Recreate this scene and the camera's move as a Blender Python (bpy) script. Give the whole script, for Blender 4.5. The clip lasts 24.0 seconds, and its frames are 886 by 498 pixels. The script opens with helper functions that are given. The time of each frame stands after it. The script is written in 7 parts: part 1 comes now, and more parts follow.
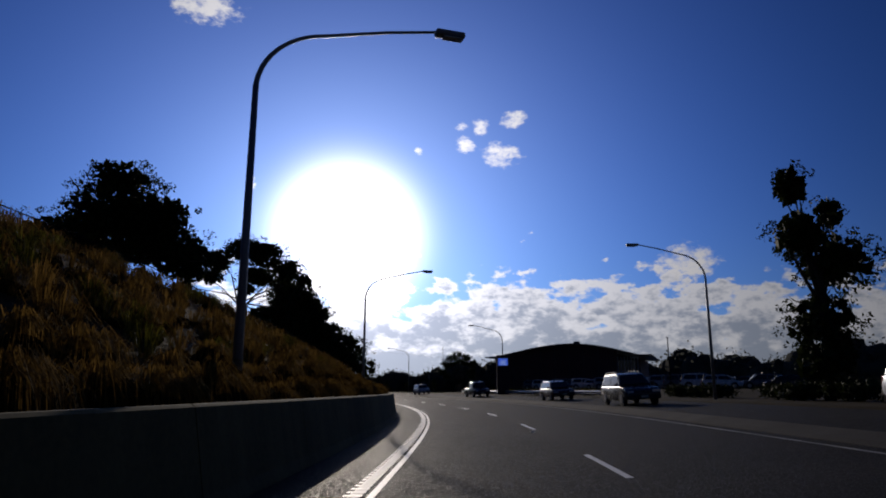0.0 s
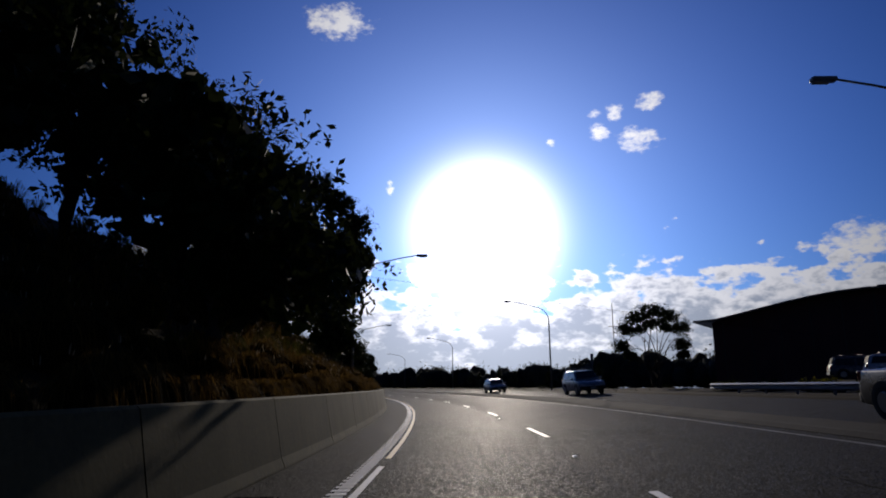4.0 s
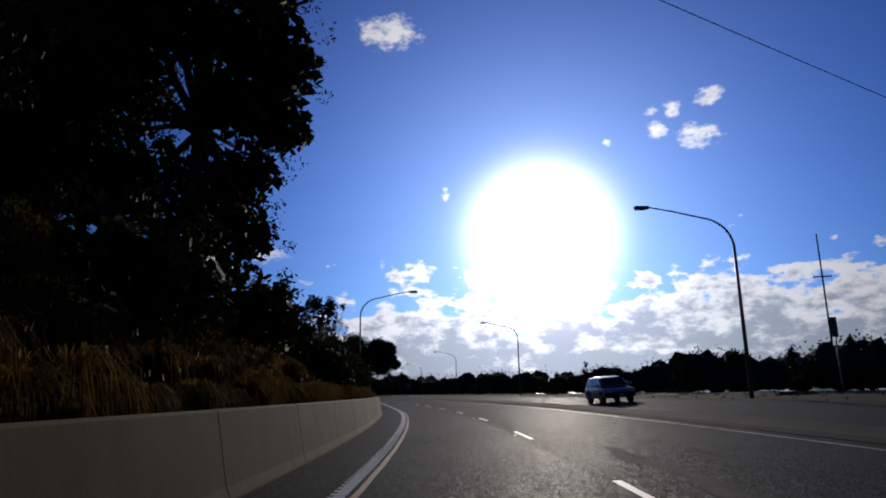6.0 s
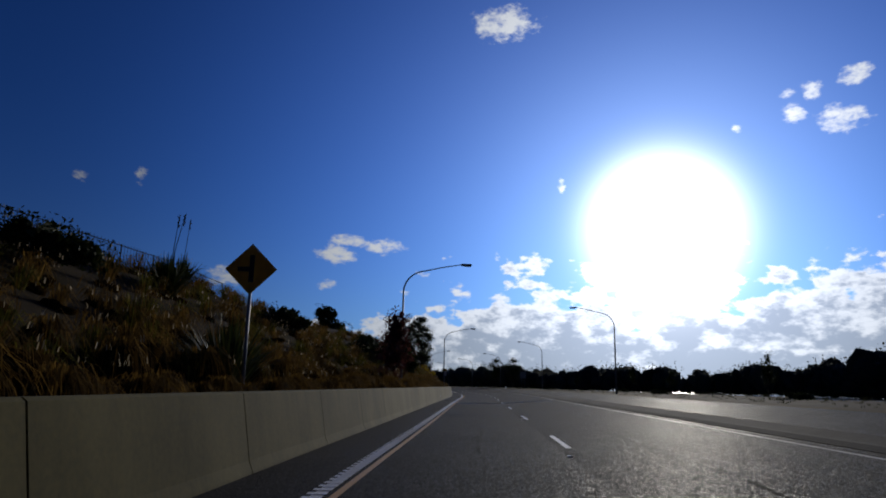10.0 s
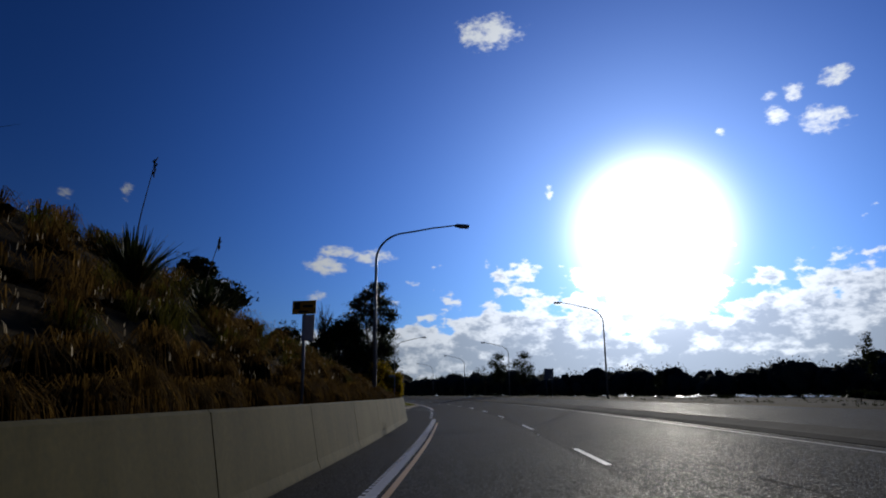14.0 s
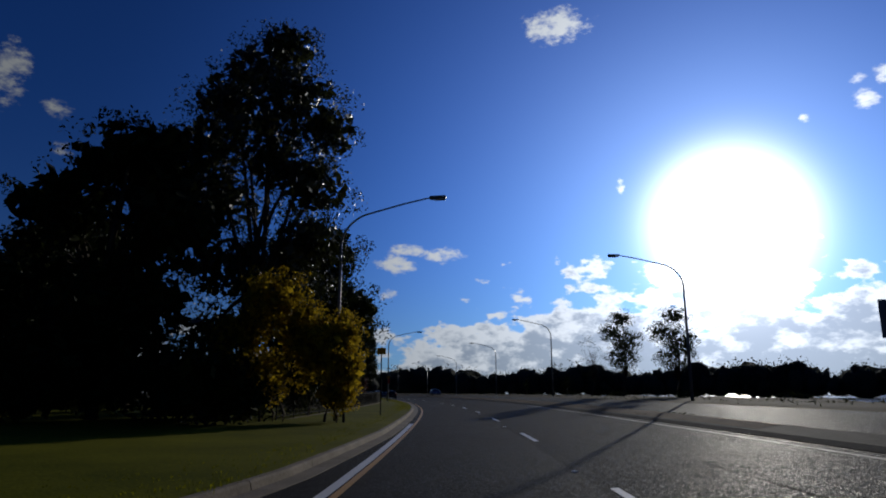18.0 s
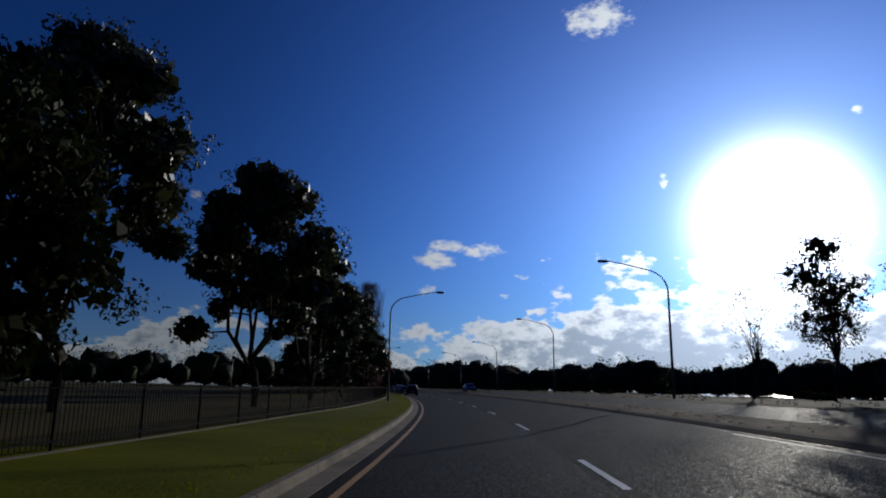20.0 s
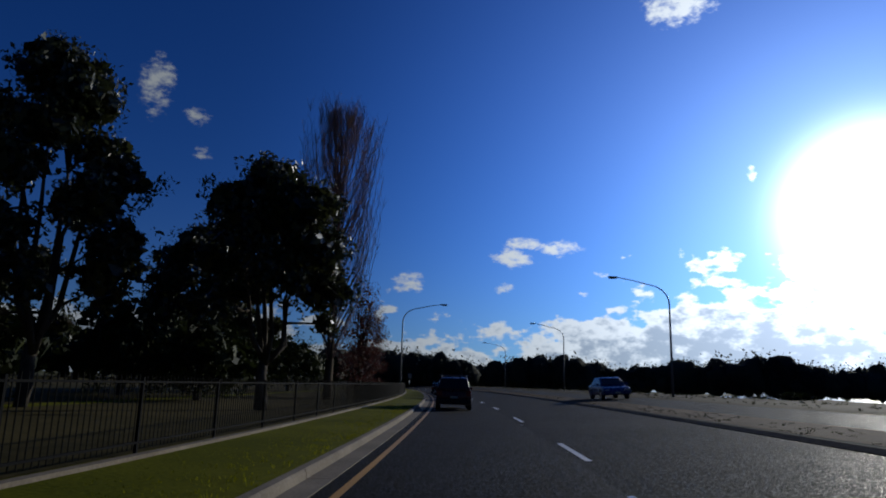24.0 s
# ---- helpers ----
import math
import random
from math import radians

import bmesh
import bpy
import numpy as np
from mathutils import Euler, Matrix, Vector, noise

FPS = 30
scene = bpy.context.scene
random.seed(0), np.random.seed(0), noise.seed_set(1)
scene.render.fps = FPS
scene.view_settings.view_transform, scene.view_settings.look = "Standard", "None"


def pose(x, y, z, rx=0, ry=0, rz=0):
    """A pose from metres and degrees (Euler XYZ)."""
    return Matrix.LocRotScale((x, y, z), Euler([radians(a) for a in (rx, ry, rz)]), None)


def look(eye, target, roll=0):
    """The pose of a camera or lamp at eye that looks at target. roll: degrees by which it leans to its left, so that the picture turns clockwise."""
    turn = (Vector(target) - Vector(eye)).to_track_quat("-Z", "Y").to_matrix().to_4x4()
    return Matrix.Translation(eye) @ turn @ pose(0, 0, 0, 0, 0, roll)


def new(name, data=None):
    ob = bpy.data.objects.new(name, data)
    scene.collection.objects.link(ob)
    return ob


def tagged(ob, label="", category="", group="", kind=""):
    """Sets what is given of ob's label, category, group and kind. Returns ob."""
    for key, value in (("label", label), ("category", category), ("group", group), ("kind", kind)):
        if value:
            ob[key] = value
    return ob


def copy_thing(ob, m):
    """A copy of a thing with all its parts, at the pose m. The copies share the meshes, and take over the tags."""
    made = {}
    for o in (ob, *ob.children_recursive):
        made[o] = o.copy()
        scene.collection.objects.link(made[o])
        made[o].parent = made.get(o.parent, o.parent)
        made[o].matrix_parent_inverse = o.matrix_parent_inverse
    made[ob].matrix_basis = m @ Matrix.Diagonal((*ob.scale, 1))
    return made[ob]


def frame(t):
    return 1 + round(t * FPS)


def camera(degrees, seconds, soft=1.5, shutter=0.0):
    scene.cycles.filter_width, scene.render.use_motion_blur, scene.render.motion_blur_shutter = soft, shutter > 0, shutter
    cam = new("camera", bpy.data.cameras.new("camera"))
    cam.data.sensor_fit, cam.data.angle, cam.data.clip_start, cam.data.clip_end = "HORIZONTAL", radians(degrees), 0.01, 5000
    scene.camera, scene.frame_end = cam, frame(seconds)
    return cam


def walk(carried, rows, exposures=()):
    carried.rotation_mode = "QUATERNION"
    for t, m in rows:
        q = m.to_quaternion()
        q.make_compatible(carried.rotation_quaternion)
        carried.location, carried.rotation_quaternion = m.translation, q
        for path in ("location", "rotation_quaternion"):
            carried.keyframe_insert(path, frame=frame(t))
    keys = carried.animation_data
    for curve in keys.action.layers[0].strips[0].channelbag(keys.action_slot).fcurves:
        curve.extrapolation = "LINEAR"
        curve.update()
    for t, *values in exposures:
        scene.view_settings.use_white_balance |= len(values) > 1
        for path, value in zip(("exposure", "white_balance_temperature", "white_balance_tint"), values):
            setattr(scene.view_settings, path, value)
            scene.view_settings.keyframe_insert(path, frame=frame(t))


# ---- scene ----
cam = camera(68.0, 24.0, soft=1.9)
PATH = [
    (0, pose(-0.08, 0.05, 1.30, 102.17, 0, -27.90), 0.07),
    (0.5, pose(4.02, 6.70, 1.30, 102.14, 0, -27.50), -0.11),
    (1, pose(7.93, 13.13, 1.30, 101.99, 0, -26.27), -0.69),
    (1.5, pose(11.68, 19.95, 1.30, 101.92, 0, -24.49), -0.95),
    (2, pose(15.36, 27.39, 1.30, 101.69, 0, -22.88), -0.77),
    (2.5, pose(18.92, 35.26, 1.30, 101.44, 0, -21.10), -0.63),
    (3, pose(22.41, 43.63, 1.30, 101.53, 0, -18.99), -0.62),
    (3.5, pose(25.68, 52.36, 1.30, 101.68, 0, -17.15), -0.60),
    (4, pose(28.70, 61.29, 1.30, 101.82, 0, -15.71), -0.59),
    (4.5, pose(31.52, 70.18, 1.30, 102.03, 0, -14.56), -0.60),
    (5, pose(33.86, 78.95, 1.30, 102.18, 0, -13.09), -1.04),
    (5.5, pose(36.08, 87.53, 1.30, 102.40, 0, -11.86), -0.80),
    (6, pose(38.16, 95.86, 1.30, 102.39, 0, -10.64), -1.16),
    (6.5, pose(40.05, 103.91, 1.30, 102.59, 0, -9.40), -0.71),
    (7, pose(41.63, 112.56, 1.30, 102.68, 0, -7.55), -0.41),
    (7.5, pose(43.15, 121.26, 1.30, 102.42, 0, -5.95), -0.18),
    (8, pose(44.29, 129.54, 1.30, 102.26, 0, -4.31), -0.05),
    (8.5, pose(45.10, 137.30, 1.30, 101.99, 0, -3.14), 0.26),
    (9, pose(45.66, 145.01, 1.30, 102.17, 0, -2.55), 0.60),
    (9.5, pose(46.27, 153.04, 1.30, 102.03, 0, -1.54), 0.73),
    (10, pose(46.98, 161.24, 1.30, 101.73, 0, -0.41), 1.14),
    (10.5, pose(47.13, 169.45, 1.30, 101.78, 0, -1.12), 0.84),
    (11, pose(47.57, 177.51, 1.30, 101.87, 0, -1.81), 0.56),
    (11.5, pose(48.12, 185.48, 1.30, 102.03, 0, -1.90), 0.31),
    (12, pose(48.65, 193.41, 1.30, 102.20, 0, -1.40), 0.15),
    (12.5, pose(49.07, 201.37, 1.30, 102.39, 0, -0.84), 0.04),
    (13, pose(49.49, 209.40, 1.30, 102.56, 0, -1.02), -0.00),
    (13.5, pose(50.08, 217.50, 1.30, 102.47, 0, -1.19), -0.24),
    (14, pose(50.56, 225.63, 1.30, 102.50, 0, -1.35), -0.45),
    (14.5, pose(51.12, 233.76, 1.30, 102.32, 0, -1.39), -0.53),
    (15, pose(51.60, 241.88, 1.30, 102.36, 0, -1.12), -0.43),
    (15.5, pose(52.02, 250.19, 1.30, 102.26, 0, -0.39), -0.28),
    (16, pose(52.42, 258.96, 1.30, 102.32, 0, 0.45), -0.20),
    (16.5, pose(52.78, 268.34, 1.30, 102.48, 0, 1.68), 0.12),
    (17, pose(52.95, 277.71, 1.30, 102.41, 0, 2.83), 0.09),
    (17.5, pose(52.69, 286.43, 1.30, 102.38, 0, 3.84), -0.27),
    (18, pose(52.44, 294.63, 1.30, 102.32, 0, 4.82), -0.02),
    (18.5, pose(51.89, 302.96, 1.30, 101.99, 0, 5.60), 0.33),
    (19, pose(51.33, 311.43, 1.30, 101.94, 0, 6.66), 0.59),
    (19.5, pose(50.71, 320.01, 1.30, 101.93, 0, 7.47), 0.70),
    (20, pose(50.02, 328.58, 1.30, 101.92, 0, 8.30), 0.79),
    (20.5, pose(49.11, 337.12, 1.30, 101.93, 0, 9.11), 0.75),
    (21, pose(48.08, 345.55, 1.30, 102.06, 0, 9.62), 0.84),
    (21.5, pose(46.92, 354.17, 1.30, 101.96, 0, 10.55), 0.93),
    (22, pose(45.66, 362.78, 1.30, 101.86, 0, 11.39), 1.08),
    (22.5, pose(44.32, 371.38, 1.30, 102.03, 0, 12.32), 1.09),
    (23, pose(42.66, 380.30, 1.30, 102.08, 0, 13.13), 0.97),
    (23.5, pose(40.81, 389.62, 1.30, 101.97, 0, 14.09), 1.22),
    (24, pose(38.57, 399.08, 1.30, 101.63, 0, 15.12), 1.60),
]
walk(cam, [(t, m @ pose(0, 0, 0, 0, 0, roll)) for t, m, roll in PATH],
     [(0, 0.0, 6900, 15), (5, 0.0, 6800, 14), (9, 0.0, 6500, 10), (18, 0.0, 6400, 8), (21, 0.2, 6300, 7), (24, 0.4, 6200, 6)])

# ---- world and sun ----
SUN_AZ, SUN_EL = 19.4, 13.2


def sky_world():
    w = bpy.data.worlds.new("world")
    scene.world = w
    w.use_nodes = True
    nt = w.node_tree
    nt.nodes.clear()
    N = nt.nodes.new

    def link(a, b):
        nt.links.new(a, b)

    def M(op, a, b=None, c=None, clamp=False):
        n = N("ShaderNodeMath")
        n.operation, n.use_clamp = op, clamp
        for i, v in enumerate((a, b, c)):
            if v is None:
                continue
            if isinstance(v, (int, float)):
                n.inputs[i].default_value = v
            else:
                link(v, n.inputs[i])
        return n.outputs[0]

    def smooth(v, lo, hi):
        n = N("ShaderNodeMapRange")
        n.interpolation_type = "SMOOTHSTEP"
        link(v, n.inputs[0])
        n.inputs[1].default_value, n.inputs[2].default_value = lo, hi
        return n.outputs[0]

    def mixc(f, a, b, mode="MIX"):
        n = N("ShaderNodeMix")
        n.data_type, n.blend_type = "RGBA", mode
        for i, v in ((0, f), (6, a), (7, b)):
            if isinstance(v, (int, float)):
                n.inputs[i].default_value = v
            elif isinstance(v, tuple):
                n.inputs[i].default_value = (*v, 1)
            else:
                link(v, n.inputs[i])
        return n.outputs[2]

    tc = N("ShaderNodeTexCoord")
    sep = N("ShaderNodeSeparateXYZ")
    link(tc.outputs["Generated"], sep.inputs[0])
    x, y, z = sep.outputs
    deg = 180 / math.pi
    az = M("MULTIPLY", M("ARCTAN2", x, y), deg)
    el = M("MULTIPLY", M("ARCSINE", z), deg)
    sky = N("ShaderNodeTexSky")
    sky.sky_type, sky.sun_disc = "NISHITA", False
    sky.sun_elevation, sky.sun_rotation = radians(SUN_EL), radians(SUN_AZ)
    sky.air_density, sky.dust_density, sky.ozone_density = 1.0, 0.6, 3.0
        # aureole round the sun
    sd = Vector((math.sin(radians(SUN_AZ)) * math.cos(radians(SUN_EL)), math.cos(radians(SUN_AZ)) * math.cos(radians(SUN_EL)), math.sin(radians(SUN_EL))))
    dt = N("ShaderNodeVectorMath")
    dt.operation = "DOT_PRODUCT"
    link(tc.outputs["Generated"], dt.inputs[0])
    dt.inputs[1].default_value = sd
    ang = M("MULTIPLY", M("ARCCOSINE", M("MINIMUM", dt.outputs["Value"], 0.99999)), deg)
    # the sky deepens away from the sun
    deep = M("SUBTRACT", M("SUBTRACT", 1.0, M("MULTIPLY", smooth(ang, 10.0, 54.0), 0.64)), M("MULTIPLY", smooth(ang, 68.0, 112.0), 0.21))
    blue = mixc(1.0, mixc(1.0, sky.outputs[0], SKY_TINT, "MULTIPLY"), deep, "MULTIPLY")
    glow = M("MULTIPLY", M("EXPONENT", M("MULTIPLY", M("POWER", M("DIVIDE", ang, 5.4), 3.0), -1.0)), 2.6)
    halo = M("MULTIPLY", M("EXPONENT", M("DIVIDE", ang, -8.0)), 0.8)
    # clouds: soft ellipses in azimuth and elevation, broken up by noise
    comb = N("ShaderNodeCombineXYZ")
    link(az, comb.inputs[0])
    link(M("MULTIPLY", el, 1.7), comb.inputs[1])

    def noise_node(scale, detail, rough, off=0.0):
        n = N("ShaderNodeTexNoise")
        n.inputs["Scale"].default_value, n.inputs["Detail"].default_value, n.inputs["Roughness"].default_value = scale, detail, rough
        ad = N("ShaderNodeVectorMath")
        link(comb.outputs[0], ad.inputs[0])
        ad.inputs[1].default_value = (off, off * 0.7, off)
        link(ad.outputs[0], n.inputs["Vector"])
        return n.outputs["Fac"]

    fine = noise_node(0.42, 7, 0.52)
    puff = noise_node(0.95, 7, 0.58, 11.0)
    broad = noise_node(0.16, 4, 0.5, 31.0)
    total = None
    for ca, ce, ra, re, thick in CLOUDS:
        d = M("ADD", M("POWER", M("ABSOLUTE", M("DIVIDE", M("SUBTRACT", az, ca), ra)), 2.0), M("POWER", M("ABSOLUTE", M("DIVIDE", M("SUBTRACT", el, ce), re)), 2.0))
        v = M("SUBTRACT", thick, d)
        total = v if total is None else M("MAXIMUM", total, v)
    single = smooth(M("ADD", total, M("MULTIPLY", M("SUBTRACT", puff, 0.5), 3.0)), 0.05, 1.15)
    # the bank of cumulus low over the horizon, with bright edges and grey hearts
    top = M("ADD", 4.4, M("ADD", M("MULTIPLY", M("MULTIPLY", smooth(az, -14.0, 12.0), M("SUBTRACT", 1.0, M("MULTIPLY", smooth(az, 40.0, 70.0), 0.5))), 5.4), M("MULTIPLY", M("SUBTRACT", broad, 0.5), 12.0)))
    lowd = M("ADD", M("MULTIPLY", M("SUBTRACT", top, el), 0.34), M("MULTIPLY", M("SUBTRACT", fine, 0.50), 5.6))
    low = M("MULTIPLY", smooth(lowd, 0.0, 0.55), smooth(el, -1.5, 0.0))
    cover = M("MINIMUM", M("ADD", single, M("MULTIPLY", low, 0.94)), 1.0)
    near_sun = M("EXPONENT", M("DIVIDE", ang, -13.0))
    heart = M("MULTIPLY", smooth(M("ADD", lowd, M("MULTIPLY", M("SUBTRACT", puff, 0.5), 4.5)), 0.5, 2.4), M("SUBTRACT", 1.0, single))
    lit = mixc(1.0, CLOUD_LIT, M("ADD", 0.52, M("MULTIPLY", near_sun, 1.9)), "MULTIPLY")
    dim = mixc(1.0, CLOUD_DARK, M("ADD", 0.66, M("MULTIPLY", near_sun, 1.5)), "MULTIPLY")
    grey = mixc(heart, lit, dim)
    haze = mixc(M("MULTIPLY", M("EXPONENT", M("DIVIDE", M("MAXIMUM", el, 0.0), -5.0)), 0.5), blue, mixc(1.0, HAZE, M("ADD", 0.12, M("MULTIPLY", deep, 0.88)), "MULTIPLY"))
    withc = mixc(cover, haze, mixc(1.0, grey, M("ADD", 0.12, M("MULTIPLY", deep, 0.88)), "MULTIPLY"))
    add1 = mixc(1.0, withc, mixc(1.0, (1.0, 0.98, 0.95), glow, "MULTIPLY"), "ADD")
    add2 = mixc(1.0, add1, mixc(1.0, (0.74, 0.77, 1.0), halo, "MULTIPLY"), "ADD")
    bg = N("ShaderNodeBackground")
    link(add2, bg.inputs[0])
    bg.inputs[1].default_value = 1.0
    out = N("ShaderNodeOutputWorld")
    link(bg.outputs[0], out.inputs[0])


SKY_TINT = (0.0112, 0.034, 0.091)
CLOUD_DARK, CLOUD_LIT, HAZE = (0.26, 0.31, 0.39), (0.72, 0.76, 0.82), (0.30, 0.44, 0.64)
CLOUDS = ((5.8, 30.6, 3.6, 1.5, 1.0), (4.0, 33.6, 1.6, 0.5, 0.6), (33.2, 20.2, 2.0, 1.2, 1.0), (34.5, 23.2, 1.5, 0.8, 1.0), (29.9, 21.2, 1.1, 0.9, 0.9), (31.4, 22.7, 0.9, 0.9, 0.9), (29.6, 22.7, 0.8, 0.5, 0.8), (10.9, 17.2, 0.5, 0.8, 0.8), (25.6, 20.6, 0.8, 0.5, 0.6), (-8.9, 10.9, 2.2, 0.9, 1.0), (-7.9, 12.2, 1.8, 0.6, 1.0), (-4.9, 11.8, 2.2, 0.8, 1.0), (-9.7, 8.4, 1.0, 0.7, 0.8), (-40.5, 23.0, 1.8, 3.2, 0.7), (-37.0, 21.0, 1.5, 1.0, 0.7), (-36.3, 18.1, 1.0, 0.8, 0.6), (-29.6, 15.3, 0.9, 0.7, 0.5), (-25.3, 15.9, 0.6, 1.0, 0.7), (-18.0, 8.6, 1.8, 1.2, 0.8), (49.0, 10.5, 2.6, 1.6, 1.0))
sky_world()
sun = new("sun", bpy.data.lights.new("sun", "SUN"))
sun.data.energy, sun.data.angle, sun.data.color = 1.7, radians(0.55), (1.0, 0.93, 0.82)
sun.matrix_world = look((math.sin(radians(SUN_AZ)) * 60, math.cos(radians(SUN_AZ)) * 60, 60 * math.tan(radians(SUN_EL))), (0, 0, 0))
scene.view_settings.exposure = 0.0


# ---- materials ----
def material(name, dark, light, scale=1.0, rough=0.8, metal=0.0, bump=0.2, coarse=0.15, fine=12.0, per_object=0.0, island=0.0, transmit=0.0, spec=0.4, runs=0.0):
    """Two scales of noise between two base colours, with fine relief; runs: upright streaks of dirt."""
    m = bpy.data.materials.new(name)
    m.use_nodes = True
    nt = m.node_tree
    bs = nt.nodes["Principled BSDF"]
    tc = nt.nodes.new("ShaderNodeTexCoord")
    geo = nt.nodes.new("ShaderNodeNewGeometry")

    def nz(s, det):
        n = nt.nodes.new("ShaderNodeTexNoise")
        n.inputs["Scale"].default_value, n.inputs["Detail"].default_value = s, det
        nt.links.new(geo.outputs["Position"], n.inputs["Vector"])
        return n.outputs["Fac"]

    a, b = nz(coarse * scale, 4), nz(fine * scale, 5)

    def mth(op, p, q):
        n = nt.nodes.new("ShaderNodeMath")
        n.operation = op
        for i, v in enumerate((p, q)):
            if isinstance(v, (int, float)):
                n.inputs[i].default_value = v
            else:
                nt.links.new(v, n.inputs[i])
        return n.outputs[0]

    f = mth("ADD", mth("MULTIPLY", a, 0.55), mth("MULTIPLY", b, 0.45))
    if runs:
        sc = nt.nodes.new("ShaderNodeVectorMath")
        sc.operation = "MULTIPLY"
        nt.links.new(geo.outputs["Position"], sc.inputs[0])
        sc.inputs[1].default_value = (3.5, 3.5, 0.35)
        st = nt.nodes.new("ShaderNodeTexNoise")
        st.inputs["Scale"].default_value, st.inputs["Detail"].default_value = 1.0, 6
        nt.links.new(sc.outputs[0], st.inputs["Vector"])
        f = mth("ADD", f, mth("MULTIPLY", mth("SUBTRACT", st.outputs["Fac"], 0.5), runs))
    if per_object:
        oi = nt.nodes.new("ShaderNodeObjectInfo")
        f = mth("ADD", f, mth("MULTIPLY", mth("SUBTRACT", oi.outputs["Random"], 0.5), per_object))
    if island:
        f = mth("ADD", f, mth("MULTIPLY", mth("SUBTRACT", geo.outputs["Random Per Island"], 0.5), island))
    mr = nt.nodes.new("ShaderNodeMapRange")
    nt.links.new(f, mr.inputs[0])
    mr.inputs[1].default_value, mr.inputs[2].default_value = 0.3, 0.7
    mx = nt.nodes.new("ShaderNodeMix")
    mx.data_type = "RGBA"
    nt.links.new(mr.outputs[0], mx.inputs[0])
    mx.inputs[6].default_value, mx.inputs[7].default_value = (*dark, 1), (*light, 1)
    nt.links.new(mx.outputs[2], bs.inputs["Base Color"])
    rr = nt.nodes.new("ShaderNodeMapRange")
    nt.links.new(b, rr.inputs[0])
    rr.inputs[3].default_value, rr.inputs[4].default_value = max(rough - 0.12, 0.03), min(rough + 0.12, 1)
    nt.links.new(rr.outputs[0], bs.inputs["Roughness"])
    bs.inputs["Metallic"].default_value = metal
    bs.inputs["Specular IOR Level"].default_value = spec
    if bump:
        bp = nt.nodes.new("ShaderNodeBump")
        bp.inputs["Strength"].default_value, bp.inputs["Distance"].default_value = bump, 0.02
        nt.links.new(b, bp.inputs["Height"])
        nt.links.new(bp.outputs[0], bs.inputs["Normal"])
    if transmit:
        tr = nt.nodes.new("ShaderNodeBsdfTranslucent")
        nt.links.new(mx.outputs[2], tr.inputs[0])
        ms = nt.nodes.new("ShaderNodeMixShader")
        ms.inputs[0].default_value = transmit
        nt.links.new(bs.outputs[0], ms.inputs[1])
        nt.links.new(tr.outputs[0], ms.inputs[2])
        nt.links.new(ms.outputs[0], nt.nodes["Material Output"].inputs[0])
    return m


ASPHALT = material("asphalt", (0.009, 0.009, 0.010), (0.022, 0.0215, 0.0215), 1.0, 0.82, spec=0.03, bump=0.0, coarse=0.25, fine=26.0)


def chip_facets(m, size, tilt, share):
    """Stone chips in the asphalt: small facets, each leaning its own way, some of them polished."""
    nt = m.node_tree
    bs = nt.nodes["Principled BSDF"]
    geo = nt.nodes.new("ShaderNodeNewGeometry")
    vo = nt.nodes.new("ShaderNodeTexVoronoi")
    vo.inputs["Scale"].default_value = 1.0 / size
    nt.links.new(geo.outputs["Position"], vo.inputs["Vector"])

    def vec(op, a, b):
        n = nt.nodes.new("ShaderNodeVectorMath")
        n.operation = op
        for i, v in enumerate((a, b)):
            if v is None:
                continue
            if isinstance(v, tuple):
                n.inputs[i].default_value = v
            else:
                nt.links.new(v, n.inputs[i])
        return n.outputs[0]

    lean = vec("MULTIPLY", vec("SUBTRACT", vo.outputs["Color"], (0.5, 0.5, 0.5)), (tilt, tilt, 0.0))
    nt.links.new(vec("NORMALIZE", vec("ADD", geo.outputs["Normal"], lean), None), bs.inputs["Normal"])
    sep = nt.nodes.new("ShaderNodeSeparateColor")
    nt.links.new(vo.outputs["Color"], sep.inputs[0])
    gl = nt.nodes.new("ShaderNodeMapRange")
    nt.links.new(sep.outputs[2], gl.inputs[0])
    gl.inputs[1].default_value, gl.inputs[2].default_value = 1 - share, 1 - share + 0.02
    gl.inputs[3].default_value, gl.inputs[4].default_value = 0.88, 0.48
    nt.links.new(gl.outputs[0], bs.inputs["Roughness"])
    return m


chip_facets(ASPHALT, 0.014, 0.5, 0.16)
CONCRETE = material("concrete", (0.050, 0.044, 0.018), (0.122, 0.105, 0.046), 1.0, 0.92, spec=0.1, bump=0.12, coarse=0.5, fine=14.0, per_object=0.2, runs=0.35)
DULL_CONCRETE = material("dull_median_concrete", (0.022, 0.021, 0.020), (0.062, 0.058, 0.052), 1.0, 0.92, spec=0.05, bump=0.3, coarse=0.5, fine=16.0)
PARK = material("dry_park_ground", (0.030, 0.028, 0.010), (0.105, 0.082, 0.030), 1.0, 0.95, spec=0.03, bump=0.5, coarse=0.09, fine=3.0)
# Thatch darkened in its colour to stand in for shade in the hollows.
MAT = material("shade_dark_thatch", (0.010, 0.006, 0.002), (0.034, 0.019, 0.005), 1.0, 1.0, spec=0.0, bump=0.6, coarse=0.6, fine=14.0)
SEED = material("pale_seed_head", (0.22, 0.17, 0.10), (0.50, 0.41, 0.27), 1.0, 0.8, spec=0.1, bump=0.0, fine=2.0, island=0.6, transmit=0.5)
KERB = material("kerb_concrete", (0.13, 0.105, 0.075), (0.29, 0.245, 0.18), 1.0, 0.9, spec=0.08, bump=0.3, coarse=0.8, fine=20.0)
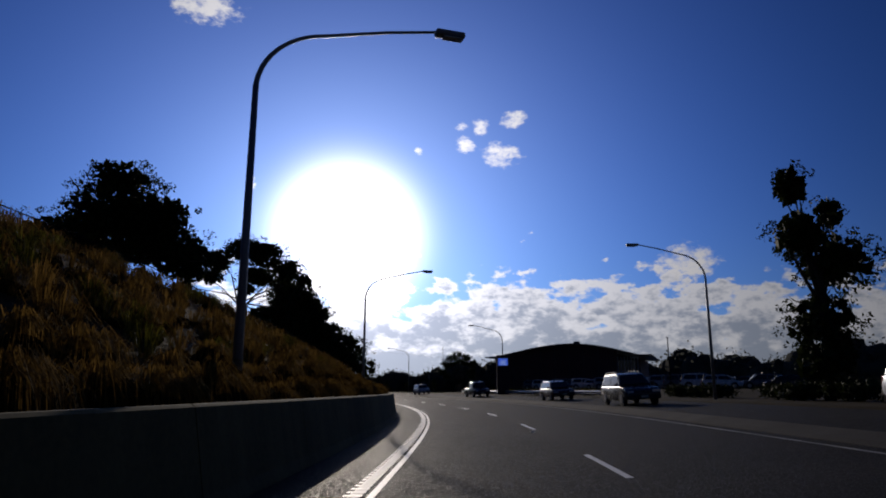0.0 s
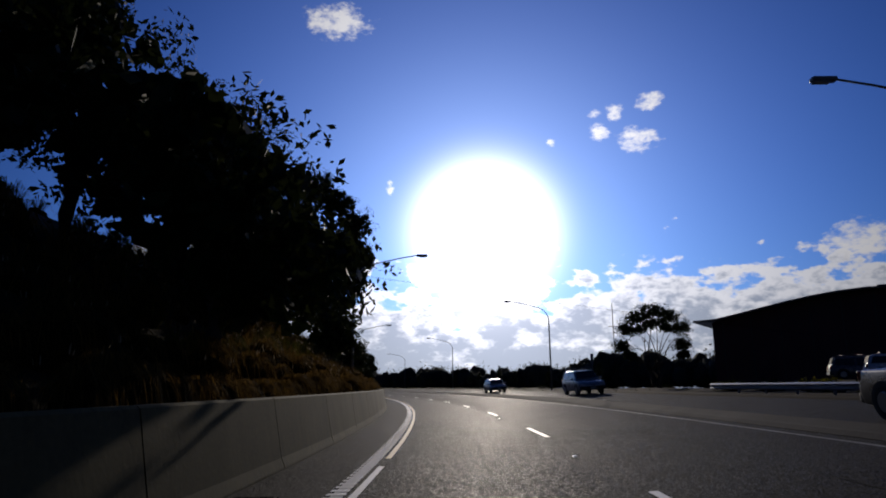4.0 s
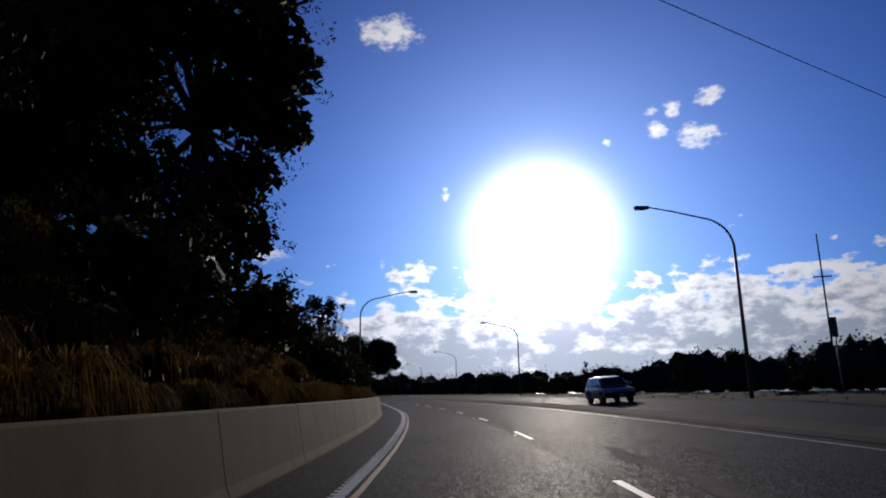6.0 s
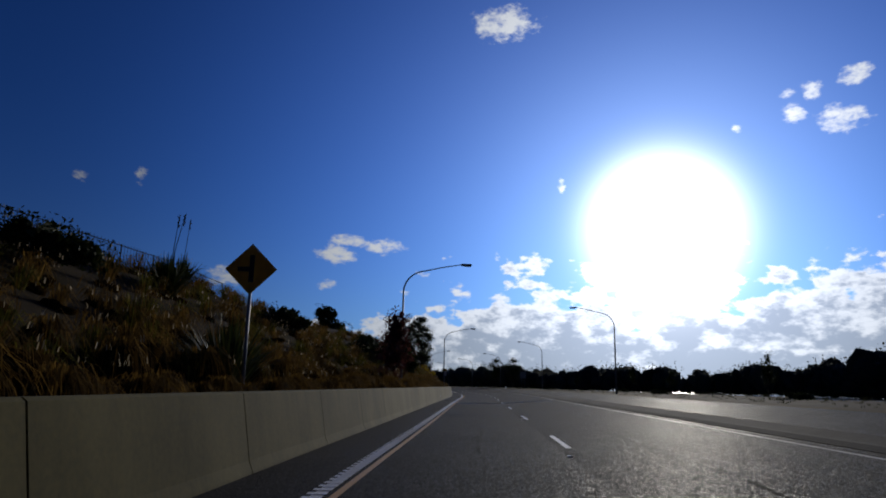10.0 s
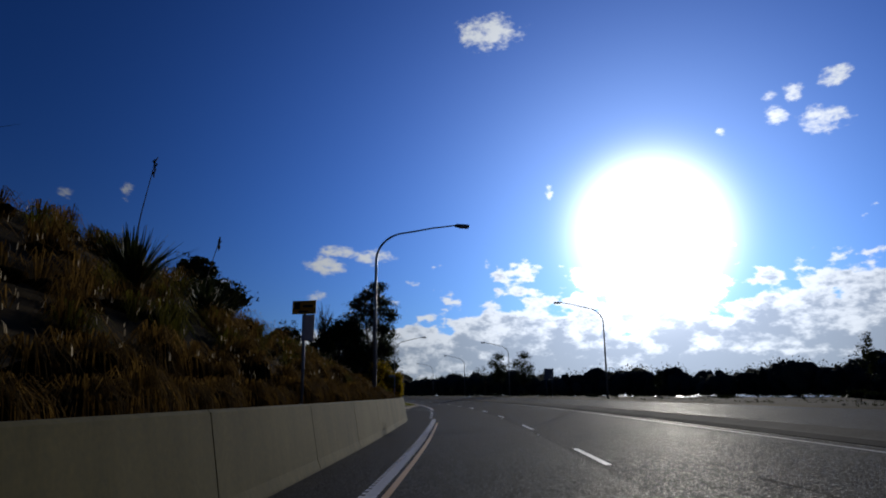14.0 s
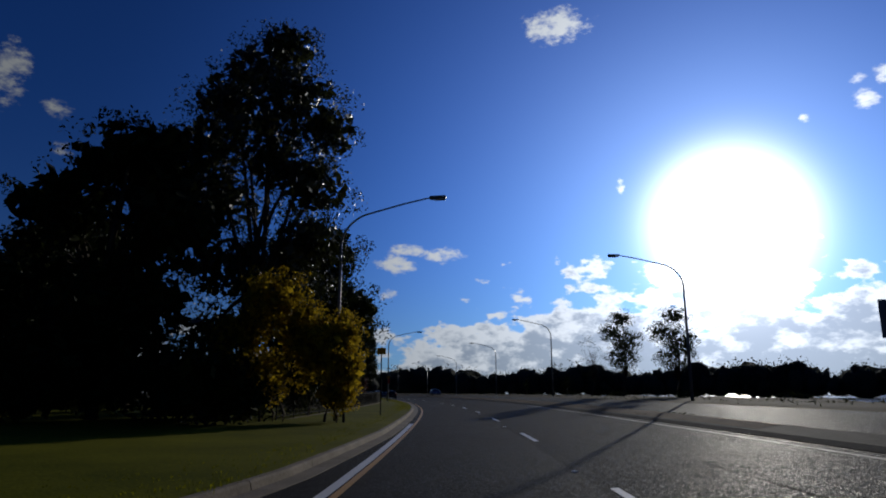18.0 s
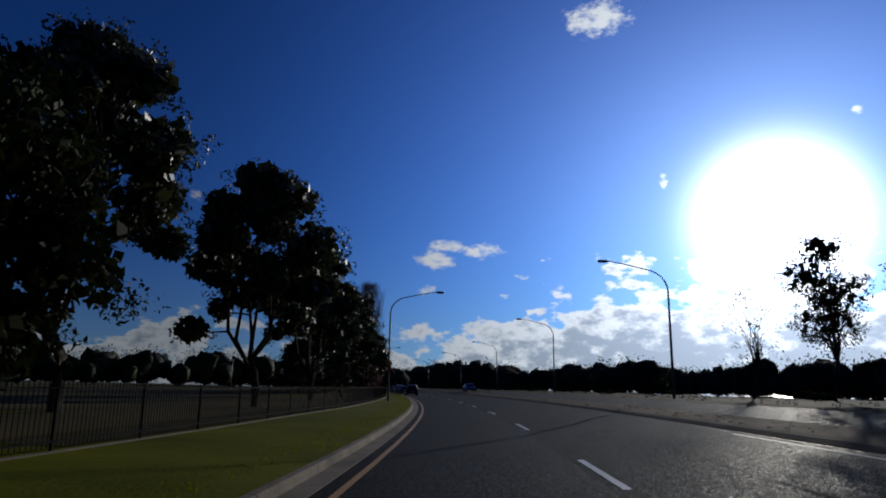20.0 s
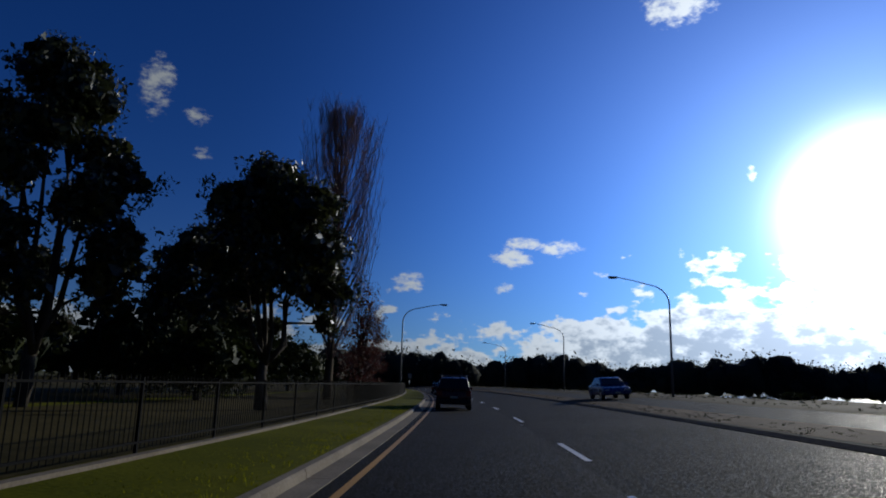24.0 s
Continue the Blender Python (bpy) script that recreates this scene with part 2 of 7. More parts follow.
WHITE_PAINT = material("white_road_paint", (0.45, 0.45, 0.44), (0.78, 0.78, 0.76), 1.0, 0.6, bump=0.2, fine=30.0)
WORN_PAINT = material("worn_road_paint", (0.05, 0.05, 0.05), (0.42, 0.42, 0.40), 1.0, 0.75, spec=0.1, bump=0.2, coarse=0.6, fine=9.0)
YELLOW_PAINT = material("yellow_road_paint", (0.32, 0.15, 0.016), (0.56, 0.29, 0.034), 1.0, 0.6, bump=0.2, fine=30.0)
MULCH = material("bark_mulch", (0.035, 0.020, 0.013), (0.10, 0.06, 0.038), 1.0, 0.95, spec=0.03, bump=0.8, coarse=0.5, fine=16.0)
EARTH = material("earth", (0.020, 0.015, 0.008), (0.052, 0.038, 0.019), 1.0, 0.95, spec=0.02, bump=0.5, coarse=0.4, fine=6.0)
LAWN = material("lawn", (0.052, 0.062, 0.004), (0.168, 0.162, 0.010), 1.0, 0.95, spec=0.02, bump=0.6, coarse=0.35, fine=14.0)
FIELD = material("dry_field", (0.05, 0.055, 0.025), (0.14, 0.13, 0.06), 1.0, 0.95, spec=0.03, bump=0.4, coarse=0.05, fine=2.0)
DRY_GRASS = material("dry_grass", (0.042, 0.024, 0.006), (0.190, 0.110, 0.027), 1.0, 0.9, spec=0.04, bump=0.0, coarse=0.5, fine=1.5, island=0.5, transmit=0.5)
GREEN_GRASS = material("green_grass", (0.038, 0.040, 0.005), (0.150, 0.132, 0.018), 1.0, 0.85, spec=0.05, bump=0.0, fine=1.5, island=0.7, transmit=0.35)
LAWN_BLADE = material("lawn_blade", (0.080, 0.090, 0.004), (0.245, 0.238, 0.010), 1.0, 0.85, spec=0.05, bump=0.0, fine=1.5, island=0.6, transmit=0.5)
LEAF = material("leaf", (0.010, 0.017, 0.005), (0.038, 0.047, 0.013), 1.0, 0.7, spec=0.10, bump=0.0, fine=1.2, island=0.8, transmit=0.14)
GUM_LEAF = material("glossy_gum_leaf", (0.016, 0.022, 0.008), (0.060, 0.066, 0.022), 1.0, 0.42, spec=0.5, bump=0.0, fine=1.2, island=0.8, transmit=0.2)
BARK = material("bark", (0.03, 0.024, 0.019), (0.11, 0.095, 0.075), 1.0, 0.95, spec=0.05, bump=0.5, coarse=1.0, fine=9.0)
GALV = material("galvanised_steel", (0.18, 0.19, 0.20), (0.32, 0.33, 0.34), 1.0, 0.5, metal=0.45, bump=0.05, fine=25.0)
WATER = material("river_water", (0.012, 0.022, 0.028), (0.020, 0.034, 0.040), 1.0, 0.12, bump=0.5, coarse=0.2, fine=1.1, spec=0.5)


# ---- the road's line ----
KNOTS = np.array(((-67.1, -103.7), (-46.4, -73.2), (-21.3, -33.9), (0.0, 0.0), (17.4, 32.1), (30.3, 66.4), (39.4, 101.9), (44.9, 138.0), (47.5, 174.5), (49.8, 211.1), (52.0, 247.5), (52.5, 284.1), (50.5, 320.6), (46.4, 357.0), (39.3, 395.3), (28.8, 439.2), (16.8, 480.2), (2.4, 522.2), (-17.1, 568.5), (-42.7, 616.1), (-75.6, 664.9)))


def dense_line(k):
    pts = []
    for i in range(1, len(k) - 2):
        a, b, c, d = k[i - 1], k[i], k[i + 1], k[i + 2]
        for u in np.linspace(0, 1, 60, endpoint=False):
            pts.append(0.5 * (2 * b + (c - a) * u + (2 * a - 5 * b + 4 * c - d) * u * u + (3 * b - a - 3 * c + d) * u ** 3))
    pts = np.array(pts)
    s = np.concatenate([[0], np.cumsum(np.hypot(*np.diff(pts, axis=0).T))])
    s -= s[np.argmin((pts ** 2).sum(1))]
    return pts, s


LINE, STATION = dense_line(KNOTS)
S_MIN, S_MAX = -70.0, 515.0


ALONG = 1.22
ACROSS = ((-100.0, -122.0), (-8.4, -10.25), (-3.6, -3.6), (12.4, 12.4), (14.0, 17.1), (20.0, 24.4), (400.0, 488.0))


def on(s, off, z=0.0):
    """The place at a station along the road (1.22 m each) and a step to its right (a metre on the road, more beyond it)."""
    s, off = s * ALONG, float(np.interp(off, [a for a, b in ACROSS], [b for a, b in ACROSS]))
    p = np.array([np.interp(s, STATION, LINE[:, 0]), np.interp(s, STATION, LINE[:, 1])])
    q = np.array([np.interp(s + 1.5, STATION, LINE[:, 0]), np.interp(s + 1.5, STATION, LINE[:, 1])]) - np.array([np.interp(s - 1.5, STATION, LINE[:, 0]), np.interp(s - 1.5, STATION, LINE[:, 1])])
    q /= np.hypot(*q)
    return Vector((p[0] + q[1] * off, p[1] - q[0] * off, z))


def heading(s):
    """Degrees by which the road runs to the left of +y."""
    d = on(s + 1, 0) - on(s - 1, 0)
    return math.degrees(math.atan2(-d.x, d.y))


def lerp(v, table):
    return float(np.interp(v, [a for a, b in table], [b for a, b in table]))


def right_z(s, off):
    """Height of the road surface: the carriageways tilt up to the right."""
    return lerp(off, ((2.1, 0.0), (7.0, 0.33), (7.9, 0.44), (12.4, 0.75)))


def bank_end(s):
    return lerp(s, ((-70, 1.0), (214, 1.0), (226, 0.68), (233, 0.0)))


def flare(s):
    """How far the barrier turns away from the road at the side road's mouth."""
    return lerp(s, ((221, 0.0), (225, -0.35), (226.5, -0.8), (228.5, -1.35), (232.4, -2.37), (234.8, -3.0)))


def bank_z(s, off):
    """Height of the embankment on the left."""
    o = -off
    base = lerp(o, ((3.2, 0.55), (3.9, 0.72), (4.6, 1.2), (6.0, 2.3), (10.0, 4.7), (12.5, 5.7), (17.0, 6.2), (70.0, 6.6)))
    k = bank_end(s) * lerp(s, ((0, 0.93), (45, 1.0), (80, 1.18), (120, 1.10), (150, 0.86), (165, 0.95), (185, 0.93), (194, 0.97), (204, 1.12)))
    z = base * k if k > 0.02 else 0.05
    return z if z < 1.3 else 1.3 + (z - 1.3) * 1.22


def RIVER_Z(s, off):
    """Height of the riverbank: a low crest with an uneven top, then down to the water."""
    rough = 0.10 * math.sin(s * 0.31) + 0.08 * math.sin(s * 0.83 + off)
    return lerp(off, ((12.35, 0.72), (12.5, 0.78), (14, 0.84), (18, 0.86), (22, 0.78), (24, -0.1), (28, -1.2), (36, -2.4))) + rough * lerp(off, ((13, 0), (16, 1), (22, 1), (24, 0)))


# ---- mesh helpers ----
def smooth_all(me):
    me.polygons.foreach_set("use_smooth", [True] * len(me.polygons))


def raw_mesh(name, verts, faces, mat, smooth=False):
    me = bpy.data.meshes.new(name)
    me.from_pydata([tuple(v) for v in verts], [], [tuple(f) for f in faces])
    me.materials.append(mat)
    if smooth:
        smooth_all(me)
    me.update()
    return me


def array_mesh(name, co, n, mat, solid=None):
    """A mesh of loose faces of n corners each, from an array of corners in order; solid: corners and triangles of smooth lumps beside them."""
    co = np.ascontiguousarray(co, dtype=np.float32).reshape(-1, 3)
    me = bpy.data.meshes.new(name)
    k = len(co)
    index, start, total = np.arange(k), np.arange(0, k, n), np.full(k // n, n)
    if solid:
        v, f = solid
        co = np.concatenate([co, np.ascontiguousarray(v, dtype=np.float32)])
        index = np.concatenate([index, k + f.ravel()])
        start = np.concatenate([start, k + np.arange(0, f.size, 3)])
        total = np.concatenate([total, np.full(len(f), 3)])
    me.vertices.add(len(co))
    me.vertices.foreach_set("co", co.ravel())
    me.loops.add(len(index))
    me.loops.foreach_set("vertex_index", index.astype(np.int32))
    me.polygons.add(len(start))
    me.polygons.foreach_set("loop_start", start.astype(np.int32))
    me.polygons.foreach_set("loop_total", total.astype(np.int32))
    me.materials.append(mat)
    me.update(calc_edges=True)
    if solid:
        me.polygons.foreach_set("use_smooth", np.arange(len(start)) >= k // n)
    return me


def strip(profile, s0, s1, ds=3.0, closed=False):
    """Sweep a cross-section along the road. profile(s): list of (offset, height)."""
    n = max(2, int(round((s1 - s0) / ds)) + 1)
    verts, faces, k = [], [], None
    for i in range(n):
        s = s0 + (s1 - s0) * i / (n - 1)
        pr = profile(s)
        k = len(pr)
        verts += [on(s, o, z) for o, z in pr]
    for i in range(n - 1):
        for j in range(k if closed else k - 1):
            a, b = i * k + j, i * k + (j + 1) % k
            faces.append((a, b, b + k, a + k))
    if closed:
        faces.append(tuple(range(k))[::-1])
        faces.append(tuple(range((n - 1) * k, n * k)))
    return verts, faces


def sweep(name, profile, s0, s1, mat, ds=3.0, closed=False, smooth=False):
    v, f = strip(profile, s0, s1, ds, closed)
    me = raw_mesh(name, v, f, mat, smooth)
    bm = bmesh.new()
    bm.from_mesh(me)
    bmesh.ops.recalc_face_normals(bm, faces=bm.faces)
    bm.to_mesh(me)
    bm.free()
    return me


def part(name, bm, mat, parent, label="", smooth=False):
    me = bpy.data.meshes.new(name)
    if isinstance(bm, bpy.types.Mesh):
        me = bm
    else:
        bm.to_mesh(me)
        bm.free()
        me.materials.append(mat)
        if smooth:
            smooth_all(me)
    ob = new(name, me)
    ob.parent = parent
    if label:
        tagged(ob, label=label)
    return ob


def box(bm, x0, x1, y0, y1, z0, z1, bevel=0.0):
    r = bmesh.ops.create_cube(bm, size=1.0)
    for v in r["verts"]:
        v.co = Vector(((x0 + x1) / 2 + v.co.x * (x1 - x0), (y0 + y1) / 2 + v.co.y * (y1 - y0), (z0 + z1) / 2 + v.co.z * (z1 - z0)))
    if bevel:
        es = {e for v in r["verts"] for e in v.link_edges}
        bmesh.ops.bevel(bm, geom=list(es), offset=bevel, segments=2, affect="EDGES", profile=0.5)
    return bm


def tube(bm, pts, radii, sides=8, cap=True):
    """A tapered tube through points."""
    rings = []
    pts = [Vector(p) for p in pts]
    for i, p in enumerate(pts):
        d = (pts[min(i + 1, len(pts) - 1)] - pts[max(i - 1, 0)]).normalized()
        q = d.to_track_quat("Z", "Y").to_matrix()
        rings.append([bm.verts.new(p + q @ Vector((math.cos(2 * math.pi * j / sides) * radii[i], math.sin(2 * math.pi * j / sides) * radii[i], 0))) for j in range(sides)])
    for a, b in zip(rings, rings[1:]):
        for j in range(sides):
            bm.faces.new((a[j], a[(j + 1) % sides], b[(j + 1) % sides], b[j]))
    if cap:
        bm.faces.new(rings[0][::-1])
        bm.faces.new(rings[-1])
    return bm


# ---- ground, roads, river ----
def ground_sheet():
    xs = np.unique(np.concatenate([np.linspace(-2600, -200, 13), np.linspace(-200, 320, 66), np.linspace(320, 2600, 13)]))
    ys = np.unique(np.concatenate([np.linspace(-2600, -120, 13), np.linspace(-120, 620, 94), np.linspace(620, 2800, 13)]))
    sub, ss = LINE[::8], STATION[::8]
    verts, faces = [], []
    for y in ys:
        for x in xs:
            d = (sub[:, 0] - x) ** 2 + (sub[:, 1] - y) ** 2
            i = int(np.argmin(d))
            j = min(max(i, 1), len(sub) - 2)
            t = sub[j + 1] - sub[j - 1]
            t = t / np.hypot(*t)
            off = (x - sub[i][0]) * t[1] - (y - sub[i][1]) * t[0]
            s = ss[i] / ALONG
            if off > 12:
                z = -0.3 if s < 95 else lerp(off, ((12, -0.4), (20, -0.6), (34, -1.6), (60, -4.0), (900, -5.0)))
                if 95 <= s < 120:
                    z = -0.3 + (z + 0.3) * (s - 95) / 25
            else:
                z = -0.3
                if off < -30:
                    z = -0.3 + 0.02 * min(-off - 30, 200) if s > 240 else -0.3
            verts.append((x, y, z))
    w = len(xs)
    for i in range(len(ys) - 1):
        for j in range(w - 1):
            faces.append((i * w + j, i * w + j + 1, (i + 1) * w + j + 1, (i + 1) * w + j))
    tagged(new("ground", raw_mesh("ground", verts, faces, FIELD, True)), "open grassy ground reaching to the horizon", "ground", kind="structure")


ground_sheet()
tagged(new("water", raw_mesh("water", [on(125, 34, -1.9), on(60, 900, -1.9), (1100, 2700, -1.9), (146, 1098, -1.9), on(505, 40, -1.9), on(400, 36, -1.9), on(300, 34, -1.9), on(200, 34, -1.9)], [tuple(range(8))], WATER)), "wide calm river glittering under the low sun", "river", kind="structure")
tagged(new("road", sweep("road", lambda s: [(-3.4, 0.0), (0, 0.0), (2.1, 0.0), (4.5, right_z(s, 4.5)), (7.1, right_z(s, 7.1))], S_MIN, S_MAX, ASPHALT, 3.0)), "dark worn asphalt carriageway with two lanes", "road", kind="structure")
tagged(new("road_opposite", sweep("road_opposite", lambda s: [(7.6, right_z(s, 7.6)), (10, right_z(s, 10)), (12.4, 0.75)], S_MIN, S_MAX, ASPHALT, 3.0)), "asphalt carriageway for the oncoming traffic", "road", kind="structure")


def median_w(s):
    return lerp(s, ((255, 0.75), (300, 2.3), (515, 2.6)))


tagged(new("median", sweep("median", lambda s: [(7.0, 0.2), (7.01, 0.345), (7.20, 0.425), (7.28, 0.44), (7.0 + median_w(s) - 0.08, 0.55), (7.0 + median_w(s), 0.53), (7.0 + median_w(s) + 0.02, 0.3)], S_MIN, S_MAX, DULL_CONCRETE, 3.0)), "raised concrete median strip with kerbs", "median", kind="structure")
tagged(new("embankment", sweep("embankment", lambda s: [(-3.15 + flare(s), 0.0)] + [(-o + flare(s), bank_z(s, -o)) for o in (3.2, 3.7, 4.2, 5, 6, 7, 8, 9, 10, 11.2, 12.5, 14, 17, 22, 30, 45, 70)] + [(-74, -0.3)], S_MIN, 233, EARTH, 3.0, smooth=True)), "steep earth embankment rising behind the barrier", "embankment", kind="structure")
tagged(new("verge_river", sweep("verge_river", lambda s: [(12.35, 0.70)] + [(o, RIVER_Z(s, o)) for o in (12.5, 13.2, 14, 15.5, 18, 20, 22, 24, 28, 36)], 95, S_MAX, EARTH, 4.0, smooth=True)), "dark rough riverbank verge beside the road", "verge", kind="structure")
tagged(new("verge_car_park", sweep("verge_car_park", lambda s: [(12.35, 0.70), (12.5, 0.82), (15, 0.85), (19, 0.95), (25, 1.5), (80, 1.8), (80.2, -0.3)], S_MIN, 95, EARTH, 4.0)), "bare verge in front of a car park", "verge", kind="structure")


# ---- barrier ----
def barrier_segment(s0, s1):
    def prof(s):
        sh, k = flare(s), lerp(s, ((227.2, 1.0), (228.9, 0.82), (230.5, 0.5), (232.6, 0.12)))
        return [(-2.90 + sh, -0.05), (-2.91 + sh, 0.03 * k), (-2.97 + sh, 0.18 * k), (-3.13 + sh, 1.12 * k), (-3.17 + sh, 1.15 * k), (-3.29 + sh, 1.15 * k), (-3.33 + sh, 1.12 * k), (-3.55 + sh, 0.3 * k), (-3.55 + sh, -0.05)]
    return sweep("concrete_panel", prof, s0, s1, CONCRETE, 1.6, closed=True)


barrier = tagged(new("concrete_barrier"), "long pale concrete safety barrier with dark vertical joints", "barrier")
s = -60.64
while s < 232:
    ob = new("panel", barrier_segment(s + 0.012, min(s + 3.908, 232.6)))
    ob.parent = barrier
    s += 3.92

# ---- road paint ----
paint = tagged(new("edge_line"), "ribbed white edge line beside the barrier", "road marking", kind="structure")


def flat(name, o0, o1, s0, s1, mat, parent=None, z=0.006, ds=3.0, label=""):
    zz = lambda s, o: (right_z(s, o) if o > 2.1 else 0.0) + z
    me = sweep(name, lambda s: [(o0, zz(s, o0)), (o1, zz(s, o1))], s0, s1, mat, ds)
    ob = new(name, me)
    ob.parent = parent
    if label:
        tagged(ob, label=label, category="road marking", kind="structure")
    return ob


flat("line", -1.64, -1.48, S_MIN, 222, WHITE_PAINT, paint)
ribs = []
for k in range(int((222 + 8) / 0.25)):
    s = -8 + k * 0.25
    a, b, c, d = on(s, -1.70, 0.014), on(s, -1.46, 0.014), on(s + 0.13, -1.46, 0.014), on(s + 0.13, -1.70, 0.014)
    ribs.append([tuple(a), tuple(b), tuple(c), tuple(d)])
tagged(new("line_ribs", array_mesh("line_ribs", np.array(ribs), 4, WHITE_PAINT)), "raised white ribs of the edge line", "road marking", kind="stuff")
flat("white_line", -1.40, -1.30, S_MIN, 65, WHITE_PAINT, None, label="second white line beside the ribbed edge line")
flat("yellow_line", -1.40, -1.30, 66, 218, YELLOW_PAINT, None, label="faded yellow line beside the white edge line")
flat("yellow_line", -1.47, -1.36, 244, S_MAX, YELLOW_PAINT, None, label="faded yellow edge line along the gutter")
flat("edge_line_median", 6.58, 6.67, S_MIN, 290, WORN_PAINT, None, label="white edge line beside the median")
lane = tagged(new("lane_line"), "broken white lane line", "road marking", kind="structure")
s = -62.8
while s < 500:
    flat("dash", 2.24, 2.36, s, s + 3.0, WHITE_PAINT, lane, ds=1.5)
    s += 10.2


# ---- street lamps ----
def lamp_meshes(h):
    r = {}
    bm = bmesh.new()
    tube(bm, [(0, 0, -0.4), (0, 0, h * 0.5), (0, 0, h - 2.0)], [0.105, 0.08, 0.062], 10)
    r["pole"] = bm
    bm = bmesh.new()
    pts, rad = [(0, 0, h - 2.15)], [0.062]
    for i in range(13):
        a = math.pi / 2 * i / 12 * 0.90
        pts.append((1.6 * (1 - math.cos(a)), 0, h - 2.1 + 1.46 * math.sin(a)))
        rad.append(0.060 - 0.0016 * i)
    pts += [(2.8, 0, h - 0.32), (3.95, 0, h - 0.11)]
    rad += [0.037, 0.033]
    tube(bm, pts, rad, 8)
    r["arm"] = bm
    bm = bmesh.new()
    box(bm, 3.9, 4.62, -0.13, 0.13, h - 0.2, h - 0.05, 0.055)
    r["head"] = bm
    bm = bmesh.new()
    box(bm, 4.1, 4.57, -0.1, 0.1, h - 0.235, h - 0.2, 0.012)
    r["lens"] = bm
    bm = bmesh.new()
    box(bm, -0.22, 0.22, -0.22, 0.22, -0.05, 0.03, 0.01)
    r["base_plate"] = bm
    return r


LENS = material("lamp_glass", (0.5, 0.5, 0.48), (0.7, 0.7, 0.66), 1.0, 0.25, bump=0.0)


def street_lamp(label, h):
    top = tagged(new("street_lamp"), label, "street lamp", "street lamps along the road")
    for k, bm in lamp_meshes(h).items():
        part(k, bm, LENS if k == "lens" else GALV, top, smooth=k in ("pole", "arm"))
    return top


left_lamp = street_lamp("tall galvanised street lamp with a curved arm over the road", 9.55)
LEFT = ((10.3, -4.26), (37.1, -4.69), (89.1, -4.59), (128.5, -4.34), (175.0, -4.42), (216.8, -4.0), (271.3, -4.36), (322.7, -3.97), (390.7, -4.36))
TURN = (19, 0, 0, 0, 9, 16, -11, 6, 8)
for i, (s, o) in enumerate(LEFT):
    p = on(s, o, 0.0)
    m = pose(p.x, p.y, 0.0, 0, 0, heading(s) + TURN[i])
    if i == 0:
        left_lamp.matrix_basis = m
    else:
        copy_thing(left_lamp, m)
right_lamp = street_lamp("tall galvanised street lamp beside the opposite carriageway", 9.2)
RIGHT = ((30.4, 13.28), (69.7, 13.21), (109.2, 12.96), (150.7, 13.13), (196.9, 13.15), (242.1, 13.15), (281.5, 13.23), (311.4, 13.17), (342.1, 13.51), (375.8, 13.74), (407.7, 13.88), (443.3, 13.76))
for i, (s, o) in enumerate(RIGHT):
    p = on(s, o, 0.6)
    m = pose(p.x, p.y, 0.62, 0, 0, heading(s) + 180)
    if i == 0:
        right_lamp.matrix_basis = m
    else:
        copy_thing(right_lamp, m)

# ---- the left side past the embankment: side road, island, kerb, lawn, fence ----
tagged(new("road_side", raw_mesh("road_side", [on(224.3, -3.0, -0.006), on(244.5, -3.0, -0.006), on(248.0, -6.4, -0.006), on(255.4, -10.9, -0.006), on(263.3, -17.3, -0.006), on(280.0, -30, -0.006), on(312.8, -56, -0.006), on(306.3, -66, -0.006), on(275.9, -36, -0.006), on(255.3, -19.5, -0.006), on(245.5, -12.6, -0.006), on(236.1, -7.4, -0.006), on(229.2, -5.0, -0.006)], [tuple(range(13))], ASPHALT)), "dark asphalt side road joining at the corner", "road", kind="structure")


PARK_FENCE = lambda q: lerp(q, ((271, -6.05), (298, -5.48), (307, -5.04), (324, -4.65), (348, -4.32), (430, -4.18)))


def kerb_off(s):
    return lerp(s, ((243.9, -4.3), (248, -3.7), (253, -3.15), (257, -2.5), (266, -2.1), (300, -2.05), (515, -2.1)))


def lawn_prof(s):
    k = kerb_off(s)
    far = lerp(s, ((253, -5.4), (257.1, -7.8), (263.3, -12.2), (280, -22.6), (312.8, -43.6), (326, -57.0), (515, -57.0)))
    return [(k - 0.16, 0.11)] + [(k - 0.16 + far * f, 0.11 + 0.22 * min(1, f * abs(far) / 8) + 0.9 * max(0, f * abs(far) / 70 - 0.1)) for f in (0.06, 0.15, 0.3, 0.5, 0.75, 1.0)]


tagged(new("lawn", sweep("lawn", lawn_prof, 253.3, S_MAX, LAWN, 2.0, smooth=True)), "mown green grass verge and park lawn", "grass", kind="structure")


def park_prof(s):
    """The park's ground behind the fence, just over the lawn's sheet."""
    prof, o = lawn_prof(s), PARK_FENCE(s) - 0.1
    xs, zs = [-a for a, b in prof], [b for a, b in prof]
    return [(-x, float(np.interp(x, xs, zs)) + 0.012) for x in (-o + (xs[-1] + o) * f for f in (0, 0.03, 0.08, 0.15, 0.3, 0.5, 0.75, 1.0))]


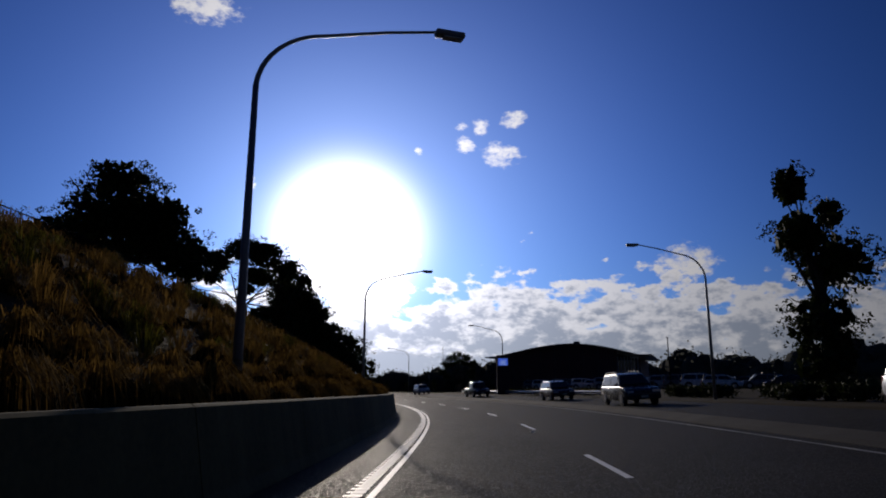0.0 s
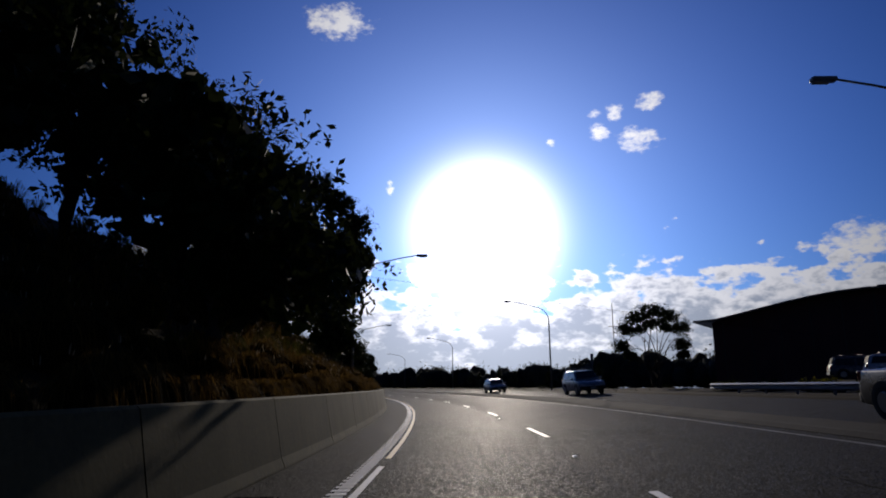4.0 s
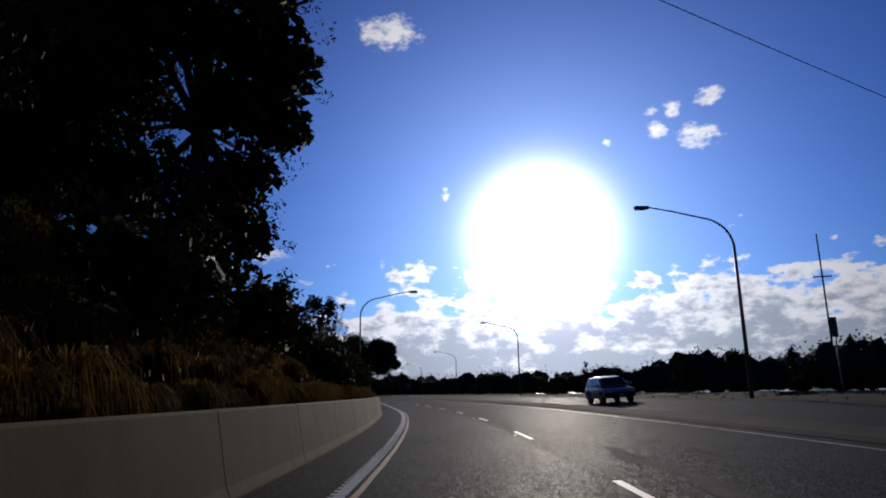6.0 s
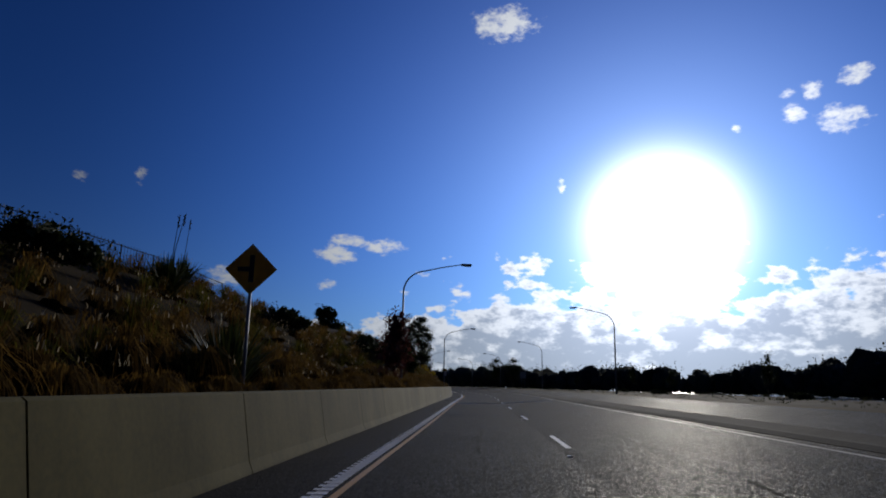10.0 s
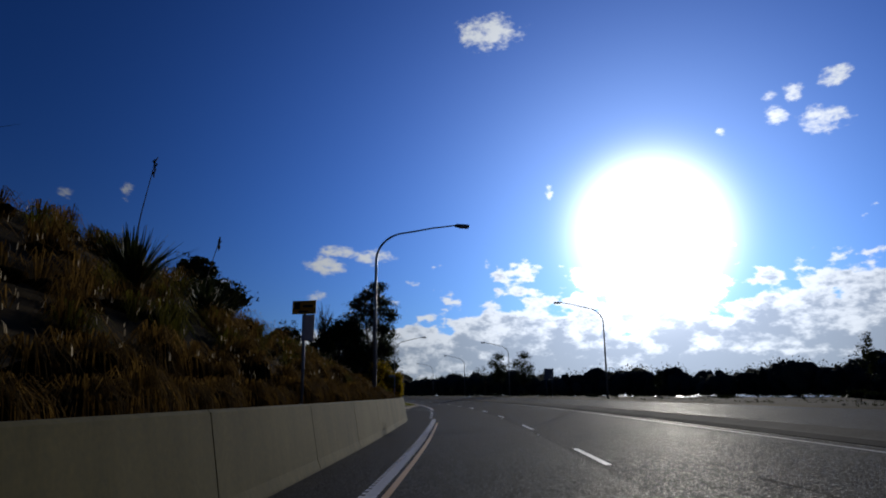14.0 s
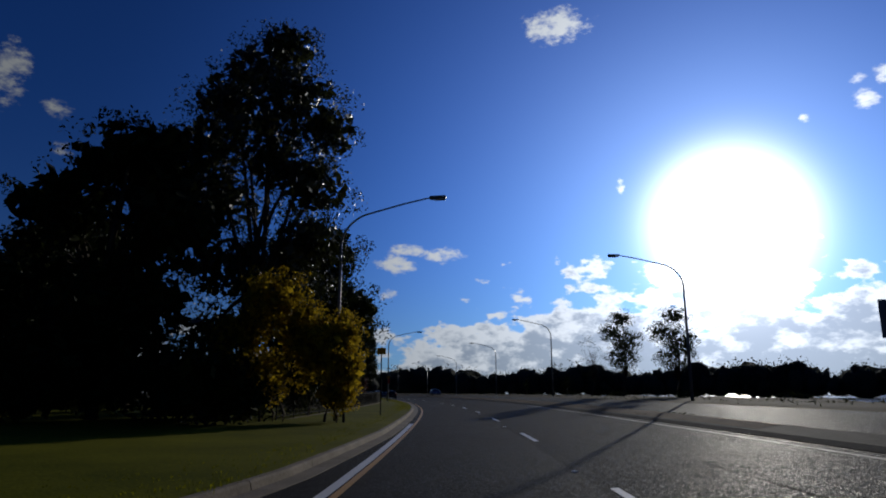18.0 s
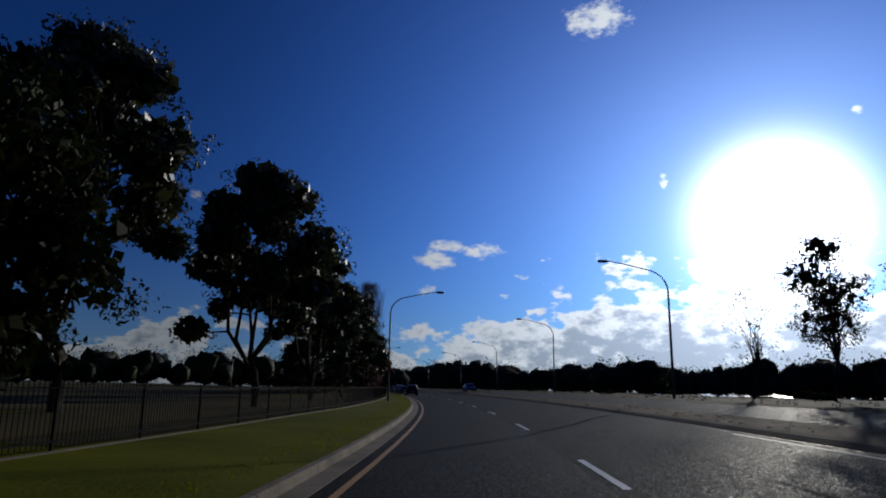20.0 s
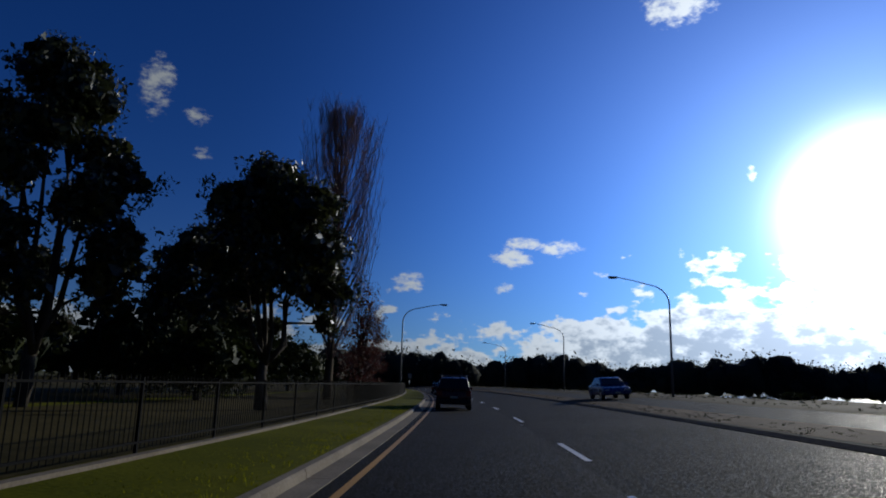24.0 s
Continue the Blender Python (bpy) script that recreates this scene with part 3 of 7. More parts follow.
tagged(new("park_ground", sweep("park_ground", park_prof, 286, S_MAX, PARK, 2.0, smooth=True)), "dry brown park ground with thin grass behind the fence", "ground", kind="structure")
tagged(new("fence_edging", sweep("fence_edging", lambda s: [(PARK_FENCE(s) + 0.16, 0.08), (PARK_FENCE(s) + 0.16, 0.215), (PARK_FENCE(s) + 0.04, 0.215), (PARK_FENCE(s) + 0.04, 0.08)], 272, 430, KERB, 2.4, closed=True)), "narrow pale concrete edging along the foot of the fence", "edging", kind="structure")
kerb = tagged(new("kerb"), "pale concrete kerb with a shallow gutter", "kerb", kind="structure")
s = 244.2
while s < 470:
    ob = new("kerb_stone", sweep("kerb_stone", lambda q: [(kerb_off(q), -0.05), (kerb_off(q) - 0.02, 0.10), (kerb_off(q) - 0.05, 0.13), (kerb_off(q) - 0.17, 0.13), (kerb_off(q) - 0.18, -0.05)], s + 0.012, s + 2.388, KERB, 1.2, closed=True))
    ob.parent = kerb
    ob = new("gutter_slab", sweep("gutter_slab", lambda q: [(kerb_off(q), -0.05), (kerb_off(q), 0.006), (kerb_off(q) + 0.36, 0.012), (kerb_off(q) + 0.36, -0.05)], s + 0.008, s + 2.392, KERB, 1.2, closed=True))
    ob.parent = kerb
    s += 2.4
island_kerb = tagged(new("kerb_island"), "kerb curving round the corner of the side road", "kerb", kind="structure")
CORNER = [(244.2, -4.28), (244.9, -4.43), (245.9, -4.83), (248.0, -5.77), (251.5, -7.35), (255.4, -9.01), (259.2, -11.47), (263.3, -14.26), (271.7, -19.51), (280.0, -24.75)]
for (sa, oa), (sb, ob_) in zip(CORNER, CORNER[1:]):
    a, b = on(sa, oa), on(sb, ob_)
    d = (b - a).normalized()
    n = Vector((d.y, -d.x, 0)) * 0.16
    v = [a + Vector((0, 0, -0.05)), b + Vector((0, 0, -0.05)), b + Vector((0, 0, 0.13)), a + Vector((0, 0, 0.13))]
    v += [p + n for p in v]
    ob = new("kerb_stone", raw_mesh("kerb_stone", v, [(0, 1, 2, 3), (4, 7, 6, 5), (3, 2, 6, 7), (0, 4, 5, 1), (0, 3, 7, 4), (1, 5, 6, 2)], KERB))
    ob.parent = island_kerb
near_kerb = tagged(new("kerb_near_corner"), "kerb turning from the barrier end into the side road", "kerb", kind="structure")
NEAR = [(232.3, -5.3), (233.84, -5.73), (238.0, -7.3), (242.5, -8.9), (247.4, -10.7), (254.0, -15.4), (262.0, -23.2)]
for (sa, oa), (sb, ob_) in zip(NEAR, NEAR[1:]):
    a, b = on(sa, oa), on(sb, ob_)
    d = (b - a).normalized()
    n = Vector((-d.y, d.x, 0)) * 0.16
    v = [a + Vector((0, 0, -0.05)), b + Vector((0, 0, -0.05)), b + Vector((0, 0, 0.13)), a + Vector((0, 0, 0.13))]
    v += [p + n for p in v]
    ob = new("kerb_stone", raw_mesh("kerb_stone", v, [(3, 2, 1, 0), (5, 6, 7, 4), (7, 6, 2, 3), (1, 5, 4, 0), (4, 7, 3, 0), (2, 6, 5, 1)], KERB))
    ob.parent = near_kerb
tagged(new("planting_bed_near", raw_mesh("planting_bed_near", [on(232.3, -5.5, 0.1)] + [on(a, b - 0.14, 0.1) for a, b in NEAR[1:]] + [on(262, -40, 0.12), on(228, -40, 0.12), on(230, -6.5, 0.1)], [tuple(range(10))], EARTH)), "dark planted ground behind the kerb of the side road", "planting bed", kind="structure")
tagged(new("planting_bed", raw_mesh("planting_bed", [on(244.4, -4.4, 0.1), on(248.1, -3.86, 0.105), on(253.5, -3.28, 0.11), on(253.5, -6.5, 0.12), on(253.5, -9.9, 0.12), on(248.0, -6.55, 0.1), on(244.9, -4.78, 0.1)], [tuple(range(7))], MULCH)), "bare mulched bed on the corner island", "planting bed", kind="structure")
give = tagged(new("give_way_line"), "broken white line across the side road", "road marking", kind="structure")
for q in (223.6, 227.0, 230.2, 233.3, 236.2):
    flat("dash", -1.86, -1.70, q, q + 1.5, WHITE_PAINT, give, ds=1.5)
a, b = on(238.7, -1.67, 0.006), on(245.9, -5.5, 0.006)
n = (b - a).normalized()
n = Vector((n.y, -n.x, 0)) * 0.07
ob = new("line", raw_mesh("line", [a - n, a + n, b + n, b - n], [(0, 1, 2, 3)], WHITE_PAINT))
ob.parent = give
flat("white_line", -1.66, -1.50, 238.7, 272, WHITE_PAINT, None, label="white edge line past the side road")

BLACK_STEEL = material("black_steel", (0.006, 0.006, 0.006), (0.014, 0.014, 0.014), 1.0, 0.85, spec=0.03, bump=0.05, fine=30.0)


def bar_mesh(name, w, d, h, mat, tip=0.0):
    bm = bmesh.new()
    box(bm, -w / 2, w / 2, -d / 2, d / 2, 0, h)
    if tip:
        t = bm.verts.new((0, 0, h + tip))
        top = [f for f in bm.faces if f.normal.z > 0.9][0]
        vs = list(top.verts)
        bm.faces.remove(top)
        for i in range(len(vs)):
            bm.faces.new((vs[i], vs[(i + 1) % len(vs)], t))
    me = bpy.data.meshes.new(name)
    bm.to_mesh(me)
    bm.free()
    me.materials.append(mat)
    return me


def picket_fence(label, s0, s1, off, zf, h, gap, single):
    """A fence of posts, rails and pickets; pickets between the stations 'single' are parts of their own."""
    top = tagged(new("picket_fence"), label, "fence")
    at = off if callable(off) else (lambda q: off)
    post, picket = bar_mesh("post", 0.045, 0.045, h + 0.06, BLACK_STEEL), bar_mesh("picket", 0.012, 0.012, h - 0.1, BLACK_STEEL, 0.05)
    rest = []
    q = s0
    while q <= s1:
        p = on(q, at(q), zf(q))
        ob = new("post", post)
        ob.parent, ob.matrix_basis = top, pose(p.x, p.y, p.z - 0.1, 0, 0, heading(q))
        for z in (0.14, h - 0.12):
            if q + 2.4 <= s1 + 0.1:
                ob = new("rail", sweep("rail", lambda w: [(at(w) - 0.02, zf(w) + z), (at(w) + 0.02, zf(w) + z), (at(w) + 0.02, zf(w) + z + 0.028), (at(w) - 0.02, zf(w) + z + 0.028)], q + 0.03, q + 2.37, BLACK_STEEL, 1.2, closed=True))
                ob.parent = top
        k = q + gap
        while k < q + 2.4 - 0.03 and k < s1:
            p = on(k, at(k), zf(k) + 0.06)
            if single[0] <= k <= single[1]:
                ob = new("picket", picket)
                ob.parent, ob.matrix_basis = top, pose(p.x, p.y, p.z, 0, 0, heading(k))
            else:
                rest.append(p)
            k += gap
        q += 2.4
    if rest:
        r = np.array([tuple(p) for p in rest])
        w, hh = 0.006, h - 0.06
        quads = []
        for (ax, ay), (bx, by) in (((-w, -w), (w, -w)), ((w, -w), (w, w)), ((w, w), (-w, w)), ((-w, w), (-w, -w))):
            quads.append(np.stack([r + (ax, ay, 0), r + (bx, by, 0), r + (bx, by, hh), r + (ax, ay, hh)], 1))
        ob = new("fence_infill", array_mesh("fence_infill", np.concatenate(quads), 4, BLACK_STEEL))
        ob.parent = top
        tagged(ob, kind="stuff")
    return top


picket_fence("black steel picket fence along the park verge", 271, 430, PARK_FENCE, lambda q: 0.2, 1.12, 0.105, (320, 350))
picket_fence("dark palisade fence along the top of the embankment", 2, 40, -12.6, lambda q: bank_z(q, -12.6), 1.0, 0.25, (500, 501))
picket_fence("dark palisade fence along the top of the embankment", 140, 172, -12.6, lambda q: bank_z(q, -12.6), 0.95, 0.22, (500, 501))

# ---- grass ----
def lumps(c, size, levels, g, rough=0.22):
    """Uneven solid lumps at the points c, of half sizes size (n x 3): all corners and all triangles."""
    bm = bmesh.new()
    bmesh.ops.create_icosphere(bm, subdivisions=levels, radius=1.0)
    bm.verts.index_update()
    p = np.array([tuple(v.co) for v in bm.verts])
    f = np.array([[v.index for v in q.verts] for q in bm.faces])
    bm.free()
    k = g.normal(size=(len(c), 5, 3)) * 2.6
    ph = g.uniform(0, 6.283, (len(c), 1, 5))
    w = 1 + rough * np.sin(np.einsum("vj,nkj->nvk", p, k) + ph).sum(-1) * 0.5
    v = c[:, None, :] + p[None] * w[..., None] * size[:, None, :]
    return v.reshape(-1, 3), (f[None] + len(p) * np.arange(len(c))[:, None, None]).reshape(-1, 3)


RNG = np.random.default_rng(7)


def blades(centres, per, length, spread, width, droop, upright=0.5):
    """Arching blades round many tussock centres: two quads a blade."""
    c = np.repeat(np.asarray(centres, float), per, axis=0)
    n = len(c)
    a = RNG.uniform(0, 2 * np.pi, n)
    L = length * RNG.uniform(0.6, 1.15, n)
    out = RNG.uniform(0.05, 1.0, n) * spread
    d = np.stack([np.cos(a), np.sin(a), np.zeros(n)], 1)
    side = np.stack([-np.sin(a), np.cos(a), np.zeros(n)], 1) * (width * RNG.uniform(0.6, 1.2, n))[:, None]
    up = np.array([0, 0, 1.0])
    b = c + d * (RNG.uniform(0, 0.14, n))[:, None]
    m = b + d * (L * out * 0.42)[:, None] + up * (L * 0.62)[:, None]
    t = b + d * (L * out * 1.05)[:, None] + up * (L * (0.92 - droop * out))[:, None]
    q1 = np.stack([b - side, b + side, m + side * 0.8, m - side * 0.8], 1)
    q2 = np.stack([m - side * 0.8, m + side * 0.8, t + side * 0.12, t - side * 0.12], 1)
    return np.concatenate([q1, q2])


def tussocks(centres, per, length, width):
    """Fountains of fine blades that rise from one crown and droop all round it: two quads a blade."""
    c = np.repeat(np.asarray(centres, float), per, axis=0)
    n = len(c)
    grown = np.repeat(RNG.uniform(0.7, 1.2, len(centres)), per)
    a = RNG.uniform(0, 2 * np.pi, n)
    L = length * grown * RNG.uniform(0.7, 1.1, n)
    u = RNG.uniform(0.08, 1.0, n) ** 0.8
    d = np.stack([np.cos(a), np.sin(a), np.zeros(n)], 1)
    side = np.stack([-np.sin(a), np.cos(a), np.zeros(n)], 1) * (width * RNG.uniform(0.6, 1.2, n))[:, None]
    up = np.array([0, 0, 1.0])
    b = c + d * RNG.uniform(0, 0.12, n)[:, None]
    m = b + d * (L * 0.40 * u)[:, None] + up * (L * (0.80 - 0.28 * u))[:, None]
    t = b + d * (L * (0.12 + 0.78 * u))[:, None] + up * (L * (0.78 - 0.80 * u))[:, None]
    return np.concatenate([np.stack([b - side, b + side, m + side * 0.9, m - side * 0.9], 1), np.stack([m - side * 0.9, m + side * 0.9, t + side * 0.2, t - side * 0.2], 1)])


def bank_points(n, s0, s1, o0, o1):
    r = []
    for _ in range(n):
        s, o = RNG.uniform(s0, s1), -RNG.uniform(o0, o1)
        if bank_end(s) > 0.12:
            r.append(tuple(on(s, o + flare(s), bank_z(s, o) - 0.04)))
    return r


THATCH = []


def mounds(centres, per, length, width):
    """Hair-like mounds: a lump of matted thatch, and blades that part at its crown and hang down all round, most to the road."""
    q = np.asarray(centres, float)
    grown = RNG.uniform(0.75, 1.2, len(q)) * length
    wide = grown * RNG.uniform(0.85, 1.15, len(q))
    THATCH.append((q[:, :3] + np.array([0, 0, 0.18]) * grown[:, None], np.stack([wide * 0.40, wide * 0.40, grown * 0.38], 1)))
    c = np.repeat(q, per, axis=0)
    n = len(c)
    a = RNG.uniform(0, 2 * np.pi, n)
    d = np.stack([np.cos(a), np.sin(a)], 1) + 0.5 * c[:, 3:5]
    d = np.concatenate([d, np.zeros((n, 1))], 1) / np.maximum(0.3, np.linalg.norm(d, axis=1))[:, None]
    H, W = np.repeat(grown, per), np.repeat(wide, per) * RNG.uniform(0.5, 1.05, n)
    u = RNG.uniform(0.0, 1.0, n)
    side = np.stack([-d[:, 1], d[:, 0], np.zeros(n)], 1) * (width * RNG.uniform(0.6, 1.2, n))[:, None]
    side += d * (width * RNG.uniform(-0.5, 0.5, n))[:, None]
    up = np.array([0, 0, 1.0])
    b = c[:, :3] + d * (0.16 * W * u)[:, None] + up * (H * 0.50)[:, None]
    m = c[:, :3] + d * (W * (0.16 + 0.20 * u))[:, None] + up * (H * RNG.uniform(0.60, 0.78, n))[:, None]
    o = c[:, :3] + d * (W * (0.38 + 0.22 * u))[:, None] + up * (H * RNG.uniform(0.40, 0.60, n))[:, None]
    t = c[:, :3] + d * (W * (0.44 + 0.34 * u))[:, None] + up * (H * RNG.uniform(-0.05, 0.30, n))[:, None]
    return np.concatenate([np.stack([b - side, b + side, m + side, m - side], 1), np.stack([m - side, m + side, o + side * 0.8, o - side * 0.8], 1), np.stack([o - side * 0.8, o + side * 0.8, t + side * 0.2, t - side * 0.2], 1)])


def matted(centres, per, length, width):
    """Smaller tussocks: a low lump of thatch with a fountain of blades on it."""
    q = np.asarray(centres, float)
    k = length * RNG.uniform(0.8, 1.15, len(q))
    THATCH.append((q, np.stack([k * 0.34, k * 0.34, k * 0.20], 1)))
    return tussocks(centres, per, length, width)


def row(s0, s1, step, o0, o1):
    """Points in an uneven row along the foot of the bank, each with the way to the road."""
    r = []
    for q in np.arange(s0, s1, step):
        q, o = q + RNG.uniform(-0.3, 0.3) * step, -RNG.uniform(o0, o1)
        r.append((*on(q, o + flare(q), bank_z(q, o) - 0.05), math.cos(math.radians(heading(q))), math.sin(math.radians(heading(q)))))
    return r


tagged(new("dry_grass", array_mesh("dry_grass", np.concatenate([
    mounds(row(-12, 229, 0.85, 3.85, 4.05), 170, 1.15, 0.0052),
    mounds(row(-12, 229, 0.9, 4.5, 5.1), 104, 1.1, 0.0065),
    matted(bank_points(560, -12, 228, 5.0, 6.9), 52, 1.0, 0.009),
    matted(bank_points(190, -12, 50, 5.6, 12.8), 60, 1.05, 0.011),
    matted(bank_points(700, -12, 226, 6.6, 12.8), 36, 1.05, 0.013),
    blades(bank_points(2600, -12, 229, 4.4, 12.8), 5, 0.5, 1.5, 0.012, 0.7)]), 4, DRY_GRASS)), "brown and straw-coloured tussock grass covering the embankment", "grass", kind="stuff")
tagged(new("green_grass", array_mesh("green_grass", np.concatenate([
    tussocks(bank_points(440, 0, 226, 4.8, 12.5), 50, 1.0, 0.011),
    tussocks(bank_points(220, 70, 226, 4.6, 7.0), 60, 0.95, 0.009)]), 4, GREEN_GRASS)), "green grass tufts among the dry tussocks", "grass", kind="stuff")
# Lumps under the blades, their dark colour painting the shade between tussocks.
tagged(new("thatch", array_mesh("thatch", np.zeros((0, 3)), 4, MAT, lumps(np.concatenate([a for a, b in THATCH]), np.concatenate([b for a, b in THATCH]), 2, RNG))), "matted thatch inside the tussock grass, hollow shade put into its colour", "grass", kind="stuff")
heads = np.array(bank_points(2600, 40, 226, 4.0, 8.5))
heads[:, 2] += RNG.uniform(0.55, 1.0, len(heads))
tagged(new("seed_heads", array_mesh("seed_heads", blades(heads, 2, 0.13, 0.6, 0.008, 0.3), 4, SEED)), "small pale seed heads standing over the tussock grass", "grass", kind="stuff")


def verge_points(n, s0, s1, o0, o1, z=lambda s, o: 0.0):
    return [tuple(on(s, o, z(s, o))) for s, o in zip(RNG.uniform(s0, s1, n), RNG.uniform(o0, o1, n))]


REED = material("reed", (0.018, 0.022, 0.008), (0.06, 0.062, 0.022), 1.0, 0.9, spec=0.05, bump=0.0, fine=1.5, island=0.6, transmit=0.15)
tagged(new("reeds", array_mesh("reeds", np.concatenate([
    blades(verge_points(1400, 96, 460, 12.6, 15.5, RIVER_Z), 8, 0.14, 0.9, 0.010, 0.5),
    blades(verge_points(1500, 110, 460, 15, 25, RIVER_Z), 8, 0.28, 0.8, 0.014, 0.4)]), 4, REED)), "low dark reeds and grass on the riverbank", "grass", kind="stuff")
tagged(new("lawn_blades", array_mesh("lawn_blades", np.concatenate([
    blades(verge_points(5000, 286, 365, -4.9, -2.3, lambda s, o: 0.11), 5, 0.07, 0.9, 0.006, 0.4),
    blades(verge_points(1800, 254, 300, -4.9, -2.8, lambda s, o: 0.11), 5, 0.08, 0.9, 0.007, 0.4)]), 4, LAWN_BLADE)), "short mown grass blades along the kerb", "grass", kind="stuff")
tagged(new("median_grass", array_mesh("median_grass", blades(verge_points(700, 268, 420, 7.35, 9.0, lambda s, o: min(0.52, 0.43 + 0.05 * (o - 7))), 12, 0.06, 1.1, 0.006, 0.5), 4, REED)), "rough grass and weeds on the median strip", "grass", kind="stuff")
flat_top = sweep("median_soil", lambda s: [(7.32, 0.452), (7.0 + median_w(s) - 0.12, 0.556)], 262, S_MAX, MULCH, 3.0)
tagged(new("median_soil", flat_top), "patchy soil and grass on top of the median", "median", kind="structure")


# ---- trees and shrubs ----
def leaf_quads(blobs, clumps, per, size, sigma=0.42, seed=1, squash=0.8, core=1.0):
    """Leaves in clumps scattered through the outer half of some ellipsoids."""
    g = np.random.default_rng(seed)
    per, size, sigma = (int(per * 0.26), size * 1.22, sigma * 0.82) if core >= 0.8 else (int(per * 0.6), size * 1.12, sigma)
    vol = np.array([b[3] * b[3] * b[4] for b in blobs])
    cen = []
    for b, k in zip(blobs, np.maximum(3, (clumps * vol / vol.sum()).astype(int))):
        v = g.normal(size=(k, 3))
        v /= np.linalg.norm(v, axis=1)[:, None]
        r = g.uniform(0.35, 1.0, k) ** 0.5
        cen.append(np.array(b[:3]) + v * r[:, None] * np.array([b[3], b[3], b[4]]))
    cen = np.concatenate(cen)
    sg = 0.8 * sigma * g.uniform(0.6, 1.3, len(cen))
    d = g.normal(size=(len(cen) * per, 3))
    far = np.linalg.norm(d, axis=1)
    d *= (np.minimum(far, 1.0 + 0.4 * g.random(len(far))) / far)[:, None]
    c = np.repeat(cen, per, axis=0) + 1.12 * d * np.repeat(sg, per)[:, None] * np.array([1, 1, squash])
    n = len(c)
    u = g.normal(size=(n, 3))
    u[:, 2] -= 0.5
    u /= np.linalg.norm(u, axis=1)[:, None]
    w = np.cross(u, g.normal(size=(n, 3)))
    w /= np.linalg.norm(w, axis=1)[:, None]
    L = (0.72 * size * g.uniform(0.6, 1.3, n))[:, None]
    quads = [np.stack([c - u * L * 0.5, c + w * L * 0.24, c + u * L * 0.5, c - w * L * 0.24], 1)]
    # larger leaf sprays deep inside, so that the crown closes
    cap = min(0.24, max(0.1, 0.92 * size))
    for b in blobs:
        k = int(132 * min(1.9, (0.22 / cap) ** 1.3) * core * max(1.0, b[3] * b[4] / 2.2))
        v = g.normal(size=(k, 3))
        v /= np.linalg.norm(v, axis=1)[:, None]
        q = np.array(b[:3]) + v * (g.random(k) ** 0.5 * 0.70)[:, None] * np.array([b[3], b[3], b[4]])
        u = g.normal(size=(k, 3))
        u /= np.linalg.norm(u, axis=1)[:, None]
        w = np.cross(u, g.normal(size=(k, 3)))
        w /= np.linalg.norm(w, axis=1)[:, None]
        L = (np.minimum(0.15 * (b[3] + b[4]), cap * 1.75) * g.uniform(0.5, 1.0, k))[:, None]
        quads.append(np.stack([q - u * L, q + w * L * 0.6, q + u * L, q - w * L * 0.6], 1))
    return np.concatenate(quads), cen


GROWN = 1.19  # scale of the planting


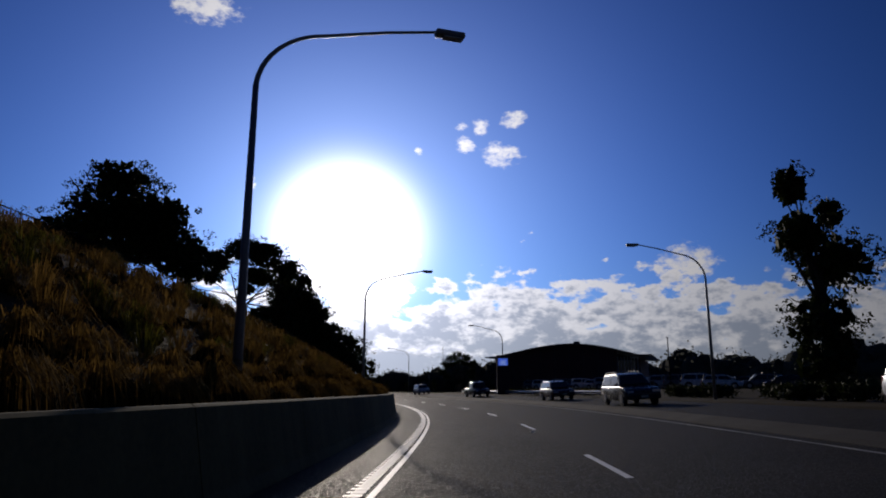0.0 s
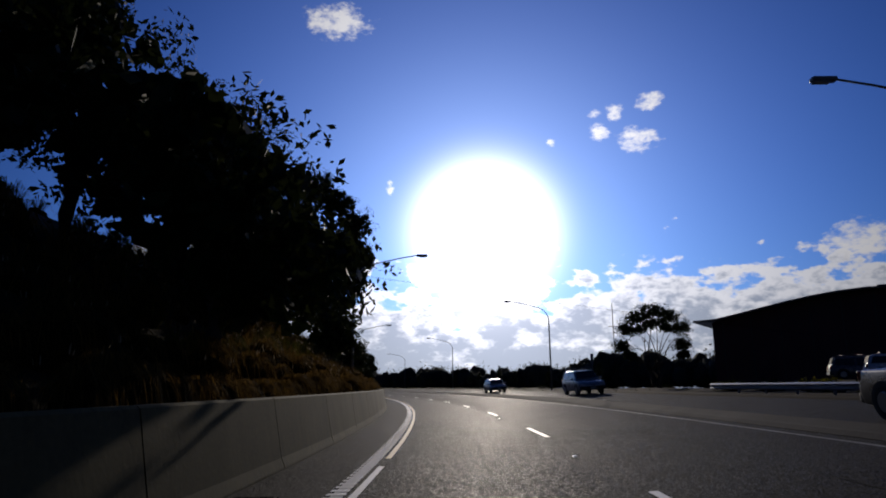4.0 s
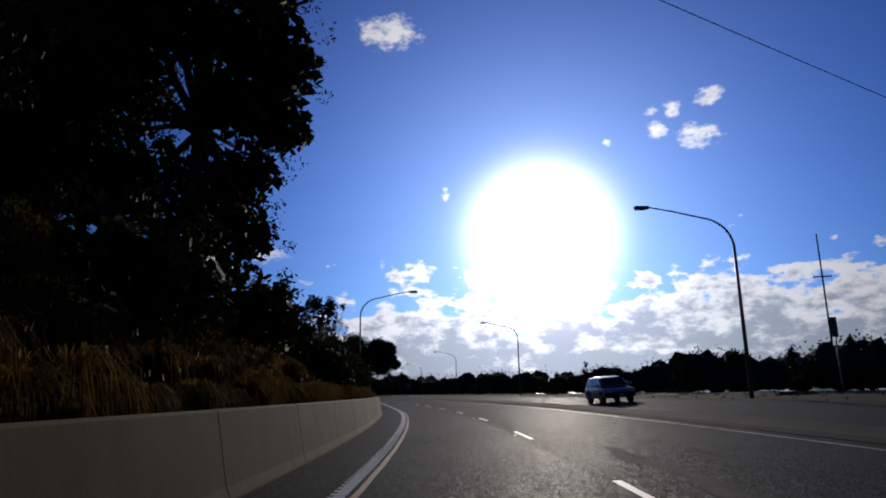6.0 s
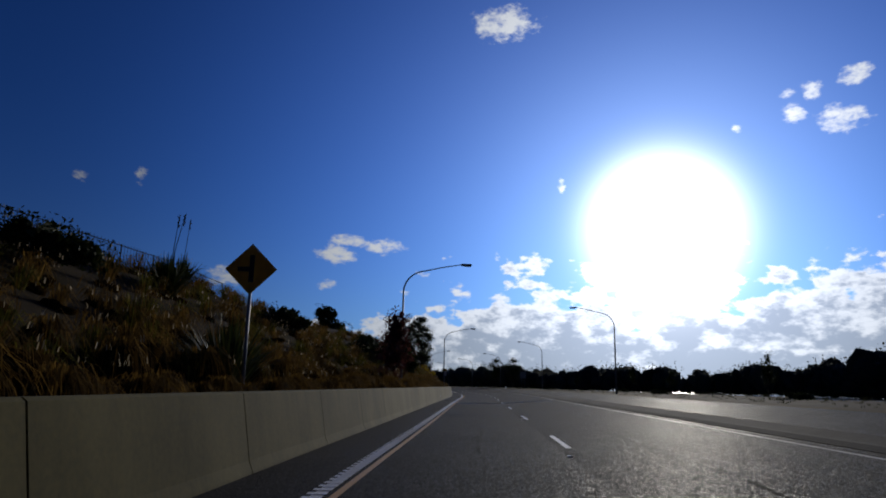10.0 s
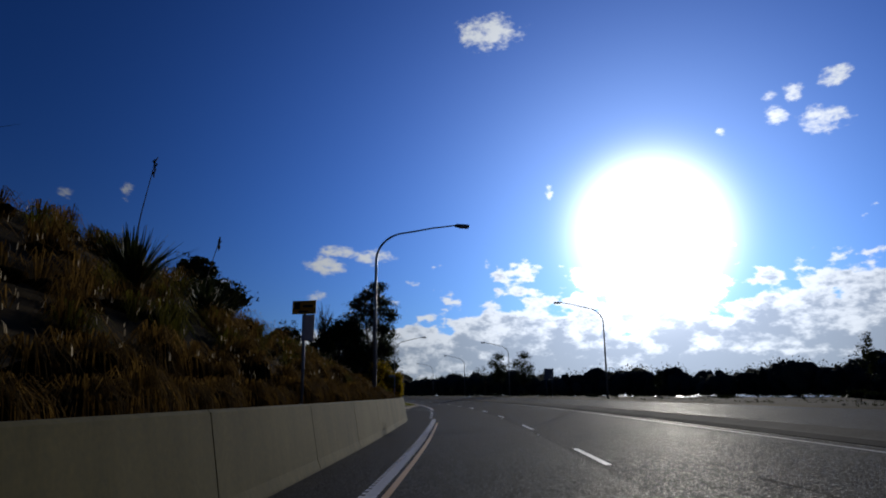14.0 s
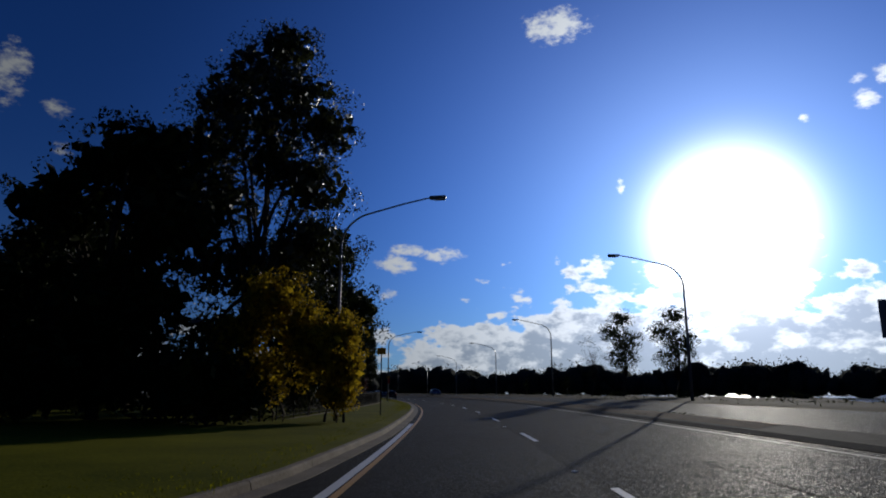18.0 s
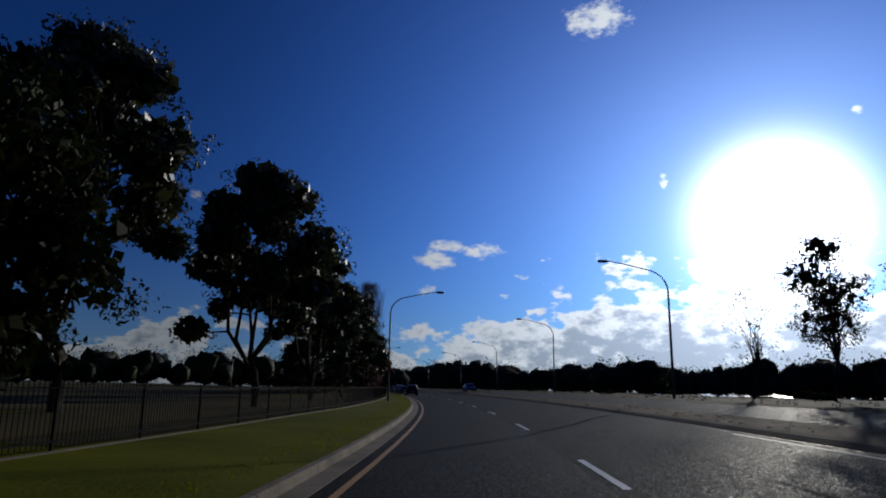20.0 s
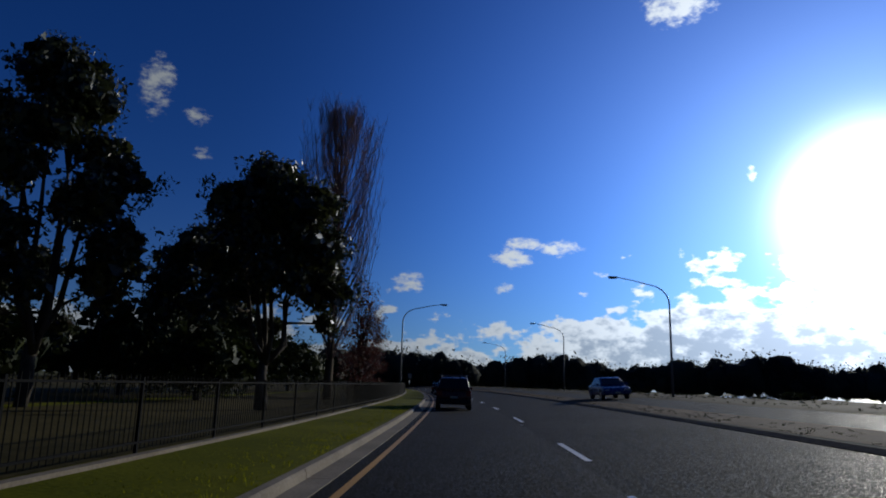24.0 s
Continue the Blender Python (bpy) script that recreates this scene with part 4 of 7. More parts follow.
def tree(label, s, off, base, blobs, clumps=70, per=90, leaf=0.22, trunk=0.22, sigma=0.42, mat=None, seed=1, limbs=None, name="tree", category="tree", fork=0.42, stems=1, core=1.0):
    """blobs: (dx along the road's right, dy along it, height, radius, half height) of the crown's masses, over the foot."""
    p = on(s, off, base)
    ob = tagged(new(name), label, category)
    ob.matrix_basis = pose(p.x, p.y, p.z, 0, 0, heading(s)) @ Matrix.Scale(GROWN, 4)
    g = random.Random(seed)
    top = max(b[2] for b in blobs)
    bm = bmesh.new()
    ends = []
    for k in range(stems):
        bx, by = (0, 0) if stems == 1 else (g.uniform(-0.5, 0.5), g.uniform(-0.5, 0.5))
        fx, fy, fz = bx + g.uniform(-0.3, 0.3), by + g.uniform(-0.3, 0.3), top * fork
        tube(bm, [(bx, by, -0.5), (bx + g.uniform(-0.08, 0.08), by, fz * 0.35), (bx + g.uniform(-0.15, 0.15), by + g.uniform(-0.1, 0.1), fz * 0.7), (fx, fy, fz)], [trunk * 1.25, trunk, trunk * 0.85, trunk * 0.72], 9)
        ends.append((fx, fy, fz))
    if name == "gum_tree":
        f = ends[0]
        mains = []
        for k in range(6):
            a, w = k * 1.05 + g.uniform(-0.35, 0.35), g.uniform(0.25, 0.62) * max(abs(b[0]) for b in blobs)
            e = Vector((f[0] + w * math.cos(a), f[1] + w * math.sin(a), top * g.uniform(0.58, 0.78)))
            st = Vector((f[0], f[1], f[2] * g.uniform(0.75, 1.0)))
            m1 = st.lerp(e, 0.35) + Vector((w * 0.22 * math.cos(a) + g.uniform(-0.2, 0.2), w * 0.22 * math.sin(a), -0.05 * top))
            m2 = st.lerp(e, 0.7) + Vector((g.uniform(-0.25, 0.25), g.uniform(-0.25, 0.25), 0))
            tube(bm, [st, m1, m2, e], [trunk * 0.52, trunk * 0.40, trunk * 0.28, trunk * 0.10], 7)
            mains += [m1, m2, m1.lerp(m2, 0.5), m2.lerp(e, 0.5)]
        for b in blobs:
            e = Vector(b[:3])
            st = min(mains, key=lambda v: (v - e).length + (3 if v.z > e.z + 0.3 else 0))
            mid = st.lerp(e, 0.5) + Vector((g.uniform(-0.3, 0.3), g.uniform(-0.3, 0.3), g.uniform(-0.1, 0.25)))
            tube(bm, [st, mid, e], [trunk * 0.24, trunk * 0.16, trunk * 0.05], 5)
            for _ in range(4):
                q = e + Vector((g.uniform(-0.8, 0.8) * b[3], g.uniform(-0.8, 0.8) * b[3], g.uniform(-0.5, 0.8) * b[4]))
                tube(bm, [mid, mid.lerp(q, 0.5) + Vector((0, 0, 0.12)), q], [trunk * 0.12, trunk * 0.08, trunk * 0.02], 4)
    for b in blobs if name != "gum_tree" else ():
        for k in range(limbs or 3):
            e = (b[0] + g.uniform(-0.6, 0.6) * b[3], b[1] + g.uniform(-0.6, 0.6) * b[3], b[2] + g.uniform(-0.3, 0.7) * b[4])
            f = ends[g.randrange(len(ends))]
            m = tuple(f[i] * w + e[i] * (1 - w) + g.uniform(-0.25, 0.25) for i, w in enumerate((0.6, 0.6, 0.42)))
            tube(bm, [f, tuple(f[i] * 0.5 + m[i] * 0.5 + g.uniform(-0.12, 0.12) for i in range(3)), m, e], [trunk * 0.5, trunk * 0.4, trunk * 0.3, trunk * 0.07], 6)
            for _ in range(2):
                q = tuple(m[i] + g.uniform(-0.9, 0.9) * b[3] * 0.5 for i in range(3))
                tube(bm, [m, tuple((m[i] + q[i]) / 2 + g.uniform(-0.1, 0.1) for i in range(3)), q], [trunk * 0.2, trunk * 0.12, trunk * 0.03], 5)
    part("trunk", bm, BARK, ob, smooth=True)
    if clumps:
        q, cen = leaf_quads(blobs, clumps, per, leaf, sigma, seed, core=core)
        me = array_mesh("crown", q, 4, mat or LEAF)
        part("crown", me, None, ob)
    return ob


def shrub(label, s, off, base, blobs, clumps=40, per=110, leaf=0.16, mat=None, seed=1, sigma=0.3):
    return tree(label, s, off, base, blobs, clumps, per, leaf, 0.05, sigma, mat, seed, 2, "shrub", "shrub", 0.25, 3)


YELLOW_LEAF = material("yellow_green_leaf", (0.16, 0.11, 0.008), (0.50, 0.35, 0.02), 1.0, 0.7, spec=0.1, bump=0.0, fine=1.2, island=0.7, transmit=0.55)
TWIG = material("bare_twig", (0.14, 0.092, 0.080), (0.32, 0.225, 0.19), 1.0, 0.9, spec=0.05, bump=0.0, fine=1.2, island=0.5)
LANTERN_GREY = material("grey_lantern", (0.18, 0.19, 0.20), (0.3, 0.31, 0.32), 1.0, 0.5, metal=0.3, bump=0.0)
RED_LEAF = material("reddish_twig", (0.06, 0.022, 0.018), (0.14, 0.05, 0.035), 1.0, 0.7, bump=0.0, fine=1.2, island=0.6, transmit=0.2)
B = bank_z
DARK = "dense dark evergreen tree on the embankment"
tree(DARK, 52.5, -23.0, B(52, -23), [(0, 0, 7.9, 5.3, 4.3), (-3.2, 1, 6, 3.2, 3.5), (2.7, 0, 6.8, 2.9, 3.5), (0.0, 0, 11.1, 3.1, 2.0), (-5.0, 0, 5.6, 3.1, 3.2), (4.6, 0.5, 5.4, 3.0, 2.9), (3.6, 0, 8.4, 2.4, 2.0), (5.6, 0, 4.4, 2.4, 2.4)], 300, 110, 0.3, 0.4, 0.5, seed=11, core=1.5)
tree("spreading gum tree with bare lower limbs on the embankment", 70.2, -15.2, 7.0, [tuple(1.13 * v for v in b) for b in ((-0.2, 0, 8.6, 2.4, 1.5), (-2.5, 0.4, 7.6, 1.8, 1.4), (-2.9, 0, 6.0, 1.5, 1.0), (1.8, 0, 8.2, 2.4, 1.6), (3.8, 0, 6.8, 2.0, 1.5), (5.4, 0, 5.8, 1.2, 1.0), (1.2, 0.5, 6.2, 2.2, 1.3), (4.4, 0.5, 4.4, 2.0, 1.6), (3.6, 0.5, 2.2, 1.8, 1.6), (5.6, 0, 3.6, 1.2, 1.2), (-5.1, 0, 4.8, 0.7, 1.3), (0.2, 0, 4.9, 1.2, 0.6))], 520, 110, 0.2, 0.2, 0.4, seed=12, limbs=1, stems=3, core=2.0)
for i, (s, o, t, r) in enumerate(((64.5, -8.6, 7.2, 2.6), (67.5, -4.9, 5.6, 2.7), (69.5, -8.4, 7.4, 2.8), (74.5, -6.0, 6.6, 2.7), (79.5, -6.9, 4.8, 2.2), (84, -7.6, 4.4, 2.2), (88.5, -8.2, 4.4, 2.2))):
    tree("dense bushy tree leaning over the embankment", s, o, B(s, o), [(0, 0, t * 0.55, r, t * 0.36), (1.0, 0.6, t * 0.32, r * 0.9, t * 0.26), (-0.5, -1, t * 0.78, r * 0.75, t * 0.22)], 110, 90, 0.22, 0.16, 0.42, seed=20 + i)
tree("tall dark tree overhanging the road", 86, -10.6, B(86, -10.6), [(0, 0, 7.2, 3.8, 2.8), (1.2, 1, 5.4, 2.8, 2.2), (-0.8, -2, 8.4, 2.4, 1.8)], 260, 150, 0.15, 0.3, 0.4, seed=31, core=2.2)
tree("tall dark tree on the embankment", 99, -10.2, B(99, -10.2), [(0, 0, 4.4, 2.8, 2.4), (-1.6, -0.6, 6.4, 2.6, 2.2), (-2.6, 0.5, 3.4, 3.0, 2.8), (-3.4, 0, 6.0, 2.6, 2.6), (0.6, 0, 2.0, 2.4, 2.0), (1.6, 0, 6.6, 2.5, 2.0), (-0.6, 0.4, 8.2, 2.4, 1.4), (2.2, 0, 4.2, 2.4, 2.2)], 240, 110, 0.17, 0.24, 0.36, seed=36, core=2.4)
tree("tall dark tree overhanging the road", 92, -8.6, B(92, -8.6), [(0, 0, 3.6, 2.6, 2.0), (1.4, 2, 3.4, 2.3, 2.0), (-1.5, -1, 4.2, 2.0, 1.2), (2.0, 0, 2.2, 2.0, 1.8)], 260, 150, 0.14, 0.26, 0.38, seed=32, core=2.2)
tree("tall dark tree overhanging the road", 100.6, -6.4, B(100.6, -6.4), [(1.5, 0, 9.6, 1.9, 1.5), (-1.4, 0, 12.2, 2.3, 1.6), (-3.0, 0, 9.6, 2.4, 2.2), (0.3, 0, 11.2, 1.9, 1.4), (1.5, 0, 7.6, 1.9, 1.5), (0.9, 0.4, 6.0, 1.8, 1.2), (-2.6, 0, 6.4, 2.6, 2.2), (-0.6, 0, 8.4, 2.4, 1.8), (-1.8, 0.8, 3.8, 2.6, 2.2), (0.4, 1.2, 2.6, 2.0, 1.6), (1.5, 2.0, 6.0, 1.6, 1.3), (0.5, 2.2, 4.6, 1.6, 1.3), (1.9, 0.8, 7.2, 1.6, 1.4)], 390, 150, 0.13, 0.24, 0.36, seed=33, core=2.2)
for i, (s, o) in enumerate(((104.5, -12.0), (102.0, -15.0))):
    tree("dense dark bushy tree on the brow of the embankment", s, o, B(s, o), [(0, 0, 1.3, 2.2, 1.5), (-1.5, 0, 2.5, 2.0, 1.6), (1.5, 0, 1.6, 1.9, 1.4), (0.2, 0, 3.0, 1.7, 1.2)], 120, 100, 0.17, 0.14, 0.34, seed=510 + i, core=2.2)
shrub("dark leafy shrub behind the barrier", 105.5, -6.4, B(105.5, -6.4), [(0, 0, 1.0, 1.5, 1.0), (-0.6, 0.8, 0.8, 1.2, 0.8)], 46, 90, 0.16, seed=34)
for i, (s, o, t, r) in enumerate(((88, -5.6, 3.4, 1.6), (94.5, -5.2, 3.0, 1.5), (101, -5.2, 3.2, 1.5), (109, -5.4, 1.4, 1.2), (114, -6.2, 1.6, 1.4), (117.5, -6.8, 1.6, 1.4), (120.5, -6.0, 2.0, 1.3), (124.0, -5.4, 2.0, 1.3))):
    shrub("dark leafy shrub behind the barrier", s, o, B(s, o), [(0, 0, t * 0.5, r, t * 0.42), (0.5, 0.7, t * 0.35, r * 0.8, t * 0.3)], 46, 90, 0.16, seed=40 + i)
for i, (s, o, t, r) in enumerate(((108.5, -4.6, 2.0, 1.2), (111.5, -4.8, 2.2, 1.3), (114.2, -4.6, 2.3, 1.3), (116.6, -4.9, 2.6, 1.4), (118.8, -4.6, 2.4, 1.3), (121.0, -4.9, 2.4, 1.3), (123.0, -4.6, 2.0, 1.2), (125.2, -4.8, 1.8, 1.1))):
    shrub("dense dark shrub leaning over the barrier", s, o, B(s, o), [(0, 0, t * 0.5, r, t * 0.44), (0.4, 0.7, t * 0.32, r * 0.8, t * 0.3), (-0.3, -0.6, t * 0.7, r * 0.7, t * 0.28)], 60, 90, 0.14, seed=600 + i)
tree("slender dark tree beside the street lamp", 130.0, -6.6, B(130, -6.6), [(0, 0, 3.6, 1.5, 1.7), (0.7, 0.6, 2.0, 1.5, 1.5), (-0.6, 0, 4.8, 0.8, 0.8), (0.5, 0.2, 4.5, 0.6, 0.9)], 130, 80, 0.14, 0.1, 0.26, seed=51, core=0.6)
tree("low bushy dark tree on the embankment", 125.5, -7.8, B(125.5, -8), [(0, 0, 0.9, 1.3, 0.8), (0.9, 0.5, 0.6, 1.2, 0.9)], 70, 80, 0.14, 0.1, 0.26, seed=52)
tree("round-crowned dark tree close behind the barrier", 134.2, -4.5, 0.95, [(0.8, 0, 3.1, 1.7, 1.15), (-0.3, 0.3, 4.15, 1.0, 0.75), (1.4, -0.2, 3.95, 1.0, 0.65), (2.3, 0.2, 2.85, 0.85, 0.65), (2.75, 0.2, 2.5, 0.6, 0.5), (-1.1, 0.3, 2.9, 1.0, 1.2), (1.7, 0.4, 2.1, 0.8, 0.5), (-0.8, -0.4, 1.2, 1.0, 0.9), (0.4, 0.8, 1.9, 0.9, 0.6), (-0.5, 0, 3.5, 1.3, 1.2), (1.5, 0, 3.4, 1.2, 1.0), (1.9, 0.2, 2.6, 1.0, 0.9), (2.2, 0, 3.6, 0.9, 0.8)], 520, 230, 0.085, 0.1, 0.24, seed=53, limbs=2, stems=3, core=3.4)
tree("small conical tree behind the barrier", 170.1, -4.2, 1.15, [(0, 0, 1.6, 1.0, 1.2), (0.1, 0, 2.8, 0.7, 1.0)], 130, 90, 0.12, 0.08, 0.22, RED_LEAF, 54, core=0.8)
tree("dense columnar evergreen on the embankment", 181.2, -5.5, B(181, -5.5), [(0, 0, 1.5, 1.2, 1.4), (0.1, 0, 2.5, 0.85, 0.8), (-1.4, 0.4, 1.2, 1.0, 1.2), (1.0, 0.2, 0.9, 0.8, 0.9)], 100, 110, 0.12, 0.12, 0.22, seed=55)

for i, (s, o, t, r) in enumerate(((131.2, -5.4, 3.4, 1.3), (133.5, -6.6, 3.0, 1.4), (136.0, -5.4, 2.6, 1.3), (138.4, -6.4, 2.4, 1.3), (135.0, -8.4, 2.4, 1.4), (131.0, -9.0, 3.2, 1.5))):
    shrub("dark leafy shrub under the round-crowned tree", s, o, B(s, o), [(0, 0, t * 0.5, r, t * 0.42), (0.5, 0.7, t * 0.35, r * 0.8, t * 0.3)], 50, 90, 0.15, seed=56 + i)

for i, (s, o, t, r) in enumerate(((189.5, -8.4, 1.5, 1.1), (192.0, -8.8, 1.7, 1.2), (195.0, -8.2, 1.2, 1.0), (212.0, -8.0, 1.1, 1.0), (152.0, -9.0, 1.2, 1.0), (166.0, -8.0, 1.3, 1.1))):
    shrub("low dark shrub on top of the embankment", s, o, B(s, o), [(0, 0, t * 0.5, r, t * 0.42), (0.5, 0.7, t * 0.35, r * 0.8, t * 0.3)], 40, 90, 0.14, seed=456 + i)

# the corner group past the side road
tree("tall gum tree with an open crown at the corner", 271, -6.9, 0.2, [(0.7, 0, 13.9, 1.5, 1.0), (-0.2, 0, 12.9, 1.9, 1.2), (-1.5, 0.3, 11.9, 1.7, 1.2), (1.3, 0, 12.0, 1.7, 1.2), (2.4, 0, 10.5, 1.4, 1.4), (0.2, -0.3, 10.8, 2.3, 1.5), (-2.0, 0.3, 10.0, 1.9, 1.5), (0.6, 0.2, 9.2, 2.0, 1.3), (1.8, 0.4, 8.4, 1.8, 1.4), (-1.5, 0, 7.8, 2.0, 1.5), (1.8, 0.4, 6.2, 1.8, 1.5), (-1.2, 0.6, 5.4, 1.8, 1.5), (0.8, 1, 4.2, 2.0, 1.5), (-1.6, 1, 3.0, 1.5, 1.4)], 640, 140, 0.15, 0.2, 0.5, mat=GUM_LEAF, seed=61, limbs=1, stems=2, fork=0.3, core=1.3)
DENSE = "dense dark leafy tree in the corner group"
tree(DENSE, 276, -6.0, 0.2, [(0.2, 0, 6.6, 2.4, 2.2), (0.9, 1, 4.3, 2.5, 2.0), (0, -1, 2.2, 2.4, 2.0)], 230, 130, 0.15, 0.2, 0.4, seed=62, core=1.6)
tree(DENSE, 268.5, -10.6, 0.2, [(0.3, 0, 8.2, 2.3, 1.9), (1.6, -0.4, 8.2, 1.9, 1.8), (2.2, -0.6, 6.0, 2.2, 2.0), (-1.6, 0, 6.6, 2.2, 2.0), (0.4, 0, 3.6, 3.0, 2.4), (0, 0, 1.8, 2.8, 1.8)], 240, 95, 0.2, 0.24, 0.4, seed=63, core=1.6)
tree(DENSE, 272, -14.6, 0.2, [(0.4, 0, 5.6, 2.3, 1.7), (-1.6, 0, 4.2, 2.2, 1.9), (1.4, 0, 4.6, 2.3, 1.9), (0, 0, 2.4, 2.9, 2.2)], 200, 95, 0.22, 0.2, 0.42, seed=64, core=1.7)
tree(DENSE, 290, -25.4, 0.3, [(0.2, 0, 9.9, 3.0, 2.3), (-2.4, 0, 8.0, 3.0, 2.5), (2.0, 0, 7.4, 2.8, 2.2), (-1.8, 0, 3.8, 3.4, 2.8), (1.6, 0, 3.6, 3.0, 2.6)], 220, 95, 0.22, 0.22, 0.42, seed=364, core=1.5)
tree(DENSE, 283, -18, 0.3, [(0, 0, 8.4, 3.2, 2.6), (-1.5, 0, 6.0, 3.0, 2.6), (0, 0, 3.4, 3.4, 2.8)], 200, 95, 0.24, 0.28, 0.46, seed=65, core=1.5)
tree("dense dark leafy tree in the park", 300, -26, 0.6, [(0, 0, 9.5, 4.2, 3.4), (0, 0, 4.6, 4.4, 3.8)], 190, 95, 0.3, 0.3, 0.5, seed=66, core=1.5)
tree("tall dark conifer beside the side road", 257.0, -23.8, 0.0, [(0.3, 0, 13.3, 2.8, 2.1), (1.3, 0, 10.6, 4.0, 2.9), (2.3, 0, 7.0, 4.6, 3.2), (2.5, 0, 3.4, 5.0, 3.2), (-4, 0, 9, 4, 4), (-4, 0, 4, 4.5, 4)], 520, 110, 0.2, 0.34, 0.42, seed=67, core=2.2)
for i, (s, o, h, r) in enumerate(((246, -20, 5.6, 3.4), (266, -28.5, 10.0, 4.2), (277, -36.5, 11.0, 4.6), (290, -45.5, 11.4, 5.0), (305, -56, 12, 5.4), (240, -13.5, 3.2, 2.4))):
    tree("dense dark leafy tree beside the side road", s, o, 0.0, [(0, 0, h * 0.66, r, h * 0.3), (-r * 0.5, 0, h * 0.45, r, h * 0.34), (r * 0.4, 0, h * 0.3, r * 0.9, h * 0.26)], 170, 95, 0.28, 0.26, 0.46, seed=370 + i, core=1.2)
tree("bare winter tree behind the corner trees", 275, -12.6, 0.2, [(0, 0, 11.6, 1.6, 1.6), (-0.8, 0, 10.4, 1.4, 1.6), (0.9, 0, 10.6, 1.4, 1.6)], 0, 0, 0.2, 0.16, seed=69, limbs=14, fork=0.6)
for i, (s, o) in enumerate(((267, -7.2), (269, -9), (273.5, -10.5), (277, -8.5), (281, -7.5), (266.5, -12.5), (275, -14.5), (279, -17.5), (272, -8))):
    shrub("dark undergrowth below the corner trees", s, o, 0.15, [(0, 0, 1.3, 1.7, 1.3), (0.8, 0.6, 0.9, 1.3, 0.9)], 46, 100, 0.18, seed=70 + i)
for i, (s, o, h) in enumerate(((269.0, -8.4, 3.2), (267.5, -6.9, 2.2))):
    shrub("dark leafy shrub under the corner gum tree", s, o, 0.15, [(0, 0, h * 0.5, 1.5, h * 0.42), (0.6, 0.6, h * 0.35, 1.2, h * 0.3)], 60, 90, 0.15, seed=530 + i)
WATTLE = "dense yellow-green flowering wattle bush on the verge"
shrub(WATTLE, 269.6, -6.0, 0.12, [(0, 0, 4.0, 1.45, 1.15), (-1.0, 0, 2.7, 1.25, 1.2), (0.9, 0.2, 3.0, 1.15, 1.2), (1.6, 0.1, 2.4, 1.1, 1.3), (-0.2, 0, 1.5, 1.4, 1.0), (-1.6, 0.2, 1.6, 1.0, 0.9)], 240, 150, 0.12, YELLOW_LEAF, 80, 0.26)
shrub(WATTLE, 270.2, -4.2, 0.12, [(0, 0, 2.9, 0.95, 1.0), (0.2, 0, 1.8, 0.95, 0.9), (-0.7, 0, 2.3, 0.9, 1.0), (0, 0, 0.9, 0.9, 0.6)], 110, 150, 0.12, YELLOW_LEAF, 81, 0.24)
tree(DENSE, 281.5, -7.6, 0.2, [(0, 0, 6.0, 2.2, 2.0), (0.9, 0.5, 4.0, 2.0, 1.9), (-0.4, 0, 1.9, 2.1, 1.7)], 150, 130, 0.16, 0.2, 0.4, seed=462, core=1.6)
tree(DENSE, 288.0, -8.4, 0.2, [(0, 0, 5.4, 2.1, 1.9), (0.7, 0.5, 3.4, 2.0, 1.8), (-0.4, 0, 1.7, 2.0, 1.6)], 130, 130, 0.16, 0.2, 0.4, seed=463, core=1.6)

for i, (s, o) in enumerate(((247.7, -5.3), (248.9, -5.8), (250.0, -5.5), (251.0, -6.1), (252.0, -5.3), (252.5, -6.5), (249.7, -4.9))):
    shrub("low dark ground-cover plant in the mulched island bed", s, o, 0.1, [(0, 0, 0.16, 0.6, 0.16), (0.4, 0.4, 0.14, 0.5, 0.14)], 20, 60, 0.08, seed=400 + i, sigma=0.12)

for i, (s, o, h, r) in enumerate(((234.2, -7.4, 1.3, 1.1), (236.6, -8.6, 1.5, 1.2), (239.4, -9.6, 1.4, 1.2), (242.6, -10.8, 1.6, 1.3), (246.5, -12.6, 1.6, 1.3), (231.8, -7.6, 1.7, 1.2))):
    shrub("low dark shrub on the planted corner of the side road", s, o, 0.1, [(0, 0, h * 0.45, r, h * 0.4), (0.7, 0.6, h * 0.34, r * 0.8, h * 0.3)], 46, 90, 0.12, seed=560 + i)

# trees along the park fence
GUM = "broad gum tree behind the picket fence"


def gum(s, off, h, r, low, seed):
    """A domed shell of leafy masses, open below, on limbs that fan out from low on the trunk."""
    g = random.Random(seed)
    blobs = []
    for k in range(18):
        u = (k + 0.5) / 18
        z = low + (0.22 + 0.78 * u) * (h - low)
        w = r * math.sqrt(max(0.04, 1 - (max(0.0, u - 0.15) / 0.92) ** 2))
        a = k * 2.4 + g.uniform(-0.4, 0.4)
        d = 0.70 * w * (0.45 if u > 0.85 else 1.0)
        blobs.append((d * math.cos(a), d * math.sin(a), z, r * g.uniform(0.40, 0.52), r * g.uniform(0.30, 0.38)))
    for k in range(7):
        a = k * 0.9 + g.uniform(-0.3, 0.3)
        blobs.append((0.86 * r * math.cos(a), 0.86 * r * math.sin(a), low + g.uniform(0.0, 0.3) * (h - low), r * g.uniform(0.2, 0.3), r * g.uniform(0.18, 0.26)))
    blobs.append((0.1 * r, 0, h - 0.32 * r, 0.5 * r, 0.3 * r))
    return tree(GUM, s, off, 0.25, blobs, 360, 96, 0.19, 0.19, 0.34, seed=seed, mat=GUM_LEAF, limbs=1, stems=1, fork=0.2, core=1.45, name="gum_tree")


